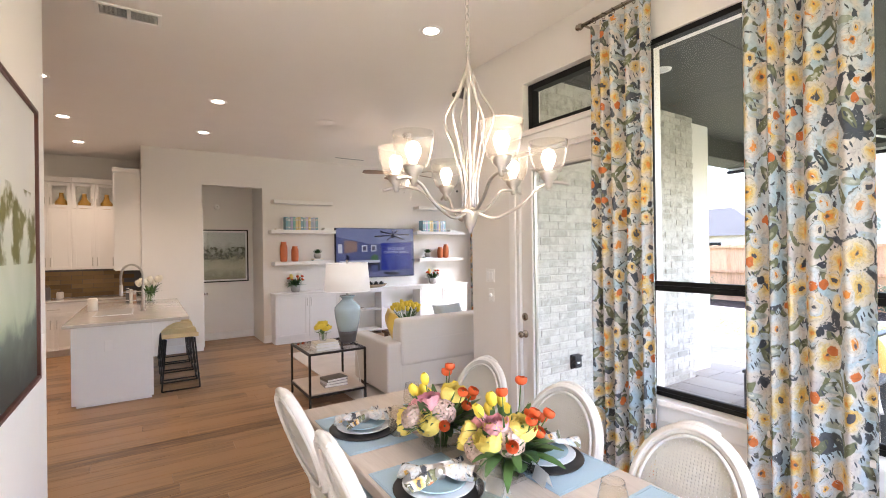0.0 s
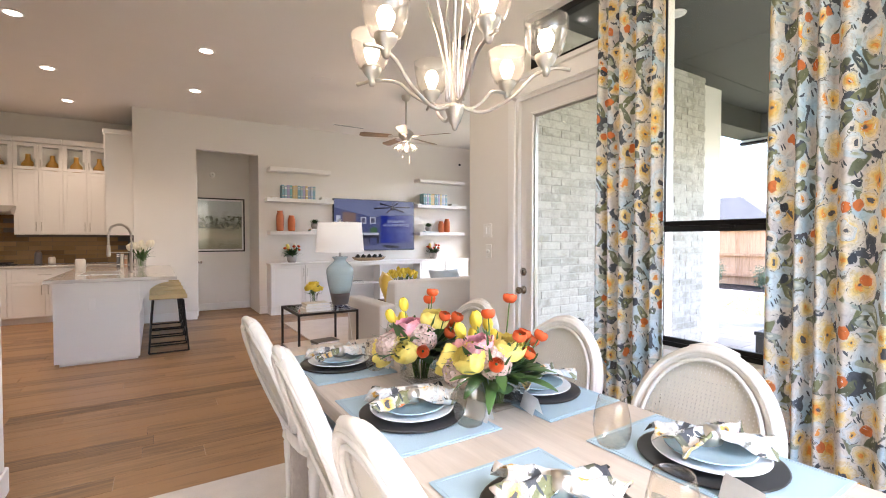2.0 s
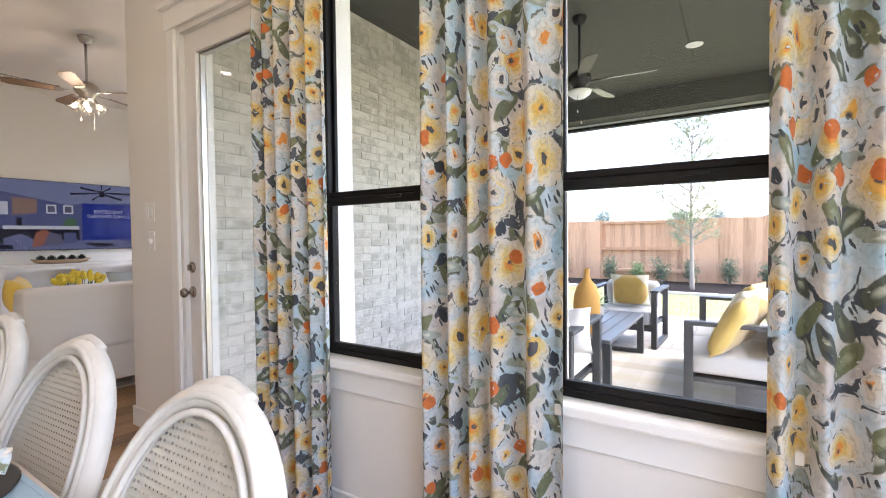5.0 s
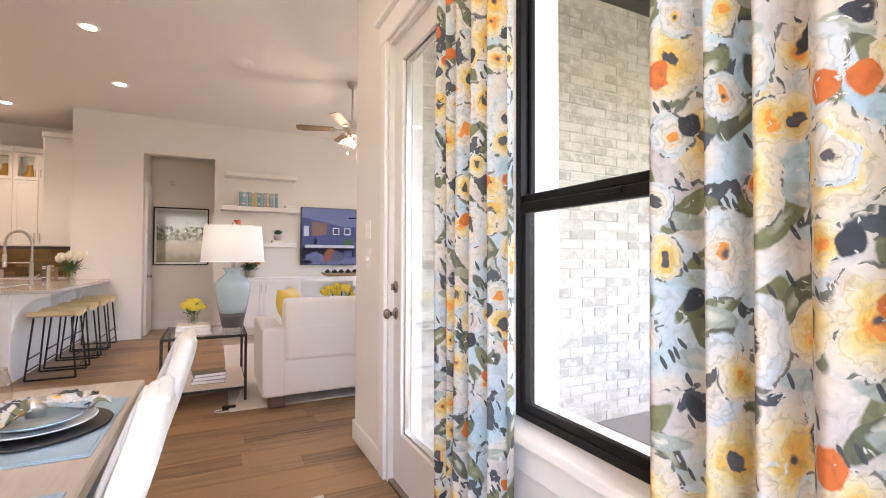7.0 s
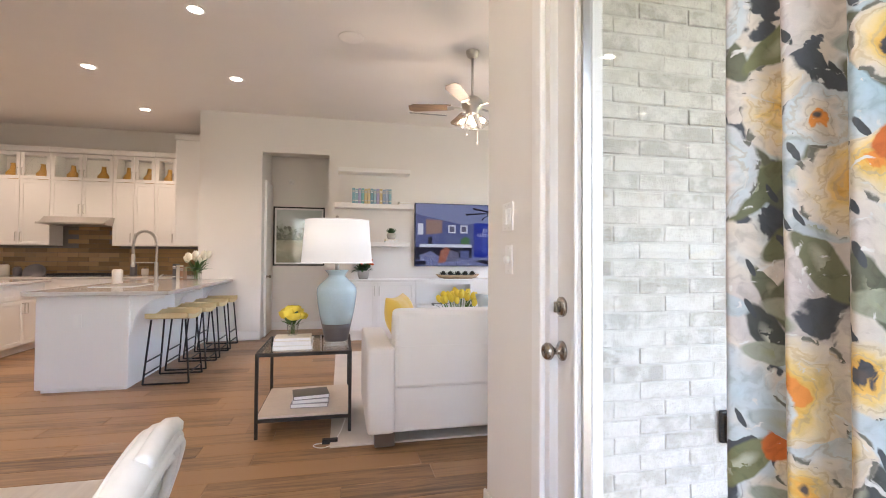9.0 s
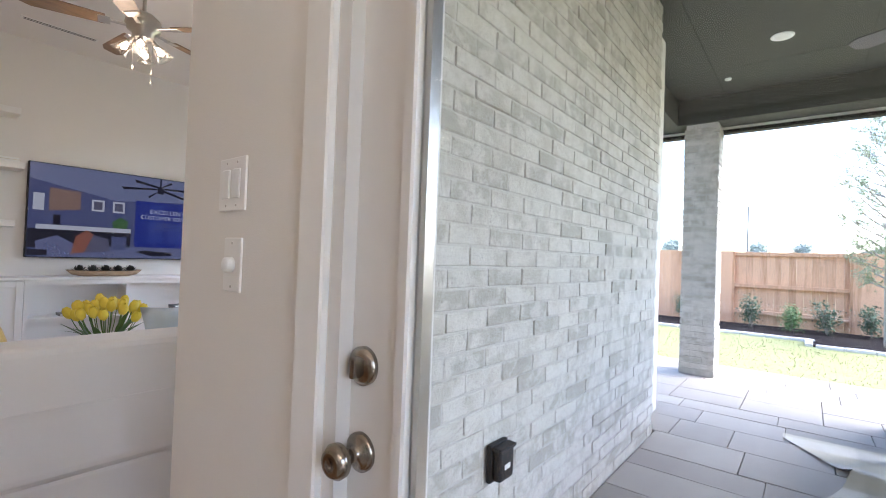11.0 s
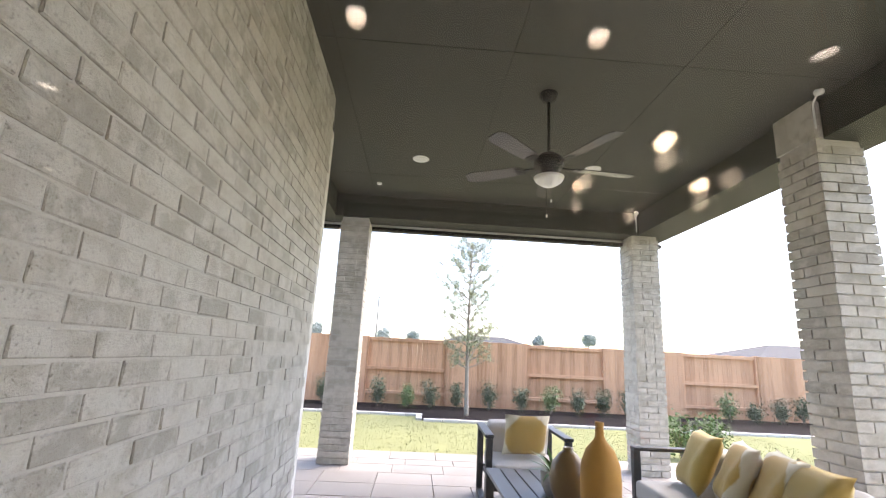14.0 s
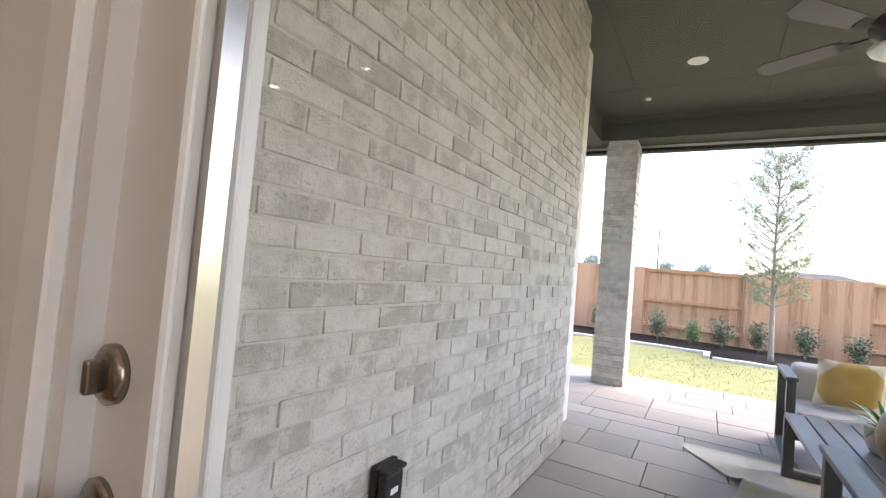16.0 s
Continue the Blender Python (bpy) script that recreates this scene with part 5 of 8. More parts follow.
def book(x, y, z, w, d, h, col, rot=0, up=False, group="stacked books"):
    """A closed book: cover boards, spine and page block."""
    cm = mat("book_cover", col, 0.5, var=0.08, scale=20)
    o = thing("book", pose(x, y, z, 0, 0, rot), "closed hardback book with printed cover", "book", group)
    if up:
        bm = bmesh.new()
        bx(bm, -w / 2, -w / 2 + 0.003, -d / 2, d / 2, 0, h, 0.001, 1)
        bx(bm, w / 2 - 0.003, w / 2, -d / 2, d / 2, 0, h, 0.001, 1)
        bx(bm, -w / 2 + 0.003, w / 2 - 0.003, -d / 2, -d / 2 + 0.004, 0, h, 0.001, 1)
        part("cover", bm, cm, o)
        part("page_block", box(-w / 2 + 0.003, w / 2 - 0.003, -d / 2 + 0.004, d / 2 - 0.005, 0.003, h - 0.004), PAPER, o)
        band = PAPER if random.random() < 0.4 else STEEL
        for zz in (0.18, 0.72, 0.82):
            part("spine_band", box(-w / 2 + 0.002, w / 2 - 0.002, -d / 2 - 0.001, -d / 2 + 0.001, h * zz, h * zz + 0.012), band, o)
    else:
        bm = bmesh.new()
        bx(bm, -w / 2, w / 2, -d / 2, d / 2, 0, 0.003, 0.001, 1)
        bx(bm, -w / 2, w / 2, -d / 2, d / 2, h - 0.003, h, 0.001, 1)
        bx(bm, -w / 2, -w / 2 + 0.004, -d / 2, d / 2, 0.003, h - 0.003, 0.001, 1)
        part("cover", bm, cm, o)
        part("page_block", box(-w / 2 + 0.004, w / 2 - 0.005, -d / 2 + 0.004, d / 2 - 0.004, 0.003, h - 0.003), PAPER, o)
    return o


book(-1.02, 1.36, TT, 0.27, 0.2, 0.03, (0.75, 0.72, 0.66), 3)
book(-1.015, 1.36, TT + 0.0305, 0.26, 0.19, 0.03, (0.8, 0.77, 0.7), -2)
book(-1.02, 1.365, TT + 0.061, 0.25, 0.18, 0.022, (0.78, 0.72, 0.58), 2)
book(-0.90, 1.43, 0.1505, 0.26, 0.2, 0.03, (0.3, 0.28, 0.27), -3)
book(-0.90, 1.43, 0.181, 0.25, 0.19, 0.028, (0.5, 0.5, 0.52), 3)
book(-0.90, 1.43, 0.2095, 0.25, 0.19, 0.028, (0.16, 0.15, 0.13), 8)
bouquet("flower_arrangement", pose(-1.03, 1.40, TT + 0.084), "yellow roses in a small glass", shell([(0.034, 0), (0.036, 0.01), (0.043, 0.09)], 0.002, 20), CLEAR, "clear tapered glass",
        [("peony", YEL, 0.05, 0.045 * math.cos(a), 0.045 * math.sin(a), 0.15 + 0.02 * (i % 2)) for i, a in enumerate((0, 1.3, 2.5, 3.8, 5.0))] + [("peony", YEL, 0.05, 0, 0, 0.19)],
        [(10, 0.018, 0.09, LEAFG, "")], 8, 0.09, 0.09)

# table lamp
CELADON = mat("celadon_glaze", (0.44, 0.56, 0.60), 0.12, var=0.06, scale=5, coat=0.6)
SLATEG = mat("dark_glaze", (0.13, 0.12, 0.125), 0.35, var=0.08, scale=8)
# faint glow put into the shade cloth itself; the lamp holds no bulb
LSHADE = mat("glowing_white_linen", (0.9, 0.88, 0.85), 0.9, var=0.02, grain=0.03, gscale=500, bump=0.2, bscale=700, emit=(1, 0.95, 0.88), power=0.02)
lx, ly = -0.72, 1.45
lamp = thing("table_lamp", pose(lx, ly, TT), "celadon ceramic table lamp with white drum shade", "lamp")
part("plinth", box(-0.085, 0.085, -0.085, 0.085, 0.0, 0.03, 0.003, 1), CLEAR, lamp, "clear acrylic base").visible_shadow = False
part("foot", lathe([(0.0, 0.03), (0.084, 0.031), (0.088, 0.04), (0.103, 0.12), (0.112, 0.158)], 36), SLATEG, lamp, "dark glazed lower band", True)
part("body", lathe([(0.112, 0.158), (0.127, 0.23), (0.142, 0.32), (0.149, 0.385), (0.146, 0.42), (0.126, 0.45), (0.086, 0.485), (0.062, 0.51), (0.066, 0.53), (0.086, 0.55), (0.088, 0.556), (0.03, 0.558), (0.0, 0.558)], 36), CELADON, lamp, smooth=True)
part("neck", lathe([(0.014, 0.556), (0.014, 0.62), (0.008, 0.63), (0.008, 0.94), (0.014, 0.95), (0.014, 0.965), (0, 0.97)], 14), STEEL, lamp, smooth=True)
part("shade", shell([(0.262, 0.61), (0.236, 0.93)], 0.004, 48), LSHADE, lamp, "white linen drum shade", True)
for rad, zz in ((0.263, 0.612), (0.237, 0.928)):
    part("shade_binding", tube([(rad * math.cos(2 * math.pi * i / 48), rad * math.sin(2 * math.pi * i / 48), zz) for i in range(48)], 0.004, 6, closed=True), LSHADE, lamp, smooth=True)
cord = curve3([(lx + 0.05, ly + 0.09, TT + 0.02), (lx + 0.10, ly + 0.02, 0.5), (lx + 0.10, ly - 0.1, 0.2), (-0.70, 1.10, 0.02), (-0.85, 1.02, 0.006), (-0.80, 0.96, 0.006), (-0.70, 1.0, 0.006), (-0.55, 0.97, 0.006), (-0.40, 0.98, 0.02)], 6)
part("cord", tube([Vector(q) - Vector((lx, ly, TT)) for q in cord], 0.0035, 6), TRIM, lamp, "white lamp cord trailing on the floor", True)
tagged(part("power_adapter", box(-0.80, -0.70, 1.02, 1.06, 0.001, 0.03, 0.005, 2), DARKM), "black power adapter on the floor", "adapter")

# coffee table with tulips, mostly behind the sofa
ct = thing("coffee_table", pose(0.9, 2.35, 0.014), "dark wooden coffee table", "coffee table")
WALN = wood_mat("walnut", (0.06, 0.035, 0.02), (0.17, 0.1, 0.06), 0.4, (1, 6, 6), 3.0, 0.1)
part("tabletop", box(-0.6, 0.6, -0.35, 0.35, 0.4, 0.44, 0.006, 2), WALN, ct)
for sx in (-1, 1):
    for sy in (-1, 1):
        part("leg", box(sx * 0.55 - 0.025, sx * 0.55 + 0.025, sy * 0.3 - 0.025, sy * 0.3 + 0.025, 0, 0.4, 0.004, 1), WALN, ct)
rng = random.Random(4)
tul = []
for i in range(34):
    a, d = 2.399 * i, 0.20 * ((i + 0.5) / 34) ** 0.5
    tul.append(("tulip", YEL, 0.024, d * math.cos(a), d * math.sin(a), 0.44 - 1.9 * d * d + rng.uniform(-0.02, 0.02)))
bouquet("flower_arrangement", pose(0.42, 2.15, 0.455), "yellow tulips in a blue bowl vase", shell([(0.07, 0), (0.11, 0.06), (0.12, 0.14), (0.10, 0.19)], 0.006, 28), CELADON, "pale blue ceramic vase", tul, [(22, 0.02, 0.2, LEAFG, "")], 5, 0.19, 0.2)

# built-in cabinets below the television
CF, CTOP = 4.79, 0.905


def cab_unit(x0, x1, doors, label):
    o = thing("base_cabinet", pose(x0, CF, 0), label, "cabinet", "cabinets below the television")
    w, dp = x1 - x0, TVY - CF
    if doors:
        part("carcass", box(0, w, 0.02, dp - 0.002, 0.09, CTOP - 0.03), CAB, o)
        part("toe_kick", box(0, w, 0.03, dp - 0.002, 0.0, 0.09), CAB, o)
        for k in range(2):
            a, b = k * w / 2 + 0.006, (k + 1) * w / 2 - 0.006
            bm = bmesh.new()
            z0, z1, f = 0.10, CTOP - 0.04, 0.055
            bx(bm, a, a + f, 0, 0.02, z0, z1, 0.002, 1)
            bx(bm, b - f, b, 0, 0.02, z0, z1, 0.002, 1)
            bx(bm, a + f, b - f, 0, 0.02, z0, z0 + f, 0.002, 1)
            bx(bm, a + f, b - f, 0, 0.02, z1 - f, z1, 0.002, 1)
            bx(bm, a + f, b - f, 0.01, 0.018, z0 + f, z1 - f)
            d = part("door", bm, CAB, o)
            hx = b - 0.03 if k == 0 else a + 0.03
            part("handle", tube([(hx, 0.0, z1 - 0.06), (hx, -0.028, z1 - 0.06), (hx, -0.028, z1 - 0.2), (hx, 0.0, z1 - 0.2)], 0.005, 8), STEEL, d, "steel bar handle")
    else:
        bm = bmesh.new()
        for a in (0, w - 0.03):
            bx(bm, a, a + 0.03, 0.0, dp - 0.002, 0.0, CTOP - 0.03)
        bx(bm, 0.03, w - 0.03, dp - 0.02, dp - 0.002, 0.06, CTOP - 0.03)
        bx(bm, 0.03, w - 0.03, 0.0, dp - 0.02, 0.06, 0.09)
        bx(bm, 0.03, w - 0.03, 0.0, 0.02, CTOP - 0.08, CTOP - 0.03)
        part("carcass", bm, CAB, o)
        part("shelf", box(0.03, w - 0.03, 0.01, dp - 0.02, 0.46, 0.485), CAB, o)
    return o


cab_unit(-0.76, 0.42, True, "white shaker base cabinet with two doors")
cab_unit(0.42, 1.32, False, "white open shelf unit below the television")
cab_unit(1.32, 2.22, False, "white open shelf unit below the television")
cab_unit(2.22, 3.42, True, "white shaker base cabinet with two doors")
tagged(part("cabinet_top", box(-0.78, 3.44, CF - 0.02, TVY - 0.002, CTOP - 0.03, CTOP, 0.004, 1), CAB), "white painted top over the built-in cabinets", "cabinet top")
for i, c in enumerate(((0.3, 0.3, 0.3), (0.2, 0.22, 0.25))):
    book(1.95, CF + 0.16, 0.4855 + i * 0.026, 0.24, 0.18, 0.025, c, 4 * i)
book(0.85, CF + 0.16, 0.4855, 0.26, 0.18, 0.03, (0.25, 0.24, 0.22))

# floating shelves
for x0, x1 in ((-0.75, 0.34), (2.23, 3.37)):
    for z in (2.56, 2.02, 1.44):
        e = 0.05 if z == 2.02 else 0.0
        o = part("floating_shelf", box(x0 - e, x1 + e, 4.86, TVY - 0.001, z - 0.055 + 0.02, z + 0.03, 0.004, 1), TRIM)
        tagged(o, "thick white floating wall shelf", "shelf", "floating shelves beside the television")
S2, S3 = 2.051, 1.471
TEAL, GOLDB = (0.22, 0.42, 0.46), (0.62, 0.5, 0.25)
for x0 in (-0.52, 2.36):
    for i in range(13):
        col = GOLDB if i in (4, 5, 9) else (0.20 + 0.1 * (i % 3), 0.38 + 0.08 * (i % 2), 0.44 + 0.07 * (i % 3))
        book(x0 + i * 0.046, 4.98, S2, 0.04, 0.17, 0.235 - 0.01 * (i % 3 == 1), col, up=True, group="teal books on the shelves")
    book(x0 + 0.78, 4.97, S2, 0.2, 0.15, 0.025, (0.72, 0.66, 0.55))
    book(x0 + 0.78, 4.97, S2 + 0.026, 0.18, 0.14, 0.025, (0.8, 0.76, 0.68), 5)
    book(x0 - 0.12, 4.97, S2, 0.14, 0.12, 0.02, (0.8, 0.7, 0.55))
TERRA = mat("orange_ceramic", (0.55, 0.15, 0.05), 0.4, var=0.15, scale=14, coat=0.2)
POT = mat("grey_concrete_pot", (0.42, 0.40, 0.37), 0.85, var=0.12, scale=12, bump=0.3, bscale=80)
for x, h, big in ((-0.56, 0.36, 1), (-0.36, 0.28, 1), (2.83, 0.24, 0), (2.98, 0.3, 0)):
    o = part("ceramic_vase", shell([(0.05, 0), (0.062, 0.02), (0.066, h * 0.4), (0.064, h * 0.75), (0.046, h * 0.92), (0.05, h)], 0.005, 24), TERRA, smooth=True, m=pose(x, 4.98, S3))
    tagged(o, "glazed burnt orange ceramic vase", "vase", "orange vases on the shelves")


def succulent(x, y, z, r=0.06, pot=True, cnt=5, mt=LEAFD):
    o = thing("potted_succulent", pose(x, y, z), "dark green succulent in a grey pot", "plant")
    h = 0.0
    if pot:
        h = 1.4 * r
        part("pot", shell([(0.7 * r, 0), (r, 0.5 * h), (0.95 * r, h)], 0.006, 20), POT, o, "", True)
        part("soil", lathe([(0.0, h - 0.012), (0.85 * r, h - 0.012), (0.85 * r, h - 0.02)], 16), MULCH, o)
    bm = bmesh.new()
    for k in range(cnt):
        f = k / cnt
        for i in range(8):
            leaf_blade(bm, pose(0, 0, h - 0.01, 0, 0, 45 * i + 22 * k) @ pose(0, 0, 0, 0, 75 - 60 * f, 0), 0.28 * r, r * (1.35 - 0.4 * f), -0.4, 3)
    part("leaves", bm, mt, o, "", True)
    return o


book(0.06, 4.97, S3, 0.2, 0.14, 0.022, (0.5, 0.6, 0.62))
book(0.06, 4.97, S3 + 0.0225, 0.19, 0.14, 0.022, (0.75, 0.62, 0.4), 4)
succulent(0.06, 4.97, S3 + 0.045, 0.07)
book(2.50, 4.97, S3, 0.2, 0.14, 0.022, (0.5, 0.6, 0.62))
succulent(2.50, 4.97, S3 + 0.0225, 0.07)


def shelf_plant(x, y, z, seed):
    heads = [("ranunculus", ORA, 0.028, 0.13 * math.cos(2.4 * i), 0.13 * math.sin(2.4 * i) * 0.8, 0.23 + 0.03 * (i % 3)) for i in range(7)] + [("tulip", CREAMP, 0.03, 0.05, 0.0, 0.28), ("tulip", PYEL, 0.03, -0.06, 0.03, 0.27)]
    bouquet("flower_arrangement", pose(x, y, z), "leafy potted arrangement with small orange blooms", shell([(0.065, 0), (0.085, 0.06), (0.09, 0.13)], 0.007, 24), POT, "grey concrete pot",
            heads, [(46, 0.02, 0.16, LEAFD, ""), (20, 0.016, 0.14, LEAFG, "")], seed, 0.13, 0.16)


shelf_plant(-0.36, 4.97, CTOP + 0.001, 21)
shelf_plant(2.62, 4.97, CTOP + 0.001, 22)
# wooden dough bowl of succulents
tray = thing("dough_bowl", pose(1.12, 4.93, CTOP), "long wooden dough bowl with dark succulents", "bowl")
bm = bmesh.new()
prev = None
n = 40
rows = []
for r, z in ((0.62, 0.0), (0.85, 0.02), (1.0, 0.06), (0.94, 0.062), (0.78, 0.03), (0.0, 0.028)):
    rows.append([bm.verts.new((r * 0.36 * math.copysign(abs(math.cos(2 * math.pi * i / n)) ** 0.8, math.cos(2 * math.pi * i / n)), r * 0.085 * math.sin(2 * math.pi * i / n), z + 0.012 * abs(math.cos(2 * math.pi * i / n)) ** 4 * (z > 0.03))) for i in range(n)])
for a, b in zip(rows, rows[1:]):
    for i in range(n):
        j = (i + 1) % n
        bm.faces.new((a[i], a[j], b[j], b[i]))
bm.faces.new(rows[0][::-1])
part("bowl", bm, wood_mat("rough_wood", (0.22, 0.14, 0.08), (0.5, 0.36, 0.22), 0.7, (1, 8, 8), 4, 0.1), tray, smooth=True)
for k in range(5):
    bm = bmesh.new()
    for q in range(4):
        for i in range(7):
            leaf_blade(bm, pose(-0.24 + 0.12 * k, 0, 0.045, 0, 0, 51 * i + 22 * q) @ pose(0, 0, 0, 0, 80 - 18 * q, 0), 0.018, 0.075, -0.3, 3)
    part("succulent", bm, mat("dark_purple_leaf", (0.03, 0.035, 0.03), 0.5), tray, "", True)

# television showing a bedroom picture
tv = thing("television", pose(1.32, TVY - 0.001, 1.605), "large wall mounted television showing an interior", "television")
part("casing", box(-0.875, 0.875, -0.07, 0.0, -0.505, 0.505, 0.006, 2), DARKM, tv)


def screen_mat(name, col, power=0.05):
    return mat(name, tuple(0.05 * c for c in col), 0.22, var=0.1, scale=3, emit=col, power=power)


SC = {k: screen_mat("screen_" + k, c) for k, c in {"wall": (0.09, 0.11, 0.26), "roof": (0.20, 0.23, 0.40), "blue": (0.012, 0.03, 0.30), "mid": (0.03, 0.06, 0.36), "dark": (0.012, 0.012, 0.03), "wood": (0.30, 0.19, 0.16), "sofa": (0.16, 0.18, 0.34), "white": (0.62, 0.64, 0.74), "grey": (0.12, 0.12, 0.2), "rust": (0.34, 0.12, 0.08), "leaf": (0.06, 0.16, 0.06)}.items()}
part("screen", box(-0.865, 0.865, -0.0735, -0.0705, -0.495, 0.495), SC["wall"], tv, "glowing screen")


def scr(pts, key, lift=1):
    """One flat patch of the picture shown on the screen."""
    bm = bmesh.new()
    y = -0.0737 - 0.0006 * lift
    bm.faces.new([bm.verts.new((x, y, z)) for x, z in pts])
    part("screen_image", bm, SC[key], tv)


def scr_box(x0, x1, z0, z1, key, lift=1):
    scr([(x0, z0), (x1, z0), (x1, z1), (x0, z1)], key, lift)


scr([(-0.865, 0.495), (-0.865, 0.33), (-0.1, 0.17), (0.865, 0.24), (0.865, 0.495)], "roof")
for k in range(6):
    a = radians(60 * k + 12)
    c, s = math.cos(a), math.sin(a) * 0.26
    scr([(0.36 + 0.04 * c - 0.01, 0.36 + 0.1 * s), (0.36 + 0.40 * c, 0.36 + 0.40 * s - 0.018), (0.36 + 0.42 * c, 0.36 + 0.42 * s + 0.012), (0.36 + 0.04 * c + 0.01, 0.38 + 0.1 * s)], "dark", 2)
scr_box(0.325, 0.395, 0.31, 0.40, "dark", 3)
scr_box(0.352, 0.368, 0.40, 0.495, "dark", 2)
scr_box(-0.83, -0.74, 0.0, 0.18, "white", 2)
scr([(-0.70, 0.0), (-0.43, 0.03), (-0.43, 0.23), (-0.70, 0.25)], "wood", 2)
for x in (-0.33, -0.13):
    scr_box(x, x + 0.12, 0.03, 0.16, "white", 2)
    scr_box(x + 0.02, x + 0.10, 0.05, 0.14, "grey", 3)
scr_box(-0.80, 0.06, -0.20, -0.15, "white", 2)
scr_box(-0.865, 0.06, -0.40, -0.20, "dark", 2)
scr_box(-0.66, -0.60, -0.15, -0.04, "dark", 3)
scr([(-0.12, -0.15), (0.02, -0.15), (0.03, -0.06), (-0.05, -0.02), (-0.13, -0.08)], "leaf", 3)
scr([(-0.78, -0.495), (-0.80, -0.33), (-0.62, -0.26), (-0.45, -0.36), (0.1, -0.37), (0.3, -0.30), (0.5, -0.32), (0.66, -0.38), (0.68, -0.495)], "sofa", 3)
scr([(-0.50, -0.46), (-0.46, -0.26), (-0.36, -0.19), (-0.30, -0.24), (-0.38, -0.44)], "rust", 4)
scr([(-0.38, -0.44), (-0.30, -0.24), (-0.16, -0.28), (-0.14, -0.42)], "grey", 4)
scr_box(-0.13, 0.02, -0.40, -0.25, "wall", 4)
scr_box(-0.865, -0.70, -0.48, -0.42, "dark", 4)
scr_box(0.10, 0.80, -0.36, 0.20, "blue", 5)
scr_box(0.24, 0.40, -0.30, 0.16, "mid", 6)
scr_box(0.46, 0.74, -0.30, -0.06, "mid", 6)
scr([(0.12, -0.42), (0.2, -0.40), (0.5, -0.42), (0.52, -0.46), (0.3, -0.47)], "dark", 5)
for word, z, size in (("EXCELLENT", 0.055, 0.075), ("CUSTOMER SERVICE", -0.015, 0.065)):
    cu = bpy.data.curves.new("screen_text", "FONT")
    cu.body, cu.size, cu.align_x, cu.extrude = word, size, "CENTER", 0.0003
    txt = new("screen_text", cu)
    txt.matrix_world = pose(0.45, -0.079, z, 90, 0, 0)
    bpy.context.view_layer.update()
    me = bpy.data.meshes.new_from_object(txt.evaluated_get(bpy.context.evaluated_depsgraph_get()))
    bpy.data.objects.remove(txt)
    me.materials.clear()
    me.materials.append(SC["white"])
    tx = new("screen_text", me)
    tx.parent = tv
    tx.matrix_local = pose(0.45, -0.079, z, 90, 0, 0)
for k in range(3):
    scr_box(0.33 - 0.02 * k, 0.57 + 0.02 * k, -0.07 - 0.035 * k, -0.058 - 0.035 * k, "wall", 7)
sc = thing("security_camera", pose(3.39, TVY, 3.0), "small black dome camera on the wall", "camera")
part("mount", lathe([(0.03, 0), (0.03, 0.012), (0.02, 0.02)], 16, pose(0, 0, 0, 90, 0, 0)), TRIM, sc)
part("lens_body", lathe([(0.02, 0.0), (0.026, 0.012), (0.022, 0.03), (0, 0.036)], 16, pose(0, -0.018, 0, 90, 0, 0)), DARKM, sc, smooth=True)
o = part("hall_sensor", lathe([(0.05, 0), (0.05, 0.02), (0.03, 0.028), (0.012, 0.03), (0.012, 0.026), (0, 0.026)], 24, pose(0, 0, 0, 90, 0, 0)), TRIM, smooth=True, m=pose(-1.53, 6.05, 2.52))
tagged(o, "small round white wall sensor", "sensor")
c = thing("curtain", pose(0, 0, 0), "floral curtain beside the living room window", "curtain")
part("fabric", curtain(4.45, 5.02, 0.02, 3.1, 5, 9, x=3.72), FLORAL, c, smooth=True)


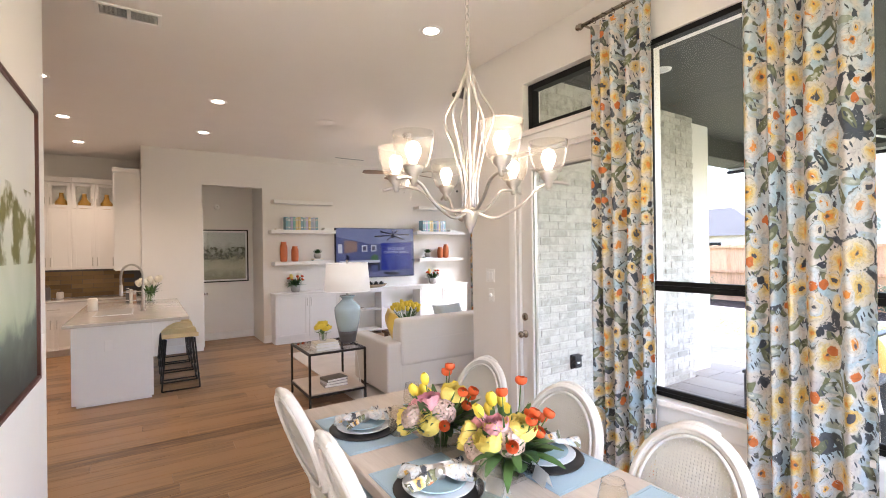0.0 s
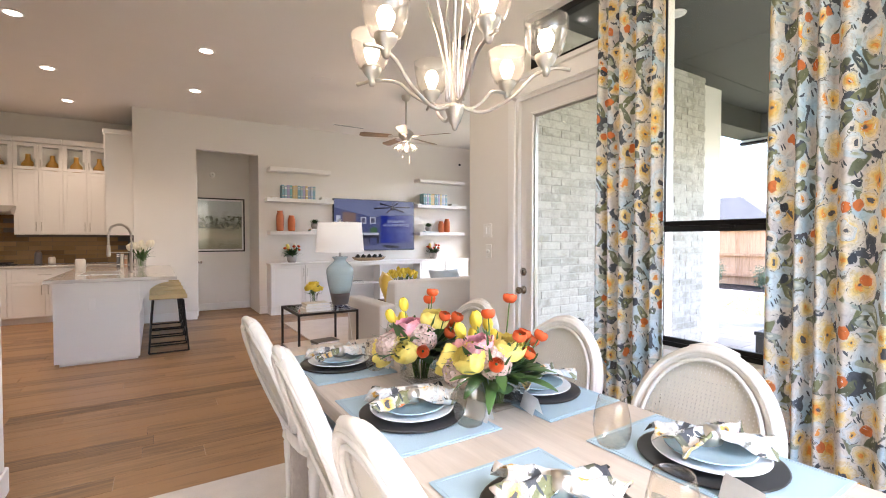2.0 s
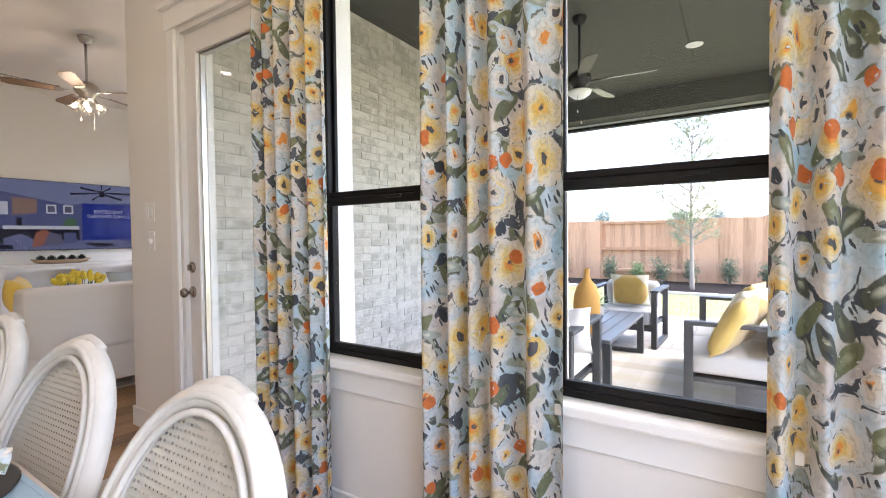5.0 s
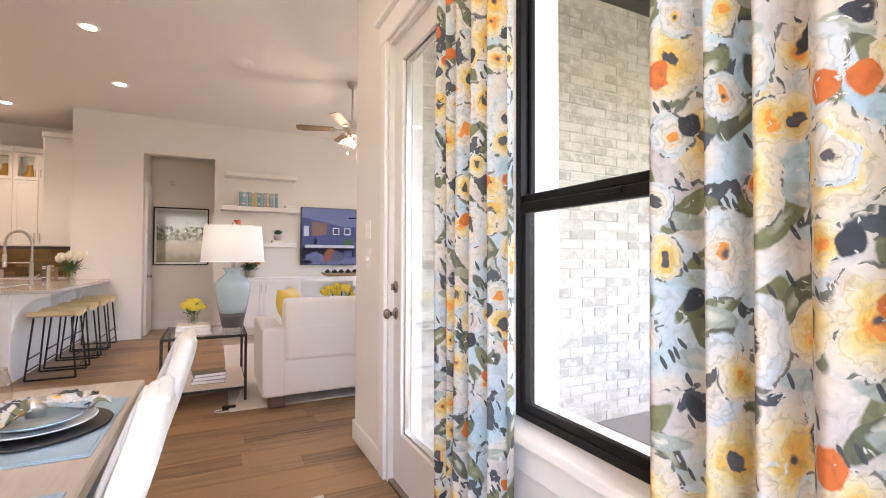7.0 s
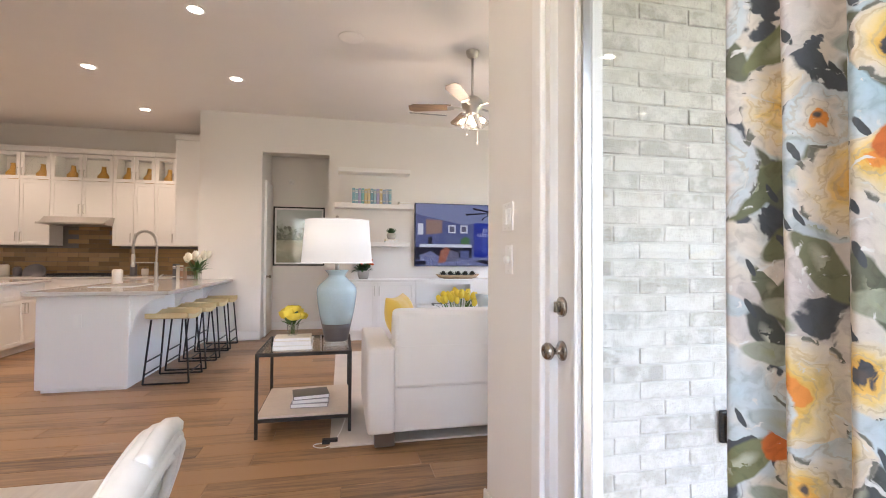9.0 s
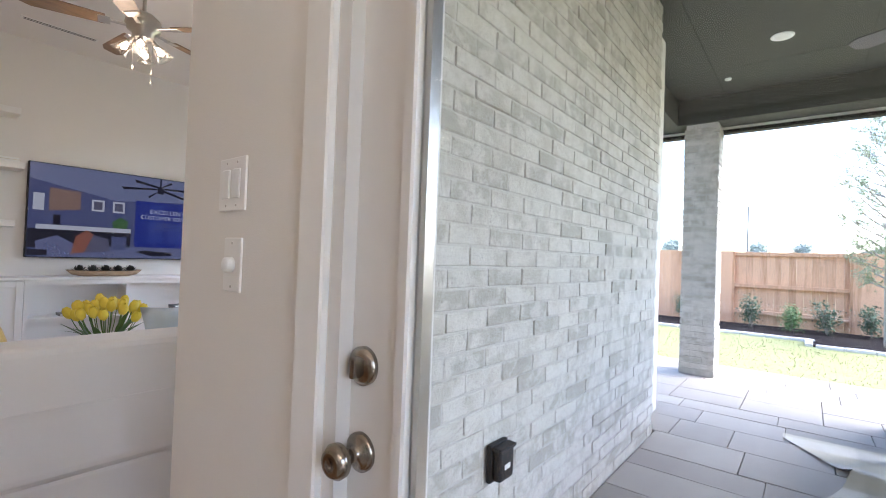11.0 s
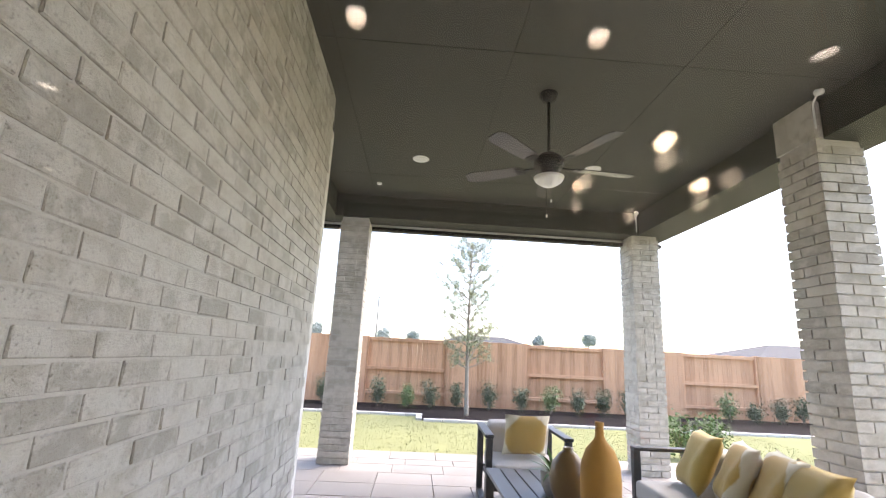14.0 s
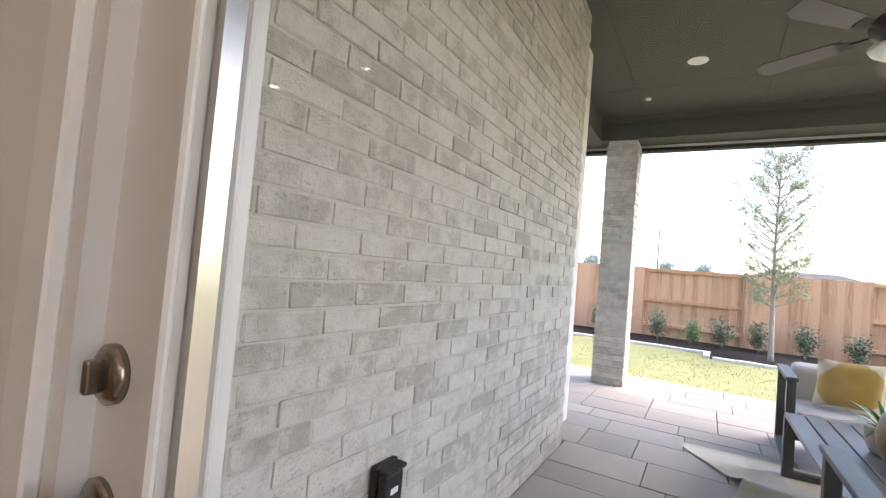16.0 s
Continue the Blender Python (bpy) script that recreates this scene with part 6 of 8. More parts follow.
# ceiling fans
def ceiling_fan(m, drop, blades, radius, metal, blade_mat, phase, label, kind):
    o = thing("ceiling_fan", m, label, "ceiling fan")
    part("canopy", lathe([(0.03, -0.075), (0.055, -0.055), (0.07, -0.01), (0.07, 0.0)], 24), metal, o, smooth=True)
    part("downrod", lathe([(0.013, -drop), (0.013, -0.07)], 12), metal, o, smooth=True)
    motor = part("motor", lathe([(0.02, -drop + 0.03), (0.06, -drop + 0.02), (0.105, -drop - 0.02), (0.115, -drop - 0.06), (0.10, -drop - 0.10), (0.07, -drop - 0.115), (0.065, -drop - 0.15), (0.05, -drop - 0.165), (0, -drop - 0.165)], 28), metal, o, smooth=True)
    for k in range(blades):
        a = phase + 360 / blades * k
        q = pose(0, 0, -drop - 0.085, 0, 0, a)
        arm = bmesh.new()
        bx(arm, 0.09, 0.2, -0.014, 0.014, -0.006, 0.006, 0.003, 1, q)
        bx(arm, 0.19, 0.26, -0.04, 0.04, -0.006, -0.001, 0.002, 1, q @ pose(0, 0, 0, 12, 0, 0))
        part("blade_arm", arm, metal, o)
        bm = bmesh.new()
        outl = []
        for i in range(9):
            t = i / 8
            outl.append((0.22 + (radius - 0.22) * t, (0.052 + 0.02 * t) * (1 if i < 8 else 0.6)))
        pts = outl + [(x, -y) for x, y in reversed(outl)]
        lo = [bm.verts.new(q @ pose(0, 0, 0, 12, 0, 0) @ Vector((x, y, 0.0))) for x, y in pts]
        hi = [bm.verts.new(q @ pose(0, 0, 0, 12, 0, 0) @ Vector((x, y, 0.006))) for x, y in pts]
        bm.faces.new(lo[::-1])
        bm.faces.new(hi)
        for i in range(len(pts)):
            j = (i + 1) % len(pts)
            bm.faces.new((lo[i], lo[j], hi[j], hi[i]))
        part("blade", bm, blade_mat, o)
    if kind == "cluster":
        for k in range(4):
            a = phase + 45 + 90 * k
            q = pose(0, 0, -drop - 0.16, 0, 0, a) @ pose(0.06, 0, 0, 0, 145, 0)
            part("light_arm", lathe([(0.012, 0), (0.018, 0.03), (0.02, 0.05)], 12, q), metal, o, smooth=True)
            s = part("shade", shell([(0.022, 0.045), (0.035, 0.07), (0.045, 0.11), (0.058, 0.14)], 0.003, 20, q), SHADE, o, "fluted clear glass shade", True)
            s.visible_shadow = False
            part("bulb", lathe([(0.01, 0.05), (0.02, 0.075), (0.022, 0.095), (0, 0.115)], 12, q), LAMPON, o, "lit bulb", True)
    else:
        part("light_bowl", lathe([(0.0, -drop - 0.245), (0.012, -drop - 0.24), (0.055, -drop - 0.232), (0.10, -drop - 0.20), (0.115, -drop - 0.168), (0.05, -drop - 0.16)], 28), mat("opal_glass", (0.85, 0.85, 0.82), 0.3, sub=0.2), o, "white opal glass bowl", True)
    for s, ln in ((-1, 0.16), (1, 0.24)):
        part("pull_chain", tube([(s * 0.06, 0, -drop - 0.15), (s * 0.06, 0, -drop - 0.2 - ln)], 0.0018, 5), metal, o)
        part("pull_knob", lathe([(0.0, -0.03), (0.006, -0.025), (0.007, -0.008), (0, 0)], 10, pose(s * 0.06, 0, -drop - 0.2 - ln)), TRIM if kind != "cluster" else metal, o, smooth=True)
    return o


FANW = wood_mat("brown_fan_blade", (0.12, 0.08, 0.05), (0.27, 0.18, 0.11), 0.45, (1, 5, 5), 3, 0.1)
ceiling_fan(pose(0.62, 2.42, CH), 0.50, 5, 0.66, STEEL, FANW, 20, "brushed nickel ceiling fan with four lit shades", "cluster")
bulb_light("fan_light", 0.62, 2.42, CH - 0.86, 1.5, r=0.08)

# hallway door, ajar edge seen from the side
hd = thing("door_2", pose(-1.858, 5.35, 0), "white panelled hallway door with round knob", "door", kind="structure")
part("door_leaf", box(0, 0.035, 0, 0.62, 0.01, 2.42, 0.003, 1), TRIM, hd)
part("knob", lathe([(0.026, 0), (0.026, 0.006), (0.01, 0.012), (0.01, 0.03), (0.024, 0.045), (0.02, 0.06), (0, 0.063)], 16, pose(0.035, 0.06, 0.93, 0, 90, 0)), BRONZE, hd, smooth=True)

# ================= kitchen =================
QUARTZ = mat("speckled_stone_counter", (0.56, 0.53, 0.50), 0.15, var=0.15, scale=9, grain=0.2, gscale=130, coat=0.3)
TILEM = mat("amber_glass_tile", (0.30, 0.19, 0.09), 0.18, var=0.12, scale=6, grain=0.08, rnd=0.35, coat=0.3)
SEATY = mat("straw_yellow_seat", (0.66, 0.52, 0.28), 0.8, var=0.06, grain=0.08, gscale=200, bump=0.3, bscale=300)
KB = 6.6


def shaker(o, x0, x1, z0, z1, handle, glass=False, f=0.05, name="door"):
    bm = bmesh.new()
    bx(bm, x0, x0 + f, -0.02, 0, z0, z1, 0.002, 1)
    bx(bm, x1 - f, x1, -0.02, 0, z0, z1, 0.002, 1)
    bx(bm, x0 + f, x1 - f, -0.02, 0, z0, z0 + f, 0.002, 1)
    bx(bm, x0 + f, x1 - f, -0.02, 0, z1 - f, z1, 0.002, 1)
    if not glass:
        bx(bm, x0 + f, x1 - f, -0.012, -0.002, z0 + f, z1 - f)
    d = part(name, bm, CAB, o)
    if glass:
        g = part("pane", box(x0 + f, x1 - f, -0.012, -0.008, z0 + f, z1 - f), GLASS, d)
        g.visible_shadow = False
    if handle:
        hx, ha, hb = handle
        if isinstance(hx, tuple):
            part("handle", tube([(hx[0], -0.02, ha), (hx[0], -0.05, ha), (hx[1], -0.05, ha), (hx[1], -0.02, ha)], 0.006, 8), STEEL, d, "steel bar handle")
        else:
            part("handle", tube([(hx, -0.02, ha), (hx, -0.05, ha), (hx, -0.05, hb), (hx, -0.02, hb)], 0.006, 8), STEEL, d, "steel bar handle")
    return d


WARMIN = mat("cabinet_led", (1, 0.9, 0.7), 0.5, emit=(1.0, 0.85, 0.6), power=0.5)
AMBERV = mat("amber_ceramic", (0.5, 0.27, 0.05), 0.3, var=0.15, scale=14)


def wall_cab(x0, x1, z0, label):
    """Upper cabinet with solid doors and a lit glazed top box."""
    o = thing("wall_cabinet", pose(0, 6.25, 0), label, "cabinet", "kitchen wall cabinets")
    dp = KB - 6.25 - 0.002
    part("carcass", box(x0, x1, 0, dp, z0, 2.43), CAB, o)
    bm = bmesh.new()
    bx(bm, x0, x0 + 0.02, 0, dp, 2.43, 2.86)
    bx(bm, x1 - 0.02, x1, 0, dp, 2.43, 2.86)
    bx(bm, x0 + 0.02, x1 - 0.02, 0, dp, 2.84, 2.86)
    bx(bm, x0 + 0.02, x1 - 0.02, dp - 0.015, dp, 2.43, 2.84)
    part("display_box", bm, CAB, o)
    part("led_strip", box(x0 + 0.05, x1 - 0.05, 0.04, 0.055, 2.83, 2.838), WARMIN, o, "warm led strip")
    part("crown", box(x0 - 0.001, x1 + 0.001, -0.05, dp, 2.862, 2.95, 0.015, 2), CAB, o)
    mid = (x0 + x1) / 2
    for k, (a, b) in enumerate(((x0 + 0.004, mid - 0.003), (mid + 0.003, x1 - 0.004))):
        hx = b - 0.03 if k == 0 else a + 0.03
        shaker(o, a, b, z0 + 0.005, 2.425, (hx, z0 + 0.06, z0 + 0.2))
        shaker(o, a, b, 2.435, 2.855, (hx, 2.49, 2.6), True)
    return o, mid


for x0, x1, z0 in ((-7.04, -6.0, 1.40), (-6.0, -5.18, 1.40), (-5.18, -4.31, 1.85), (-4.31, -3.70, 1.40), (-3.70, -3.08, 1.40)):
    o, mid = wall_cab(x0, x1, z0, "white shaker wall cabinet with lit glass top")
    for xx in ((x0 + mid) / 2, (mid + x1) / 2):
        v = part("display_vase", shell([(0.045, 0), (0.085, 0.05), (0.09, 0.11), (0.04, 0.18), (0.03, 0.25), (0.035, 0.27)], 0.005, 20), AMBERV, smooth=True, m=pose(xx, 6.42, 2.4305))
        tagged(v, "amber glazed vase in a lit glass cabinet", "vase", "amber vases in the cabinets")
side = thing("wall_cabinet", pose(-2.724, 5.275, 0), "white wall cabinet on the kitchen side wall", "cabinet", "kitchen wall cabinets")
part("carcass", box(-0.345, 0, 0.012, 0.96, 1.395, 2.95, 0.003, 1), CAB, side)
part("end_panel", box(-0.352, 0, 0.0, 0.0115, 1.388, 2.95, 0.003, 1), CAB, side)
part("crown", box(-0.375, 0.0, -0.02, 0.96, 2.951, 3.02, 0.012, 2), CAB, side)
for k in range(2):
    y0 = 0.02 + 0.47 * k
    bm = bmesh.new()
    for a, b, c, d in ((y0, y0 + 0.05, 1.40, 2.94), (y0 + 0.415, y0 + 0.465, 1.40, 2.94), (y0 + 0.05, y0 + 0.415, 1.40, 1.45), (y0 + 0.05, y0 + 0.415, 2.89, 2.94)):
        bx(bm, -0.366, -0.346, a, b, c, d, 0.002, 1)
    bx(bm, -0.356, -0.346, y0 + 0.05, y0 + 0.415, 1.45, 2.89)
    dr = part("door", bm, CAB, side)
    hy = y0 + (0.435 if k == 0 else 0.03)
    part("handle", tube([(-0.366, hy, 1.46), (-0.395, hy, 1.46), (-0.395, hy, 1.60), (-0.366, hy, 1.60)], 0.006, 8), STEEL, dr, "steel bar handle")
hood = thing("range_hood", pose(-4.745, 6.05, 1.72), "stainless steel under-cabinet range hood", "range hood")
bm = bmesh.new()
v0 = [bm.verts.new(p) for p in ((-0.43, -0.1, 0), (0.43, -0.1, 0), (0.47, 0.54, 0), (-0.47, 0.54, 0), (-0.43, -0.1, 0.03), (0.43, -0.1, 0.03), (0.47, 0.1, 0.13), (-0.47, 0.1, 0.13), (0.47, 0.54, 0.13), (-0.47, 0.54, 0.13))]
for f in ((3, 2, 1, 0), (0, 1, 5, 4), (4, 5, 6, 7), (7, 6, 8, 9), (1, 2, 8, 6, 5), (0, 4, 7, 9, 3), (2, 3, 9, 8)):
    bm.faces.new([v0[i] for i in f])
part("canopy", bm, STEEL, hood)
part("lip", box(-0.47, 0.47, -0.112, -0.1, 0.0, 0.03, 0.003, 1), STEEL, hood)
# back counter
kb = thing("base_cabinet", pose(-5.2, 6.0, 0), "white shaker kitchen base cabinets along the back wall", "cabinet")
part("carcass", box(-1.84, 2.474, 0, KB - 6.002, 0.1, 0.875), CAB, kb)
part("toe_kick", box(-1.84, 2.474, 0.06, KB - 6.002, 0, 0.1), CAB, kb)
for i in range(4):
    a = -1.82 + i * 0.89
    shaker(kb, a, a + 0.88, 0.66, 0.87, ((a + 0.36, a + 0.52), 0.77, 0), name="drawer")
    shaker(kb, a, a + 0.438, 0.11, 0.65, (a + 0.40, 0.46, 0.6))
    shaker(kb, a + 0.442, a + 0.88, 0.11, 0.65, (a + 0.48, 0.46, 0.6))
tagged(part("worktop", box(-7.04, -2.726, 5.965, KB - 0.002, 0.876, 0.912, 0.005, 1), QUARTZ), "speckled stone worktop along the back wall", "worktop")
hob = thing("gas_cooktop", pose(-4.745, 6.28, 0.913), "black gas cooktop with iron grates", "cooktop")
part("plate", box(-0.42, 0.42, -0.24, 0.24, 0, 0.015, 0.004, 1), DARKM, hob)
for i in range(3):
    bm = bmesh.new()
    for k in range(3):
        bx(bm, -0.4 + i * 0.27, -0.15 + i * 0.27, -0.16 + 0.16 * k - 0.006, -0.16 + 0.16 * k + 0.006, 0.03, 0.045)
        bx(bm, -0.39 + i * 0.27 + 0.11 * k - 0.006, -0.39 + i * 0.27 + 0.11 * k + 0.006, -0.2, 0.2, 0.016, 0.03)
    part("grate", bm, DARKM, hob)
CERAM = mat("pale_stoneware", (0.6, 0.55, 0.48), 0.4, var=0.1, scale=15)
for x, r, h, mt in ((-6.05, 0.06, 0.16, CERAM), (-5.86, 0.07, 0.2, CERAM), (-5.68, 0.055, 0.15, SLATEG), (-4.05, 0.05, 0.22, SLATEG), (-3.88, 0.05, 0.13, CERAM)):
    o = thing("canister", pose(x, 6.38, 0.913), "lidded ceramic kitchen canister", "canister", "canisters on the worktop")
    part("jar", lathe([(r * 0.8, 0), (r, 0.02), (r, h * 0.8), (r * 0.7, h * 0.9)], 20), mt, o, smooth=True)
    part("lid", lathe([(r * 0.75, h * 0.9), (r * 0.75, h * 0.97), (r * 0.2, h), (r * 0.15, h * 1.08), (0, h * 1.09)], 16), WALN, o, "wooden lid", True)
o = part("bowl", shell([(0.06, 0), (0.12, 0.05), (0.15, 0.09)], 0.006, 24), SLATEG, smooth=True, m=pose(-5.45, 6.44, 0.913, 62, 0, 12) @ pose(0, 0.0, 0.03))
tagged(o, "patterned blue grey dish leaning on the tiles", "dish")

# second island with drawers facing the living room
ki = thing("kitchen_island", pose(-4.6, 5.12, 0), "white kitchen island with drawers and stone top", "kitchen island")
part("body", box(-1.0, -0.02, -3.4, 0, 0.1, 0.875), CAB, ki)
part("toe_kick", box(-0.97, -0.08, -3.37, -0.05, 0, 0.1), CAB, ki)
part("stone_top", box(-1.04, 0.04, -3.44, 0.04, 0.876, 0.912, 0.005, 1), QUARTZ, ki, "speckled stone top")
for i in range(4):
    y1 = -0.02 - i * 0.84
    y0 = y1 - 0.83

    def face(nm, a, b, z0, z1, hy, hz, vert):
        bm = bmesh.new()
        f = 0.05
        bx(bm, -0.02, 0, a, a + f, z0, z1, 0.002, 1)
        bx(bm, -0.02, 0, b - f, b, z0, z1, 0.002, 1)
        bx(bm, -0.02, 0, a + f, b - f, z0, z0 + f, 0.002, 1)
        bx(bm, -0.02, 0, a + f, b - f, z1 - f, z1, 0.002, 1)
        bx(bm, -0.018, -0.008, a + f, b - f, z0 + f, z1 - f)
        d = part(nm, bm, CAB, ki)
        pth = [(0, hy, hz), (0.03, hy, hz), (0.03, hy, hz + 0.13), (0, hy, hz + 0.13)] if vert else [(0, hy - 0.07, hz), (0.03, hy - 0.07, hz), (0.03, hy + 0.07, hz), (0, hy + 0.07, hz)]
        part("handle", tube(pth, 0.006, 8), STEEL, d, "steel bar handle")

    face("drawer", y0, y1, 0.68, 0.865, (y0 + y1) / 2, 0.775, False)
    mid = (y0 + y1) / 2
    face("door", y0, mid - 0.002, 0.11, 0.67, mid - 0.03, 0.5, True)
    face("door", mid + 0.002, y1, 0.11, 0.67, mid + 0.03, 0.5, True)
bouquet("flower_arrangement", pose(-5.05, 4.35, 0.9125), "sprays of yellow blossom in a glass vase", shell([(0.07, 0), (0.075, 0.02), (0.075, 0.2)], 0.004, 24), CLEAR, "clear cylinder vase",
        [("hydrangea", YEL, 0.055, 0.17 * ((i + .5) / 14) ** .5 * math.cos(2.4 * i), 0.17 * ((i + .5) / 14) ** .5 * math.sin(2.4 * i), 0.36 + 0.10 * ((i * 7) % 5) / 5) for i in range(14)], [(12, 0.015, 0.12, LEAFG, "")], 31, 0.2, 0.2)
fb = thing("fruit_bowl", pose(-5.1, 3.75, 0.9125), "wooden bowl of lemons on the island", "fruit bowl")
part("bowl", shell([(0.07, 0), (0.14, 0.04), (0.16, 0.08)], 0.01, 24), WALN, fb, smooth=True)
for i in range(5):
    part("lemon", lathe([(0, -0.04), (0.014, -0.034), (0.03, -0.012), (0.03, 0.012), (0.014, 0.034), (0, 0.04)], 14, pose(0.07 * math.cos(1.26 * i), 0.07 * math.sin(1.26 * i), 0.075, 80, 30 * i, 0)), YEL, fb, smooth=True)
pend = thing("pendant_lamp", pose(-5.05, 4.55, CH), "clear glass pendant lamp over the island", "pendant lamp")
part("canopy", lathe([(0.02, -0.03), (0.06, -0.02), (0.062, 0)], 20), STEEL, pend, smooth=True)
part("rod", lathe([(0.006, -1.32), (0.006, -0.03)], 8), STEEL, pend)
part("socket", lathe([(0.022, -1.42), (0.024, -1.34), (0.01, -1.32)], 14), STEEL, pend, smooth=True)
p = part("shade", shell([(0.012, -1.62), (0.085, -1.6), (0.1, -1.53), (0.07, -1.42), (0.025, -1.38)], 0.003, 24), CLEAR, pend, "clear glass bell", True)
p.visible_shadow = False
part("bulb", lathe([(0.0, -1.54), (0.022, -1.53), (0.03, -1.5), (0.02, -1.45), (0.012, -1.42)], 14), LAMPON, pend, "lit bulb", True)

# peninsula with breakfast bar
pn = thing("peninsula", pose(-2.6, 2.66, 0), "white breakfast bar peninsula with stone top", "peninsula")
part("body", box(-0.74, 0.0, 0.0, 2.45, 0.03, 0.872, 0.004, 1), CAB, pn)
part("plinth", box(-0.70, -0.02, 0.02, 2.45, 0.0, 0.03), CAB, pn)
bm = bmesh.new()
bx(bm, -0.80, 0.36, -0.1, 2.458, 0.874, 0.912, 0.006, 2)
part("stone_top", bm, QUARTZ, pn, "polished speckled stone top")
for y in (0.06, 1.2, 2.3):
    bm = bmesh.new()
    pr = [(0.0, 0.50), (0.0, 0.873), (0.28, 0.873), (0.28, 0.84)] + [(0.28 - 0.26 * math.sin(radians(a)), 0.56 + 0.28 * math.cos(radians(a))) for a in range(0, 91, 10)]
    pr = [(x, z) for x, z in pr]
    a = [bm.verts.new((x, y - 0.03, z)) for x, z in pr]
    b = [bm.verts.new((x, y + 0.03, z)) for x, z in pr]
    bm.faces.new(a)
    bm.faces.new(b[::-1])
    for i in range(len(pr)):
        j = (i + 1) % len(pr)
        bm.faces.new((a[j], a[i], b[i], b[j]))
    part("bracket", bm, CAB, pn)
part("outlet", box(-0.45, -0.38, -0.006, 0.0, 0.58, 0.70, 0.002, 1), TRIM, pn, "white electric outlet")
sink = thing("sink", pose(-3.0, 3.55, 0.9125), "white undermount sink in the stone top", "sink")
part("rim", box(-0.2, 0.2, -0.34, 0.34, 0.0, 0.004, 0.001, 1), PLATEW, sink)
# flat plate, no hollow: the basin's shade is painted in its grey
part("basin_shade", box(-0.18, 0.18, -0.32, 0.32, 0.0045, 0.006), mat("sink_shadow_grey", (0.4, 0.39, 0.37), 0.2), sink)
fau = thing("faucet", pose(-2.70, 3.55, 0.9125), "tall spring neck kitchen faucet in brushed steel", "faucet")
part("base", lathe([(0.03, 0), (0.03, 0.01), (0.02, 0.02), (0.018, 0.25), (0.012, 0.26)], 16), STEEL, fau, smooth=True)
arc = curve3([(0, 0, 0.26), (0, 0, 0.46), (-0.04, 0, 0.56), (-0.12, 0, 0.60), (-0.2, 0, 0.56), (-0.23, 0, 0.46), (-0.23, 0, 0.34)], 8)
part("hose", tube(arc, 0.008, 8), STEEL, fau, smooth=True)
bm = bmesh.new()
L = len(arc)
coil = []
for i in range(L * 10):
    f = i / 10
    p0 = arc[min(int(f), L - 1)].lerp(arc[min(int(f) + 1, L - 1)], f % 1)
    t = (arc[min(int(f) + 1, L - 1)] - arc[max(int(f) - 1, 0)]).normalized()
    side = Vector((0, 1, 0))
    up = t.cross(side)
    ang = f * 9.0
    coil.append(p0 + (side * math.cos(ang) + up * math.sin(ang)) * 0.015)
tube(coil, 0.0025, 4, bm)
part("spring", bm, STEEL, fau, smooth=True)
part("spray_head", lathe([(0.018, 0.20), (0.022, 0.22), (0.018, 0.34)], 14, pose(-0.23, 0, 0)), STEEL, fau, smooth=True)
part("support", tube([(0, 0, 0.25), (-0.22, 0, 0.25)], 0.006, 8), STEEL, fau)
part("lever", tube([(0.02, 0, 0.08), (0.07, 0, 0.12)], 0.006, 8), STEEL, fau)
bouquet("flower_arrangement", pose(-2.62, 4.72, 0.9125), "white tulips and greens in a glass vase", shell([(0.055, 0), (0.06, 0.02), (0.065, 0.14)], 0.003, 22), CLEAR, "clear round vase",
        [("tulip", CREAMP, 0.035, 0.15 * ((i + .5) / 10) ** .5 * math.cos(2.4 * i), 0.15 * ((i + .5) / 10) ** .5 * math.sin(2.4 * i), 0.27 + 0.03 * (i % 3)) for i in range(10)], [(30, 0.02, 0.16, LEAFG, ""), (16, 0.012, 0.16, LEAFD, "")], 33, 0.14, 0.16)
for i, c in enumerate(((0.1, 0.1, 0.1), (0.6, 0.55, 0.45), (0.35, 0.2, 0.12))):
    book(-2.90 + 0.045 * i, 4.80, 0.9125, 0.04, 0.16, 0.22 - 0.02 * i, c, up=True, group="cook books on the bar")
o = part("soap_canister", lathe([(0.05, 0), (0.055, 0.01), (0.055, 0.15), (0.04, 0.165), (0, 0.165)], 20), CERAM, smooth=True, m=pose(-3.25, 3.95, 0.9125))
tagged(o, "pale stoneware canister beside the sink", "canister")


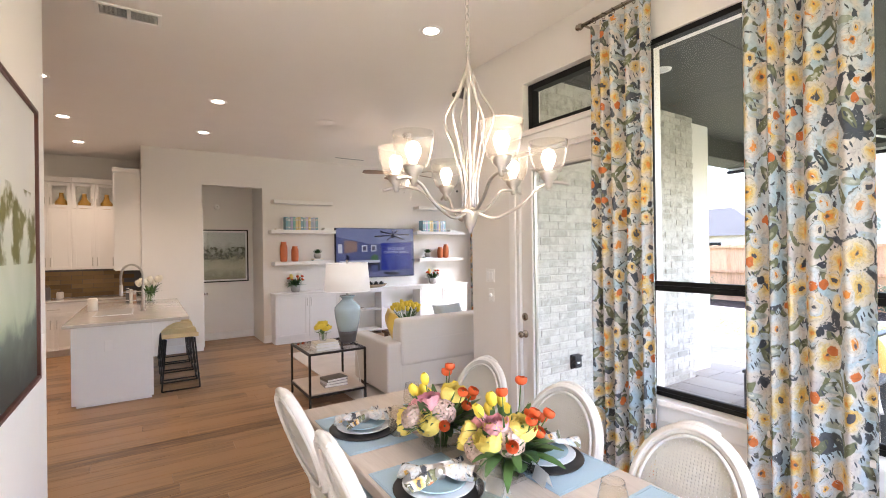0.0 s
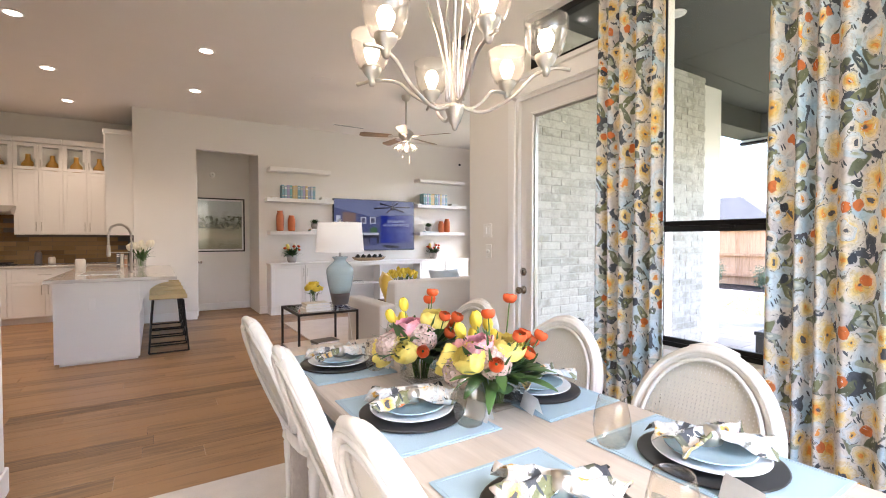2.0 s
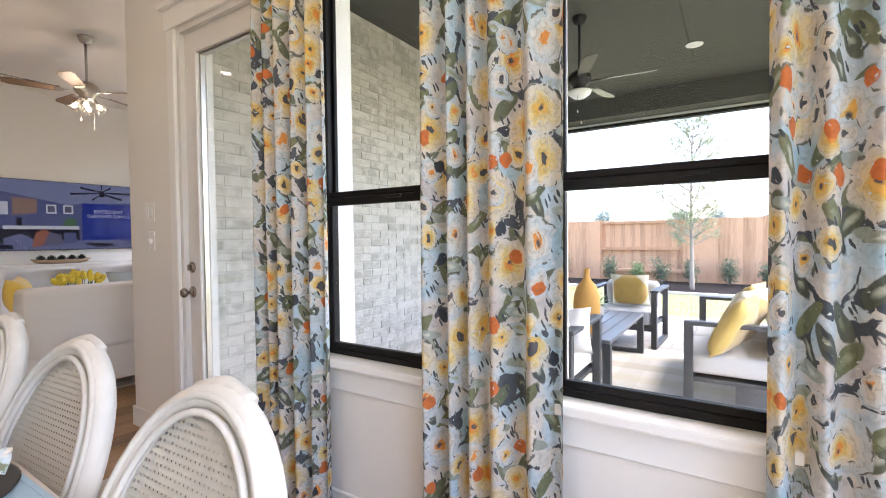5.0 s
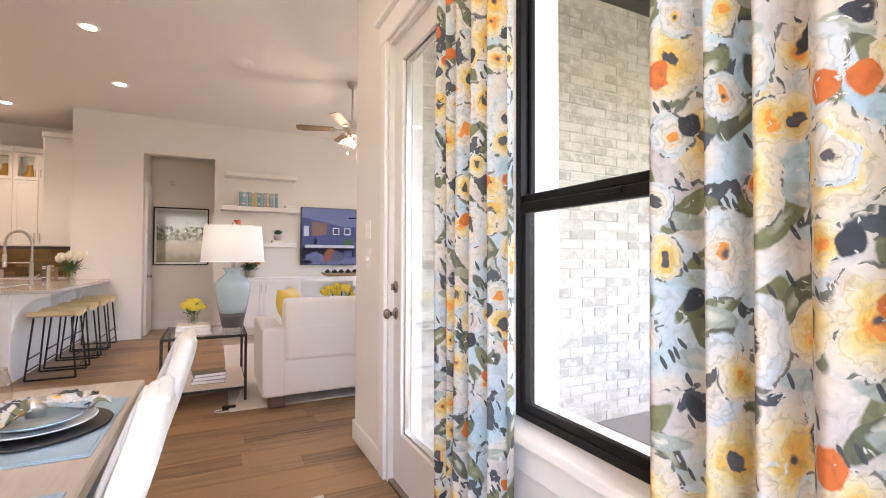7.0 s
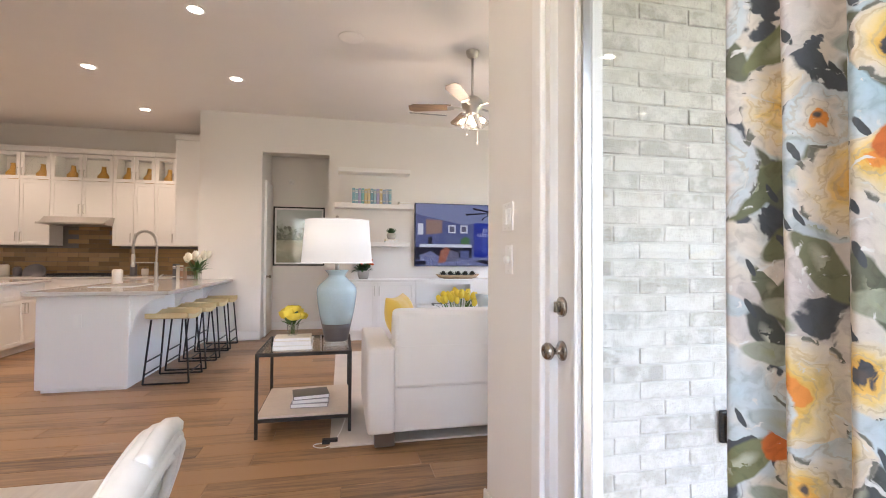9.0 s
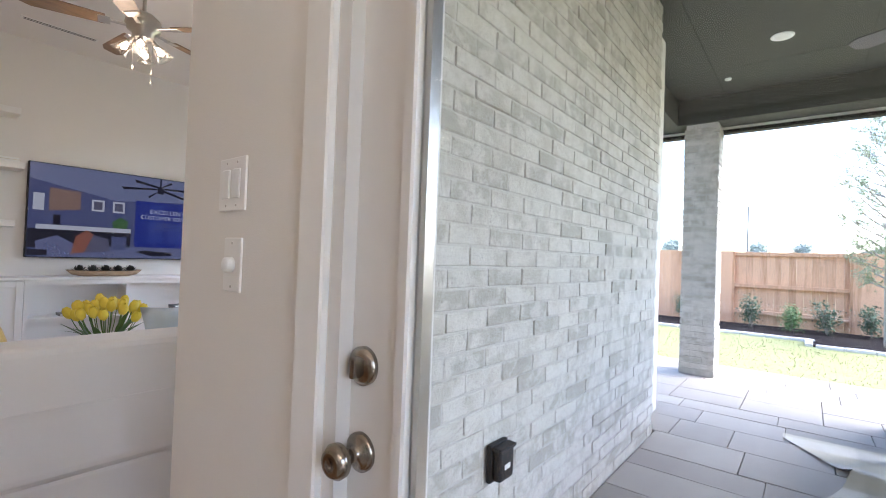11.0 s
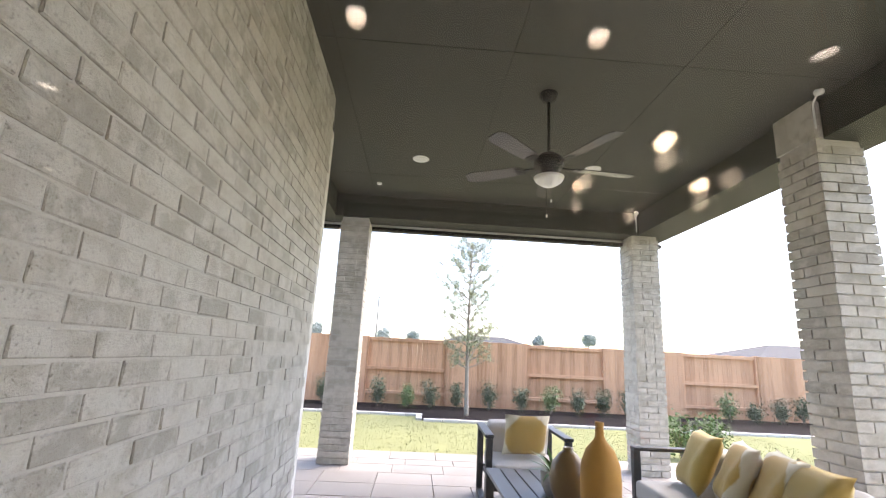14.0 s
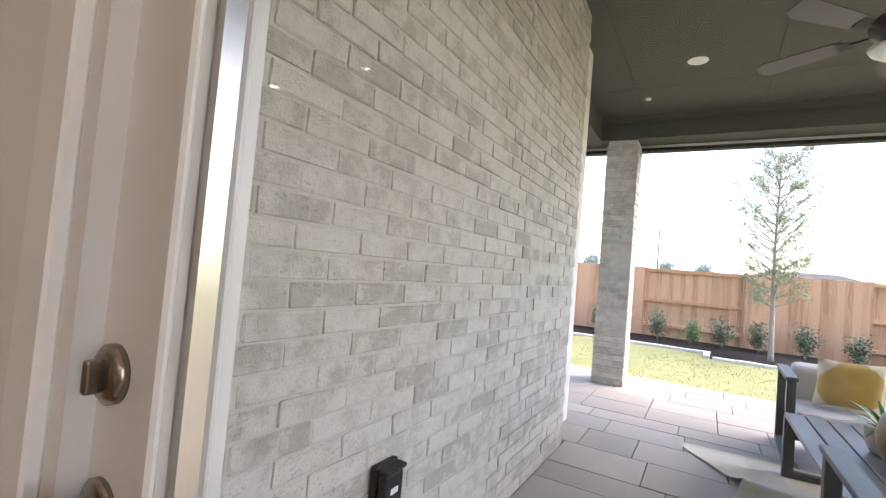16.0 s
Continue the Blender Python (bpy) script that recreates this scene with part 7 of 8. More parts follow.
def bar_stool(m):
    s = thing("bar_stool", m, "bar stool with straw yellow seat and black legs", "bar stool", "stools at the breakfast bar")
    bm = bmesh.new()
    n = 8
    g = {}
    for i in range(n + 1):
        for j in range(n + 1):
            u, v = 2 * i / n - 1, 2 * j / n - 1
            g[i, j] = bm.verts.new((u * 0.19, v * 0.22, 0.655 + 0.03 * abs(v) ** 2))
    for i in range(n):
        for j in range(n):
            bm.faces.new((g[i, j], g[i + 1, j], g[i + 1, j + 1], g[i, j + 1]))
    r = bmesh.ops.extrude_face_region(bm, geom=bm.faces[:])
    for v in r["geom"]:
        if isinstance(v, bmesh.types.BMVert):
            v.co.z -= 0.045
    part("seat", bm, SEATY, s, "curved straw yellow seat")
    for sx in (-1, 1):
        for sy in (-1, 1):
            part("leg", tube([(sx * 0.15, sy * 0.17, 0.62), (sx * 0.2, sy * 0.21, 0.01)], 0.010, 6), DARKM, s)
    for sy in (-1, 1):
        part("runner", tube([(-0.2, sy * 0.21, 0.012), (0.2, sy * 0.21, 0.012)], 0.010, 6), DARKM, s)
    for sx in (-1, 1):
        part("footrest", tube([(sx * 0.18, -0.195, 0.22), (sx * 0.18, 0.195, 0.22)], 0.008, 6), DARKM, s)
        part("stretcher", tube([(sx * 0.19, -0.205, 0.10), (sx * 0.19, 0.205, 0.10)], 0.008, 6), DARKM, s)
    return s


stl = bar_stool(pose(-2.32, 2.98, 0))
for y in (3.55, 4.12, 4.66):
    copy_thing(stl, pose(-2.32, y, 0))


# ================= patio =================
FRAMEG = mat("charcoal_aluminium", (0.055, 0.058, 0.062), 0.5, 0.3, var=0.06)
SLATG = mat("grey_slat_top", (0.15, 0.155, 0.165), 0.45, 0.2, var=0.08)
OUTC = mat("light_grey_outdoor_fabric", (0.52, 0.51, 0.5), 0.9, var=0.04, grain=0.06, gscale=400, bump=0.3, bscale=500)
MUST = mat("faded_mustard_fabric", (0.47, 0.33, 0.09), 0.9, var=0.2, scale=7, grain=0.08, gscale=250, bump=0.4, bscale=350, sheen=0.3)


def disc_mat(name):
    """Cream cloth with a large woven mustard disc that has a soft, uneven rim."""
    m = mat(name, (0.45, 0.29, 0.07), 0.9, var=0.2, scale=9, grain=0.1, gscale=250, bump=0.5, bscale=330, sheen=0.3)
    n, l, b = nodes_of(m)
    src = b.inputs["Base Color"].links[0].from_socket
    tc, flat, ln, wob, add = n.new("ShaderNodeTexCoord"), n.new("ShaderNodeVectorMath"), n.new("ShaderNodeVectorMath"), n.new("ShaderNodeTexNoise"), n.new("ShaderNodeMath")
    flat.operation, ln.operation, add.operation = "MULTIPLY", "LENGTH", "MULTIPLY_ADD"
    flat.inputs[1].default_value = (1, 1, 0)
    wob.inputs["Scale"].default_value = 30
    l.new(tc.outputs["Object"], flat.inputs[0])
    l.new(tc.outputs["Object"], wob.inputs["Vector"])
    l.new(flat.outputs[0], ln.inputs[0])
    l.new(wob.outputs["Fac"], add.inputs[0])
    add.inputs[1].default_value = 0.03
    l.new(ln.outputs["Value"], add.inputs[2])
    r = ramp(n, [(0.215, (0, 0, 0)), (0.23, (1, 1, 1))])
    l.new(add.outputs[0], r.inputs[0])
    l.new(mixcol(n, l, r.outputs[0], src, (0.62, 0.57, 0.43)), b.inputs["Base Color"])
    return m


DISC = disc_mat("mustard_disc_fabric")
WHITEM = mat("white_plastic", (0.8, 0.8, 0.78), 0.4, var=0.02)

# white screen track at the foot of the outer beams
bm = bmesh.new()
bx(bm, 6.15, 6.2, -4.6, 0.5, 2.985, 3.03)
setting("trim", bm, WHITEM, "white screen track below the patio beam", "trim")
setting("trim", box(6.1, 6.21, -4.6, 0.5, 2.94, 2.984), BLACKF, "dark screen housing below the patio beam", "trim")


def lounge(name, m, w, label, group, seats, cat):
    """Outdoor seat that faces local +y, frame of flat bars with loop arms."""
    o = thing(name, m, label, cat, group)
    d, ah, b = 0.78, 0.64, 0.06
    for s in (-1, 1):
        bm = bmesh.new()
        xo = s * (w / 2 - b / 2)
        bx(bm, xo - b / 2, xo + b / 2, d / 2 - b, d / 2, 0, ah, 0.004, 1)
        bx(bm, xo - b / 2, xo + b / 2, -d / 2, -d / 2 + b, 0, ah, 0.004, 1)
        bx(bm, xo - b / 2 - 0.012, xo + b / 2 + 0.012, -d / 2, d / 2, ah + 0.0005, ah + 0.03, 0.004, 1)
        bx(bm, xo - b / 2, xo + b / 2, -d / 2 + b, d / 2 - b, 0.0, 0.045, 0.003, 1)
        part("arm_frame", bm, FRAMEG, o)
    bm = bmesh.new()
    bx(bm, -w / 2 + b, w / 2 - b, d / 2 - 0.05, d / 2 - 0.01, 0.2, 0.27, 0.003, 1)
    bx(bm, -w / 2 + b, w / 2 - b, -d / 2 + 0.01, -d / 2 + 0.05, 0.2, 0.27, 0.003, 1)
    bx(bm, -w / 2 + b, w / 2 - b, -d / 2 + 0.05, d / 2 - 0.05, 0.22, 0.25)
    part("seat_frame", bm, FRAMEG, o)
    bm = bmesh.new()
    bx(bm, -w / 2 + b, w / 2 - b, -d / 2 + 0.01, -d / 2 + 0.04, 0.55, 0.60, 0.003, 1)
    for i in range(int(w / 0.14)):
        x = -w / 2 + b + (i + 0.5) * (w - 2 * b) / int(w / 0.14)
        bx(bm, x - 0.015, x + 0.015, -d / 2 + 0.015, -d / 2 + 0.035, 0.27, 0.55)
    part("back_frame", bm, FRAMEG, o)
    sw = (w - 2 * b) / seats
    for i in range(seats):
        x0 = -w / 2 + b + i * sw
        part("seat_cushion", box(x0 + 0.008, x0 + sw - 0.008, -d / 2 + 0.05, d / 2 + 0.01, 0.272, 0.42, 0.045, 4), OUTC, o, smooth=True)
        part("back_cushion", box(x0 + 0.015, x0 + sw - 0.015, -0.085, 0.085, -0.17, 0.17, 0.07, 5, pose(0, -d / 2 + 0.15, 0.555, -18, 0, 0)), OUTC, o, smooth=True)
    return o


lounge("lounge_chair", pose(1.94, -2.08, PZ, 0, 0, -90), 0.74, "charcoal metal patio armchair with grey cushions", "patio armchairs", 1, "armchair")
lounge("lounge_chair", pose(4.58, -2.22, PZ, 0, 0, 88), 0.78, "charcoal metal patio armchair with grey cushions", "patio armchairs", 1, "armchair")
lounge("outdoor_sofa", pose(3.16, -3.42, PZ), 1.62, "charcoal metal patio sofa with grey cushions", "", 2, "sofa")
throw_pillow(pose(4.52, -2.25, 0.56, 70, 0, 92), 0.44, 0.42, DISC, "cream pillow with a mustard disc on a patio armchair", "patio pillows")
for x, y, a in ((3.62, -3.42, -14), (3.16, -3.40, -24), (2.80, -3.40, -20), (2.50, -3.34, -12)):
    disc = x in (3.16, 2.80)
    throw_pillow(pose(x, y, 0.57, 64, 0, a + 180), 0.50, 0.47, DISC if disc else MUST, "cream pillow with a mustard disc on the patio sofa" if disc else "faded mustard square pillow on the patio sofa", "patio pillows")
throw_pillow(pose(1.80, -2.26, 0.545, 62, -5, -80), 0.5, 0.34, OUTC, "slouched light grey pillow on a patio armchair", "patio pillows")

pt = thing("patio_table", pose(3.18, -2.14, PZ), "low slatted grey metal patio coffee table", "coffee table")
TH = 0.45
for i in range(6):
    y = -0.36 + i * 0.122
    part("slat", box(-0.78, 0.78, y, y + 0.11, TH - 0.03, TH, 0.003, 1), SLATG, pt)
for s in (-1, 1):
    bm = bmesh.new()
    for y in (-0.36, 0.30):
        bx(bm, s * 0.78, s * 0.715, y, y + 0.065, 0, TH - 0.031, 0.003, 1)
    bx(bm, s * 0.78, s * 0.715, -0.295, 0.30, 0, 0.05, 0.003, 1)
    bx(bm, s * 0.78, s * 0.715, -0.295, 0.30, TH - 0.08, TH - 0.031, 0.003, 1)
    part("leg_frame", bm, FRAMEG, pt)
TTZ = PZ + TH + 0.0005
OCHRE = mat("ochre_matt_ceramic", (0.50, 0.26, 0.06), 0.75, var=0.15, scale=5, grain=0.08, gscale=60, bump=0.2, bscale=40)
UMBER = mat("mottled_brown_glaze", (0.22, 0.14, 0.06), 0.35, var=0.35, scale=9, grain=0.2, gscale=40)
o = part("bottle_vase", lathe([(0.098, 0), (0.104, 0.015), (0.112, 0.12), (0.115, 0.24), (0.109, 0.33), (0.080, 0.41), (0.04, 0.455), (0.026, 0.48), (0.023, 0.53), (0.027, 0.56), (0.018, 0.56), (0.015, 0.50), (0, 0.49)], 36), OCHRE, smooth=True, m=pose(2.66, -2.24, TTZ))
tagged(o, "tall ochre bottle vase on the patio table", "vase")
o = part("round_vase", lathe([(0.06, 0), (0.075, 0.02), (0.115, 0.12), (0.12, 0.19), (0.10, 0.27), (0.055, 0.325), (0.03, 0.34), (0.034, 0.36), (0.02, 0.36), (0.02, 0.33), (0, 0.33)], 36), UMBER, smooth=True, m=pose(2.96, -2.15, TTZ))
tagged(o, "round mottled brown vase on the patio table", "vase")
al = thing("potted_aloe", pose(3.27, -2.15, TTZ), "spiky aloe in a grey pot on the table", "plant")
part("pot", shell([(0.06, 0), (0.09, 0.06), (0.095, 0.15)], 0.007, 24), POT, al, "", True)
bm = bmesh.new()
for i in range(26):
    leaf_blade(bm, pose(0, 0, 0.13, 0, 0, 137.5 * i) @ pose(0.02, 0, 0, 0, 15 + 2.2 * i, 0), 0.012, 0.2, 0.5, 5)
part("leaves", bm, LEAFG, al, "", True)

PLAID = mat("plaid_outdoor_rug", (0.66, 0.61, 0.53), 0.95, var=0.1, scale=6, grain=0.1, gscale=150, bump=0.5, bscale=250)
n_, l_, b_ = nodes_of(PLAID)
src = b_.inputs["Base Color"].links[0].from_socket
tc_ = n_.new("ShaderNodeTexCoord")
sp_ = n_.new("ShaderNodeSeparateXYZ")
l_.new(tc_.outputs["Object"], sp_.inputs[0])
col_ = src
for ax, per, tone in (("X", 0.42, (0.2, 0.2, 0.2)), ("Y", 0.42, (0.2, 0.2, 0.2)), ("X", 0.21, (0.5, 0.38, 0.1))):
    mu_ = n_.new("ShaderNodeMath")
    mu_.operation = "PINGPONG"
    mu_.inputs[1].default_value = per
    l_.new(sp_.outputs[ax], mu_.inputs[0])
    rr = ramp(n_, [(0.10, (1, 1, 1)), (0.12, (0, 0, 0))])
    l_.new(mu_.outputs[0], rr.inputs[0])
    hf = n_.new("ShaderNodeMath")
    hf.operation = "MULTIPLY"
    l_.new(rr.outputs[0], hf.inputs[0])
    hf.inputs[1].default_value = 0.2
    col_ = mixcol(n_, l_, hf.outputs[0], col_, tone)
l_.new(col_, b_.inputs["Base Color"])
bm = bmesh.new()
g = {}
nx, ny = 58, 26


def rug_edge(x):
    """Where the rumpled edge lies: a corner flung out, then a fold drawn in."""
    if x > 3.45:
        return -1.52 + 0.38 * min(1, (x - 3.45) / 0.6)
    return -1.52 + 0.30 * min(1, (3.45 - x) / 1.0)


for i in range(nx + 1):
    x = 1.25 + 2.9 * i / nx
    ye = rug_edge(x)
    for j in range(ny + 1):
        y = -3.35 + (ye + 3.35) * j / ny
        near = max(0, 1 - (ye - y) / 0.55)
        fold = math.exp(-((x - 3.42) / 0.10) ** 2) * 0.07 + math.exp(-((x - 2.85) / 0.12) ** 2) * 0.035
        g[i, j] = bm.verts.new((x, y, PZ + 0.010 + near * fold + 0.004 * near * math.sin(9 * x)))
for i in range(nx):
    for j in range(ny):
        bm.faces.new((g[i, j], g[i + 1, j], g[i + 1, j + 1], g[i, j + 1]))
rug = tagged(part("outdoor_rug", bm, PLAID, smooth=True), "rumpled cream plaid rug with a folded edge", "rug")

BLADEG = mat("dark_fan_blade", (0.045, 0.042, 0.04), 0.35, var=0.1, coat=0.3)
ceiling_fan(pose(3.07, -2.06, PC), 0.54, 5, 0.68, DARKM, BLADEG, 60, "black outdoor ceiling fan with opal light bowl", "bowl")
for x, y in ((4.48, -1.06), (4.42, -2.94), (1.49, -1.06), (1.49, -2.94)):
    d = thing("soffit_light", pose(x, y, PC), "unlit round white soffit downlight", "downlight", "patio soffit lights")
    part("trim_ring", lathe([(0.06, -0.004), (0.085, -0.008), (0.09, -0.001)], 24), WHITEM, d, smooth=True)
    part("lens", lathe([(0.0, -0.007), (0.06, -0.006), (0.06, -0.002)], 24), mat("frosted_lens", (0.7, 0.7, 0.68), 0.4), d)
o = part("smoke_sensor", lathe([(0.0, -0.02), (0.03, -0.018), (0.034, 0.0)], 18), WHITEM, smooth=True, m=pose(5.3, -0.55, PC))
tagged(o, "small round white sensor on the soffit", "sensor")
for x, y in ((5.74, -4.06), (2.8, -4.0)):
    o = thing("soffit_speaker", pose(x, y, 3.2), "small bracket mounted patio fixture with cable", "fixture", "patio corner fixtures")
    part("bracket", tube(curve3([(0, 0, -0.14), (0.0, 0.0, 0.0), (-0.02, 0.01, 0.06), (-0.10, 0.04, 0.10)], 5), 0.007, 8), WHITEM, o, smooth=True)
    part("head", lathe([(0.0, -0.03), (0.022, -0.025), (0.026, 0.02), (0.012, 0.04)], 14, pose(-0.11, 0.045, 0.09, 0, 70, 0)), WHITEM, o, smooth=True)
ob = thing("outdoor_outlet", pose(1.045, BY - 0.004, 0.478), "dark weatherproof outlet box on the brick wall", "outlet")
part("box", box(-0.062, 0.062, -0.022, 0.0, -0.072, 0.072, 0.006, 2), DARKM, ob)
part("cover", box(-0.05, 0.05, -0.058, -0.023, -0.062, 0.05, 0.010, 2), DARKM, ob)
part("hood", box(-0.058, 0.058, -0.064, -0.0225, 0.0515, 0.066, 0.005, 2), DARKM, ob)
part("latch", box(-0.052, -0.046, -0.05, -0.03, -0.03, 0.02, 0.002, 1, pose(0, 0, 0)), DARKM, ob)
part("label_plate", box(-0.02, 0.02, -0.0595, -0.0582, -0.02, 0.0), WHITEM, ob)
# sling chair beyond the brick wall
sc = thing("patio_chair", pose(5.25, 0.95, PZ, 0, 0, 205), "dark metal sling patio chair", "chair")
for s in (-1, 1):
    part("side_frame", tube(curve3([(-0.28, s * 0.26, 0.0), (-0.24, s * 0.26, 0.3), (-0.2, s * 0.26, 0.45), (-0.33, s * 0.26, 0.98)], 6), 0.014, 8), DARKM, sc, smooth=True)
    part("front_leg", tube(curve3([(0.27, s * 0.26, 0.0), (0.25, s * 0.26, 0.4), (0.2, s * 0.26, 0.6), (-0.2, s * 0.26, 0.62)], 6), 0.014, 8), DARKM, sc, smooth=True)
part("sling_seat", box(-0.22, 0.25, -0.25, 0.25, 0.42, 0.435, 0.004, 1), SLATG, sc)
part("sling_back", box(-0.006, 0.006, -0.25, 0.25, 0.0, 0.54, 0.003, 1, pose(-0.2, 0, 0.44, 0, -14, 0)), SLATG, sc)

# ================= garden =================
GZ = PZ - 0.06
BEDX = 12.98
bm = bmesh.new()
bx(bm, 11.0, BEDX, -1.3, 9.0, GZ - 0.05, GZ + 0.03)
bx(bm, 10.25, BEDX, -16.0, -1.3, GZ - 0.05, GZ + 0.03)
tagged(part("mulch_bed", bm, MULCH), "dark mulch planting bed along the fence", "flower bed", kind="stuff")
KERB = mat("pale_edging_stone", (0.52, 0.51, 0.49), 0.85, var=0.12, scale=8, bump=0.3, bscale=60)
edge = thing("bed_edging", pose(0, 0, GZ), "pale stone edging round the mulch bed", "edging", kind="structure")
y = 9.0
while y > -15.6:
    x = 10.93 if y > -1.2 else 10.18
    part("edging_stone", box(x - 0.06, x + 0.06, y - 0.39, y, -0.05, 0.055 + random.uniform(-0.006, 0.006), 0.01, 1), KERB, edge)
    y -= 0.4
for i in range(2):
    part("edging_stone", box(10.24 + 0.36 * i, 10.58 + 0.36 * i, -1.36, -1.24, -0.05, 0.056, 0.01, 1), KERB, edge)

CEDAR = wood_mat("new_cedar", (0.36, 0.175, 0.085), (0.66, 0.37, 0.22), 0.75, (6, 6, 0.6), 2.5, 0.5, 0.15)
fence = thing("fence", pose(13.0, 0, GZ), "new cedar privacy fence with alternating picket panels", "fence")
FT = 1.80
pk = [finish("picket", box(-0.009, 0.009, -0.0695, 0.0695, 0.0, FT - 0.02 + 0.012 * k, 0.002, 1), CEDAR) for k in range(3)]
pw = [finish("picket", box(-0.009, 0.009, -0.0702, 0.0702, 0.0, FT + 0.006 * k, 0.001, 1), CEDAR) for k in range(3)]
sec = 2.26
k0 = 3
for k in range(-k0, 8):
    ya = 0.22 - sec * k
    rails = k % 2 == 0
    for i in range(16):
        yy = ya - (i + 0.5) * sec / 16
        o = new("picket", (pk if rails else pw)[(i * 7 + k) % 3])
        o.parent = fence
        o.location = (0.06 if rails else -0.06, yy, 0)
    for z in (0.28, 0.92):
        if rails:
            part("rail", box(-0.045, 0.045 - 0.005, ya - sec + 0.05, ya - 0.05, z, z + 0.085, 0.003, 1), CEDAR, fence)
    part("cap_rail", box(-0.02, 0.045, ya - sec + 0.05, ya - 0.05, FT - 0.10, FT - 0.012, 0.003, 1) if rails else box(-0.049, 0.045, ya - sec + 0.05, ya - 0.05, 0.9, 0.985, 0.003, 1), CEDAR, fence)
    part("post", box(-0.05, 0.05, ya - 0.05, ya + 0.05, 0, FT + 0.02, 0.004, 1), CEDAR, fence)

BARK = mat("grey_bark", (0.30, 0.26, 0.22), 0.9, var=0.25, scale=12, grain=0.15, gscale=60, bump=0.6, bscale=40, stretch=(1, 1, 0.3))
SPRING = mat("spring_leaf", (0.24, 0.27, 0.15), 0.7, var=0.25, scale=6)
SHRUBM = mat("shrub_leaf", (0.04, 0.075, 0.035), 0.6, var=0.3, scale=6)
SHRUB2 = mat("bright_shrub_leaf", (0.09, 0.16, 0.045), 0.6, var=0.3, scale=6)


def leaves_mesh(name, pts, size, rng, mt):
    """Many small two-triangle leaves at the given points."""
    vs, fs = [], []
    for p in pts:
        d = Vector((rng.gauss(0, 1), rng.gauss(0, 1), rng.gauss(0, 0.7))).normalized()
        s = d.orthogonal().normalized() * size * rng.uniform(0.3, 0.55)
        t = d * size * rng.uniform(0.7, 1.3)
        k = len(vs)
        vs += [p, p + t * 0.5 + s, p + t, p + t * 0.5 - s]
        fs.append((k, k + 1, k + 2, k + 3))
    me = bpy.data.meshes.new(name)
    me.from_pydata(vs, [], fs)
    me.materials.append(mt)
    return me


def young_tree(x, y, h, seed):
    rng = random.Random(seed)
    o = thing("tree", pose(x, y, GZ), "slender young tree with sparse spring leaves", "tree")
    tr = curve3([(0, 0, 0), (0.03, 0.02, h * 0.3), (-0.02, 0.03, h * 0.65), (0.02, -0.02, h)], 8)
    part("trunk", tube(tr, [0.055 * (1 - 0.85 * i / (len(tr) - 1)) for i in range(len(tr))], 8), BARK, o, smooth=True)
    twigs, pts = bmesh.new(), []
    for i in range(80):
        t = 0.3 + 0.68 * i / 80
        p = tr[min(int(t * (len(tr) - 1)), len(tr) - 1)]
        a = 2.399 * i + rng.uniform(-0.3, 0.3)
        ln = (0.98 * math.sin(math.pi * min(1, (t - 0.2) / 0.85)) ** 0.7 + 0.1) * rng.uniform(0.7, 1.15)
        d = Vector((math.cos(a), math.sin(a), rng.uniform(0.5, 1.1))).normalized()
        e = p + d * ln
        br = curve3([p, p + d * ln * 0.5 + Vector((0, 0, -0.03)), e], 4)
        tube(br, [0.015 * (1 - 0.8 * k / (len(br) - 1)) for k in range(len(br))], 5, twigs)
        for _ in range(7):
            f = rng.uniform(0.3, 1)
            s0 = p + d * ln * f
            dd = (d + Vector((rng.gauss(0, .6), rng.gauss(0, .6), rng.gauss(0, .5)))).normalized()
            s1 = s0 + dd * rng.uniform(0.12, 0.3)
            tube([s0, s1], [0.006, 0.003], 4, twigs)
            pts += [s0.lerp(s1, rng.uniform(0.3, 1.05)) + Vector((rng.gauss(0, .03), rng.gauss(0, .03), rng.gauss(0, .03))) for _ in range(24)]
    part("branches", twigs, BARK, o)
    c = new("crown", leaves_mesh("crown", pts, 0.034, rng, SPRING))
    c.parent = o


young_tree(11.1, -2.42, 4.25, 3)


def shrub(x, y, r, h, seed, mt):
    rng = random.Random(seed)
    o = thing("shrub", pose(x, y, GZ + 0.03), "small leafy evergreen shrub in mulch", "shrub", "shrubs along the fence")
    tw, pts = bmesh.new(), []
    for i in range(16):
        a = rng.uniform(0, 6.28)
        top = Vector((math.cos(a) * r * rng.uniform(0.2, 1), math.sin(a) * r * rng.uniform(0.2, 1), h * rng.uniform(0.55, 1)))
        tube([(0, 0, -0.02), top * 0.5 + Vector((0, 0, 0.05)), top], [0.008, 0.006, 0.003], 4, tw)
        for _ in range(46):
            f = rng.uniform(0.3, 1.05)
            pts.append(top * f + Vector((rng.gauss(0, .075), rng.gauss(0, .075), rng.gauss(0, .07))))
    part("branches", tw, BARK, o)
    c = new("foliage", leaves_mesh("foliage", pts, 0.045, rng, mt))
    c.parent = o


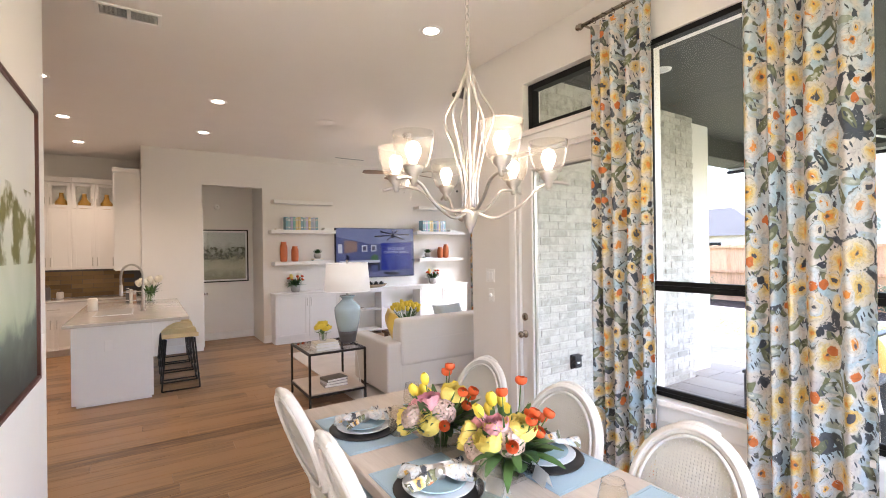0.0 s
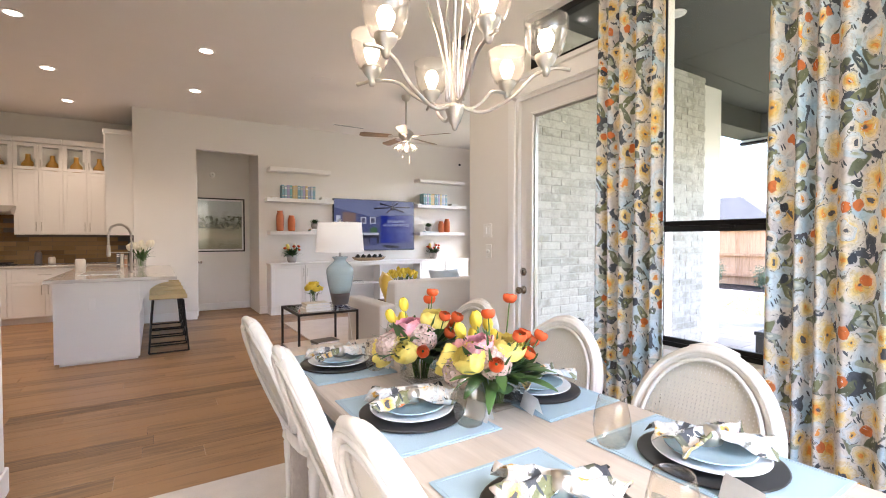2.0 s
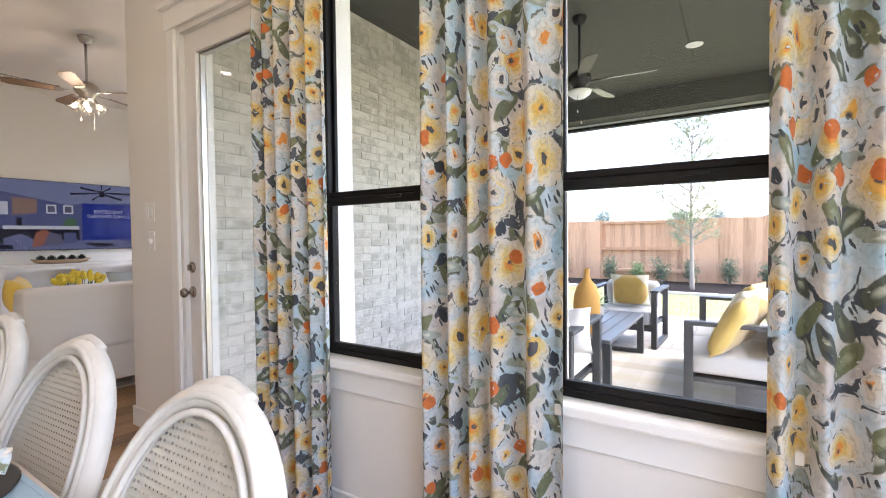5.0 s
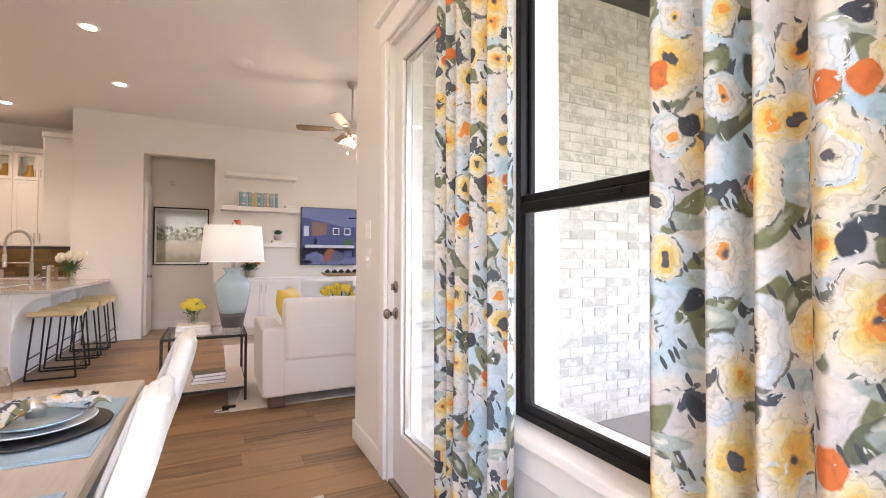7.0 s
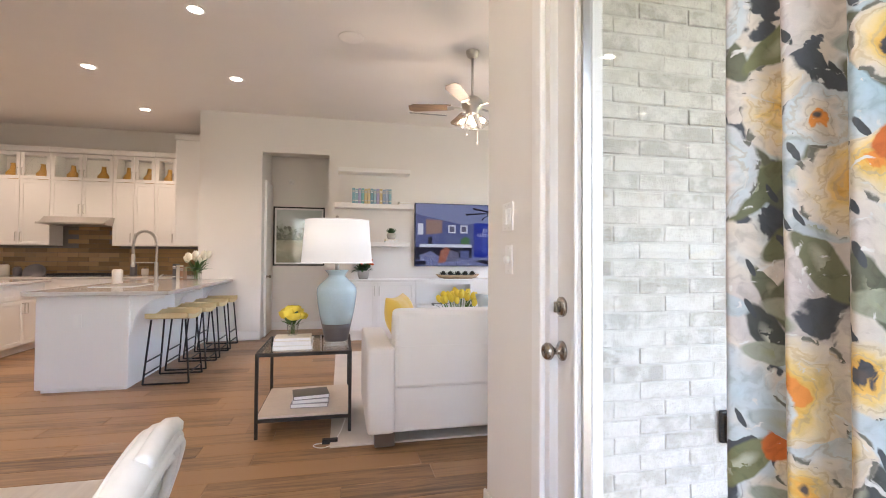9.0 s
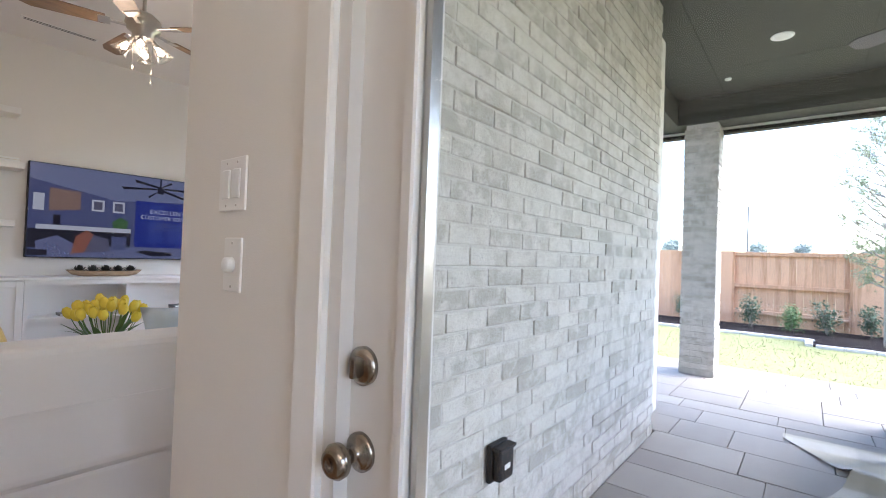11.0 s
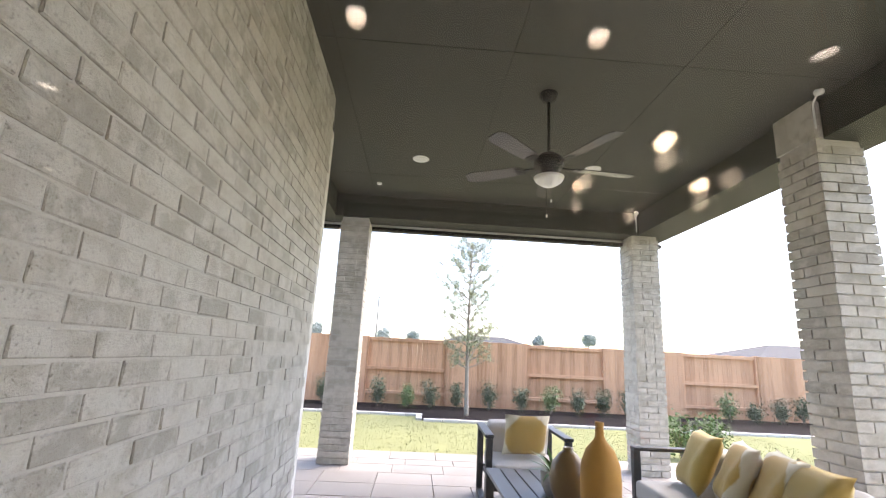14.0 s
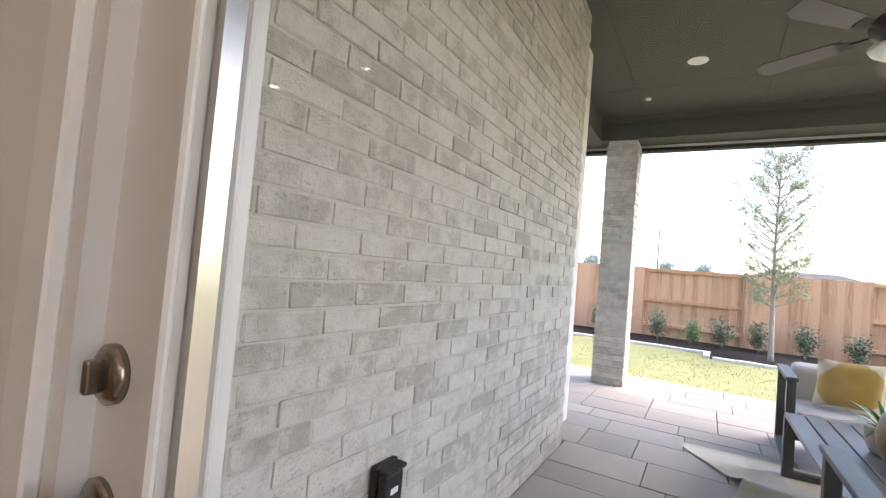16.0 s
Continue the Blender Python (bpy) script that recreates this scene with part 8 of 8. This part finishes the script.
for i, (y, r, h, mt) in enumerate(((6.6, .2, .6, SHRUBM), (5.2, .2, .6, SHRUBM), (3.9, .22, .65, SHRUBM), (2.7, .2, .6, SHRUBM), (1.2, .22, .7, SHRUBM), (-0.25, .22, .7, SHRUBM), (-1.0, .12, .55, SHRUB2), (-1.6, .22, .68, SHRUBM), (-2.3, .18, .6, SHRUBM), (-3.15, .21, .7, SHRUBM),
                                   (-4.0, .2, .66, SHRUBM), (-4.75, .24, .68, SHRUB2), (-5.5, .2, .62, SHRUBM), (-6.25, .2, .66, SHRUBM), (-6.9, .2, .7, SHRUBM), (-9.6, .24, .72, SHRUB2), (-10.3, .15, .5, SHRUBM), (-11.1, .22, .66, SHRUBM), (-11.8, .22, .7, SHRUBM), (-12.8, .2, .6, SHRUBM))):
    shrub(12.25 + 0.12 * math.sin(5 * i), y, r, h, 40 + i, mt)
for i, (x, y) in enumerate(((6.9, -4.75), (7.3, -5.4), (7.6, -6.2))):
    shrub(x, y, .28, .62, 70 + i, SHRUB2)

# grass blades near the patio
rng = random.Random(77)
vs, fs = [], []
for _ in range(14000):
    x, y = rng.uniform(6.36, 10.9), rng.uniform(-8.5, 4.5)
    if x > 10.1 and y < -1.2:
        continue
    a, h, w = rng.uniform(0, 6.28), rng.uniform(0.015, 0.035), rng.uniform(0.004, 0.009)
    k = len(vs)
    dx, dy = math.cos(a) * w, math.sin(a) * w
    vs += [(x - dx, y - dy, GZ - 0.002), (x + dx, y + dy, GZ - 0.002), (x + rng.gauss(0, .02), y + rng.gauss(0, .02), GZ + h)]
    fs.append((k, k + 1, k + 2))
me = bpy.data.meshes.new("grass")
me.from_pydata(vs, [], fs)
me.materials.append(mat("grass_blade", (0.27, 0.285, 0.125), 0.7, var=0.35, scale=1.2, grain=0.2, gscale=30))
tagged(new("grass", me), "short patchy green and straw lawn grass", "grass", kind="stuff")

# distant houses and tree tops over the fence
# leaf green paled towards grey: distance haze painted into the colour
FARLEAF = mat("hazy_leaf", (0.34, 0.38, 0.35), 0.9, var=0.2, scale=1)
ROOFG = mat("grey_shingle", (0.075, 0.072, 0.075), 0.9, var=0.15, scale=1, grain=0.1, gscale=6)
FARW = mat("far_brick", (0.45, 0.38, 0.33), 0.9, var=0.1, scale=1)


def far_house(x, y, w, d, eave, ridge):
    o = thing("house", pose(x, y, GZ), "distant single storey house with grey hip roof", "house", "distant houses")
    part("wall", box(-d / 2, d / 2, -w / 2, w / 2, 0, eave), FARW, o)
    bm = bmesh.new()
    a = [bm.verts.new(p) for p in ((-d / 2 - .4, -w / 2 - .4, eave), (d / 2 + .4, -w / 2 - .4, eave), (d / 2 + .4, w / 2 + .4, eave), (-d / 2 - .4, w / 2 + .4, eave), (0, -w / 2 + d / 2, ridge), (0, w / 2 - d / 2, ridge))]
    for f in ((3, 2, 1, 0), (0, 1, 4), (1, 2, 5, 4), (2, 3, 5), (3, 0, 4, 5)):
        bm.faces.new([a[i] for i in f])
    part("roof", bm, ROOFG, o)
    for s in (-1, 1):
        part("window", box(-d / 2 - 0.03, -d / 2 - 0.001, s * w / 4 - 0.6, s * w / 4 + 0.6, 0.9, 2.1), BLACKF, o)
    return o


far_house(46, 22, 17, 10, 2.7, 5.6)
far_house(48, -41.2, 15.6, 12, 2.4, 4.2)
far_house(75, -12, 18, 11, 2.6, 4.6)
for i, (x, y, r) in enumerate(((80, 4.5, 1.2), (82, -0.5, 1.2), (78, -22, 1.1), (60, -24, 0.8), (70, 14, 1.1))):
    rg = random.Random(i)
    o = thing("far_tree", pose(x, y, GZ), "distant round tree behind the fence", "tree", "distant trees")
    part("trunk", tube([(0, 0, 0), (0.1, 0, 2.5), (0, 0, 3.8)], [0.2, 0.15, 0.08], 6), BARK, o)
    pts = []
    for _ in range(900):
        v = Vector((rg.gauss(0, 1), rg.gauss(0, 1), rg.gauss(0, 1))).normalized() * r * rg.uniform(0.5, 1.05)
        pts.append(v * (1 + 0.7 * noise.noise(v * 1.6 + Vector((i * 3.1, 0, 0)))) + Vector((0, 0, 4.2)))
    c = new("crown", leaves_mesh("crown", pts, 0.3, rg, FARLEAF))
    c.parent = o
o = thing("street_lamp", pose(50, 3.2, GZ), "distant grey street lamp post", "street lamp")
part("pole", tube([(0, 0, 0), (0, 0, 7.2)], [0.09, 0.06], 8), SLATG, o)
part("arm", tube([(0, 0, 7.1), (0, -1.4, 7.4)], 0.04, 6), SLATG, o)

# ================= pieces: bricks, tiles, pavers, planks =================
def rough_box(lx, ly, lz, seed, jit):
    rg = random.Random(seed)
    bm = box(-lx / 2, lx / 2, -ly / 2, ly / 2, -lz / 2, lz / 2)
    bmesh.ops.bevel(bm, geom=bm.edges[:], offset=min(lx, ly, lz) * 0.09, segments=1, affect="EDGES")
    for v in bm.verts:
        v.co += Vector((rg.uniform(-jit, jit), rg.uniform(-jit, jit), rg.uniform(-jit, jit)))
    return bm


# brick wall
core = bpy.data.objects["wall_brick_core"]
BL, BH, PIT, CRS = 0.246, 0.068, 0.254, 0.0762
full = [finish("brick", rough_box(BL, 0.05, BH, i, 0.0022), BRICK) for i in range(5)]
half = [finish("brick", rough_box(0.12, 0.05, BH, 9 + i, 0.0022), BRICK) for i in range(3)]
rng = random.Random(8)
rest = bmesh.new()
wx0, wx1 = 0.205, 3.405
row = 0
z = PZ + 0.004
while z + BH < PC + 0.03:
    x = wx0 - (0 if row % 2 == 0 else PIT / 2)
    while x < wx1 - 0.02:
        a, b = max(x, wx0), min(x + BL, wx1)
        if b - a > 0.05:
            zc, cx, dy = z + BH / 2, (a + b) / 2, rng.uniform(-0.0035, 0.0035)
            near = a < 2.05 and 0.15 < z < 2.95
            isfull, ishalf = abs(b - a - BL) < 0.004, abs(b - a - 0.12) < 0.012
            if near and (isfull or ishalf):
                o = new("brick", rng.choice(full if isfull else half))
                o.parent = core
                o.matrix_local = pose(cx, BY + 0.025 + dy, zc, rng.uniform(-.6, .6), rng.uniform(-.35, .35), rng.uniform(-.5, .5))
            else:
                bx(rest, a, b, BY + dy, BY + 0.05 + dy, z, z + BH)
        x += PIT
    z += CRS
    row += 1
o = part("brickwork", rest, BRICK, core)
tagged(o, kind="stuff")


def column(x0, y0, top, cap):
    """Brick pier 0.38 m square, courses laid in a pinwheel."""
    o = thing("brick_column", pose(x0 + 0.19, y0 + 0.19, PZ), "square pale washed brick patio column", "column", "patio columns")
    h = top - PZ
    part("core", box(-0.174, 0.174, -0.174, 0.174, 0, h - 0.001), MORTAR, o)
    bm = bmesh.new()
    rg = random.Random(int(x0 * 10 + y0 * 7))
    z, k = 0.003, 0
    while z + BH < h + 0.02:
        zz = min(z + BH, h - 0.002)
        for s in range(4):
            q = pose(0, 0, 0, 0, 0, 90 * s)
            d = rg.uniform(-0.004, 0.004)
            if k % 2 == 0:
                spans = ((-0.19, 0.062), (0.07, 0.182))
            else:
                spans = ((-0.182 + 0.0, -0.07), (-0.062, 0.19))
            for a, b in spans:
                bx(bm, a + 0.0015, b - 0.0015, -0.19 + d, -0.15 + d, z + 0.002, zz - 0.002, 0, 1, q)
        z += CRS
        k += 1
    w = part("brickwork", bm, BRICK, o)
    tagged(w, kind="stuff")
    if cap:
        part("top_block", cap, BRICK, o)


column(5.82, -0.41, 3.028, None)
column(5.82, -4.40, 3.028, None)
column(2.87, -4.43, 3.028, box(-0.188, 0.188, 0.115, 0.188, 3.028 - PZ, PC - PZ - 0.001))

# tiles of the kitchen backsplash
tiles = tagged(part("backsplash", box(-7.04, -2.73, KB - 0.006, KB - 0.001, 0.914, 1.86), SAND), "glossy amber and brown subway tile backsplash", "backsplash", kind="structure")
tl = finish("tile", box(-0.148, 0.148, -0.005, 0.005, -0.0355, 0.0355, 0.002, 1), TILEM)
for r in range(12):
    zz = 0.953 + r * 0.0745
    if zz + 0.036 > 1.83:
        break
    for i in range(15):
        x = -6.9 + i * 0.3 + (0.15 if r % 2 else 0)
        if x + 0.15 > -2.73:
            continue
        if zz > 1.35 and not -5.1 < x < -4.4:
            continue
        o = new("tile", tl)
        o.parent = tiles
        o.location = (x, KB - 0.011, zz)

# pavers
rng = random.Random(15)
pmesh = {}


def paver(dx, dy, k):
    key = (round(dx, 2), round(dy, 2), k)
    if key not in pmesh:
        pmesh[key] = finish("paver", rough_box(dx - 0.005, dy - 0.005, 0.05, len(pmesh), 0.0012), PAVER)
    return pmesh[key]


x = 0.24
flip = 0
while x < 6.3:
    dx = (0.46, 0.40, 0.30, 0.46)[flip % 4]
    y = 2.2
    while y > -4.9:
        dy = rng.choice((0.4, 0.61, 0.61, 0.76))
        if x < 3.42 and y > BY:
            if y - dy > BY - 0.1:
                y -= 0.05
                continue
            y = BY - 0.002
        o = new("paver", paver(dx, dy, rng.randint(0, 1)))
        o.parent = slab
        o.location = (x + dx / 2, y - dy / 2, PZ - 0.026 + rng.uniform(-0.0015, 0.0015))
        y -= dy
    x += dx
    flip += 1

# oak planks, laid along x
rng = random.Random(21)
PW = 0.18
pl = {L: finish("plank", box(-L / 2 + 0.001, L / 2 - 0.001, -PW / 2 + 0.001, PW / 2 - 0.001, -0.012, 0.0, 0.0015, 1), FLOORW) for L in (1.22, 1.83, 2.13)}
y = -4.6
while y < 6.7:
    right = 4.0 if y > -0.1 else 0.0
    x = -7.1 - rng.uniform(0, 1.2)
    while x < right:
        L = rng.choice((1.22, 1.83, 1.83, 2.13))
        if x + L > right + 0.02:
            fit = [q for q in pl if x + q <= right + 0.25]
            L = max(fit) if fit else 0
            if not L:
                if right < 1:
                    o = new("plank", pl[1.22])
                    o.parent = floor
                    o.location = (right + 0.0 - 0.61 + 0.02, y + PW / 2, -0.0006)
                break
        o = new("plank", pl[L])
        o.parent = floor
        o.location = (x + L / 2, y + PW / 2, rng.uniform(-0.0004, 0.0))
        x += L
    y += PW
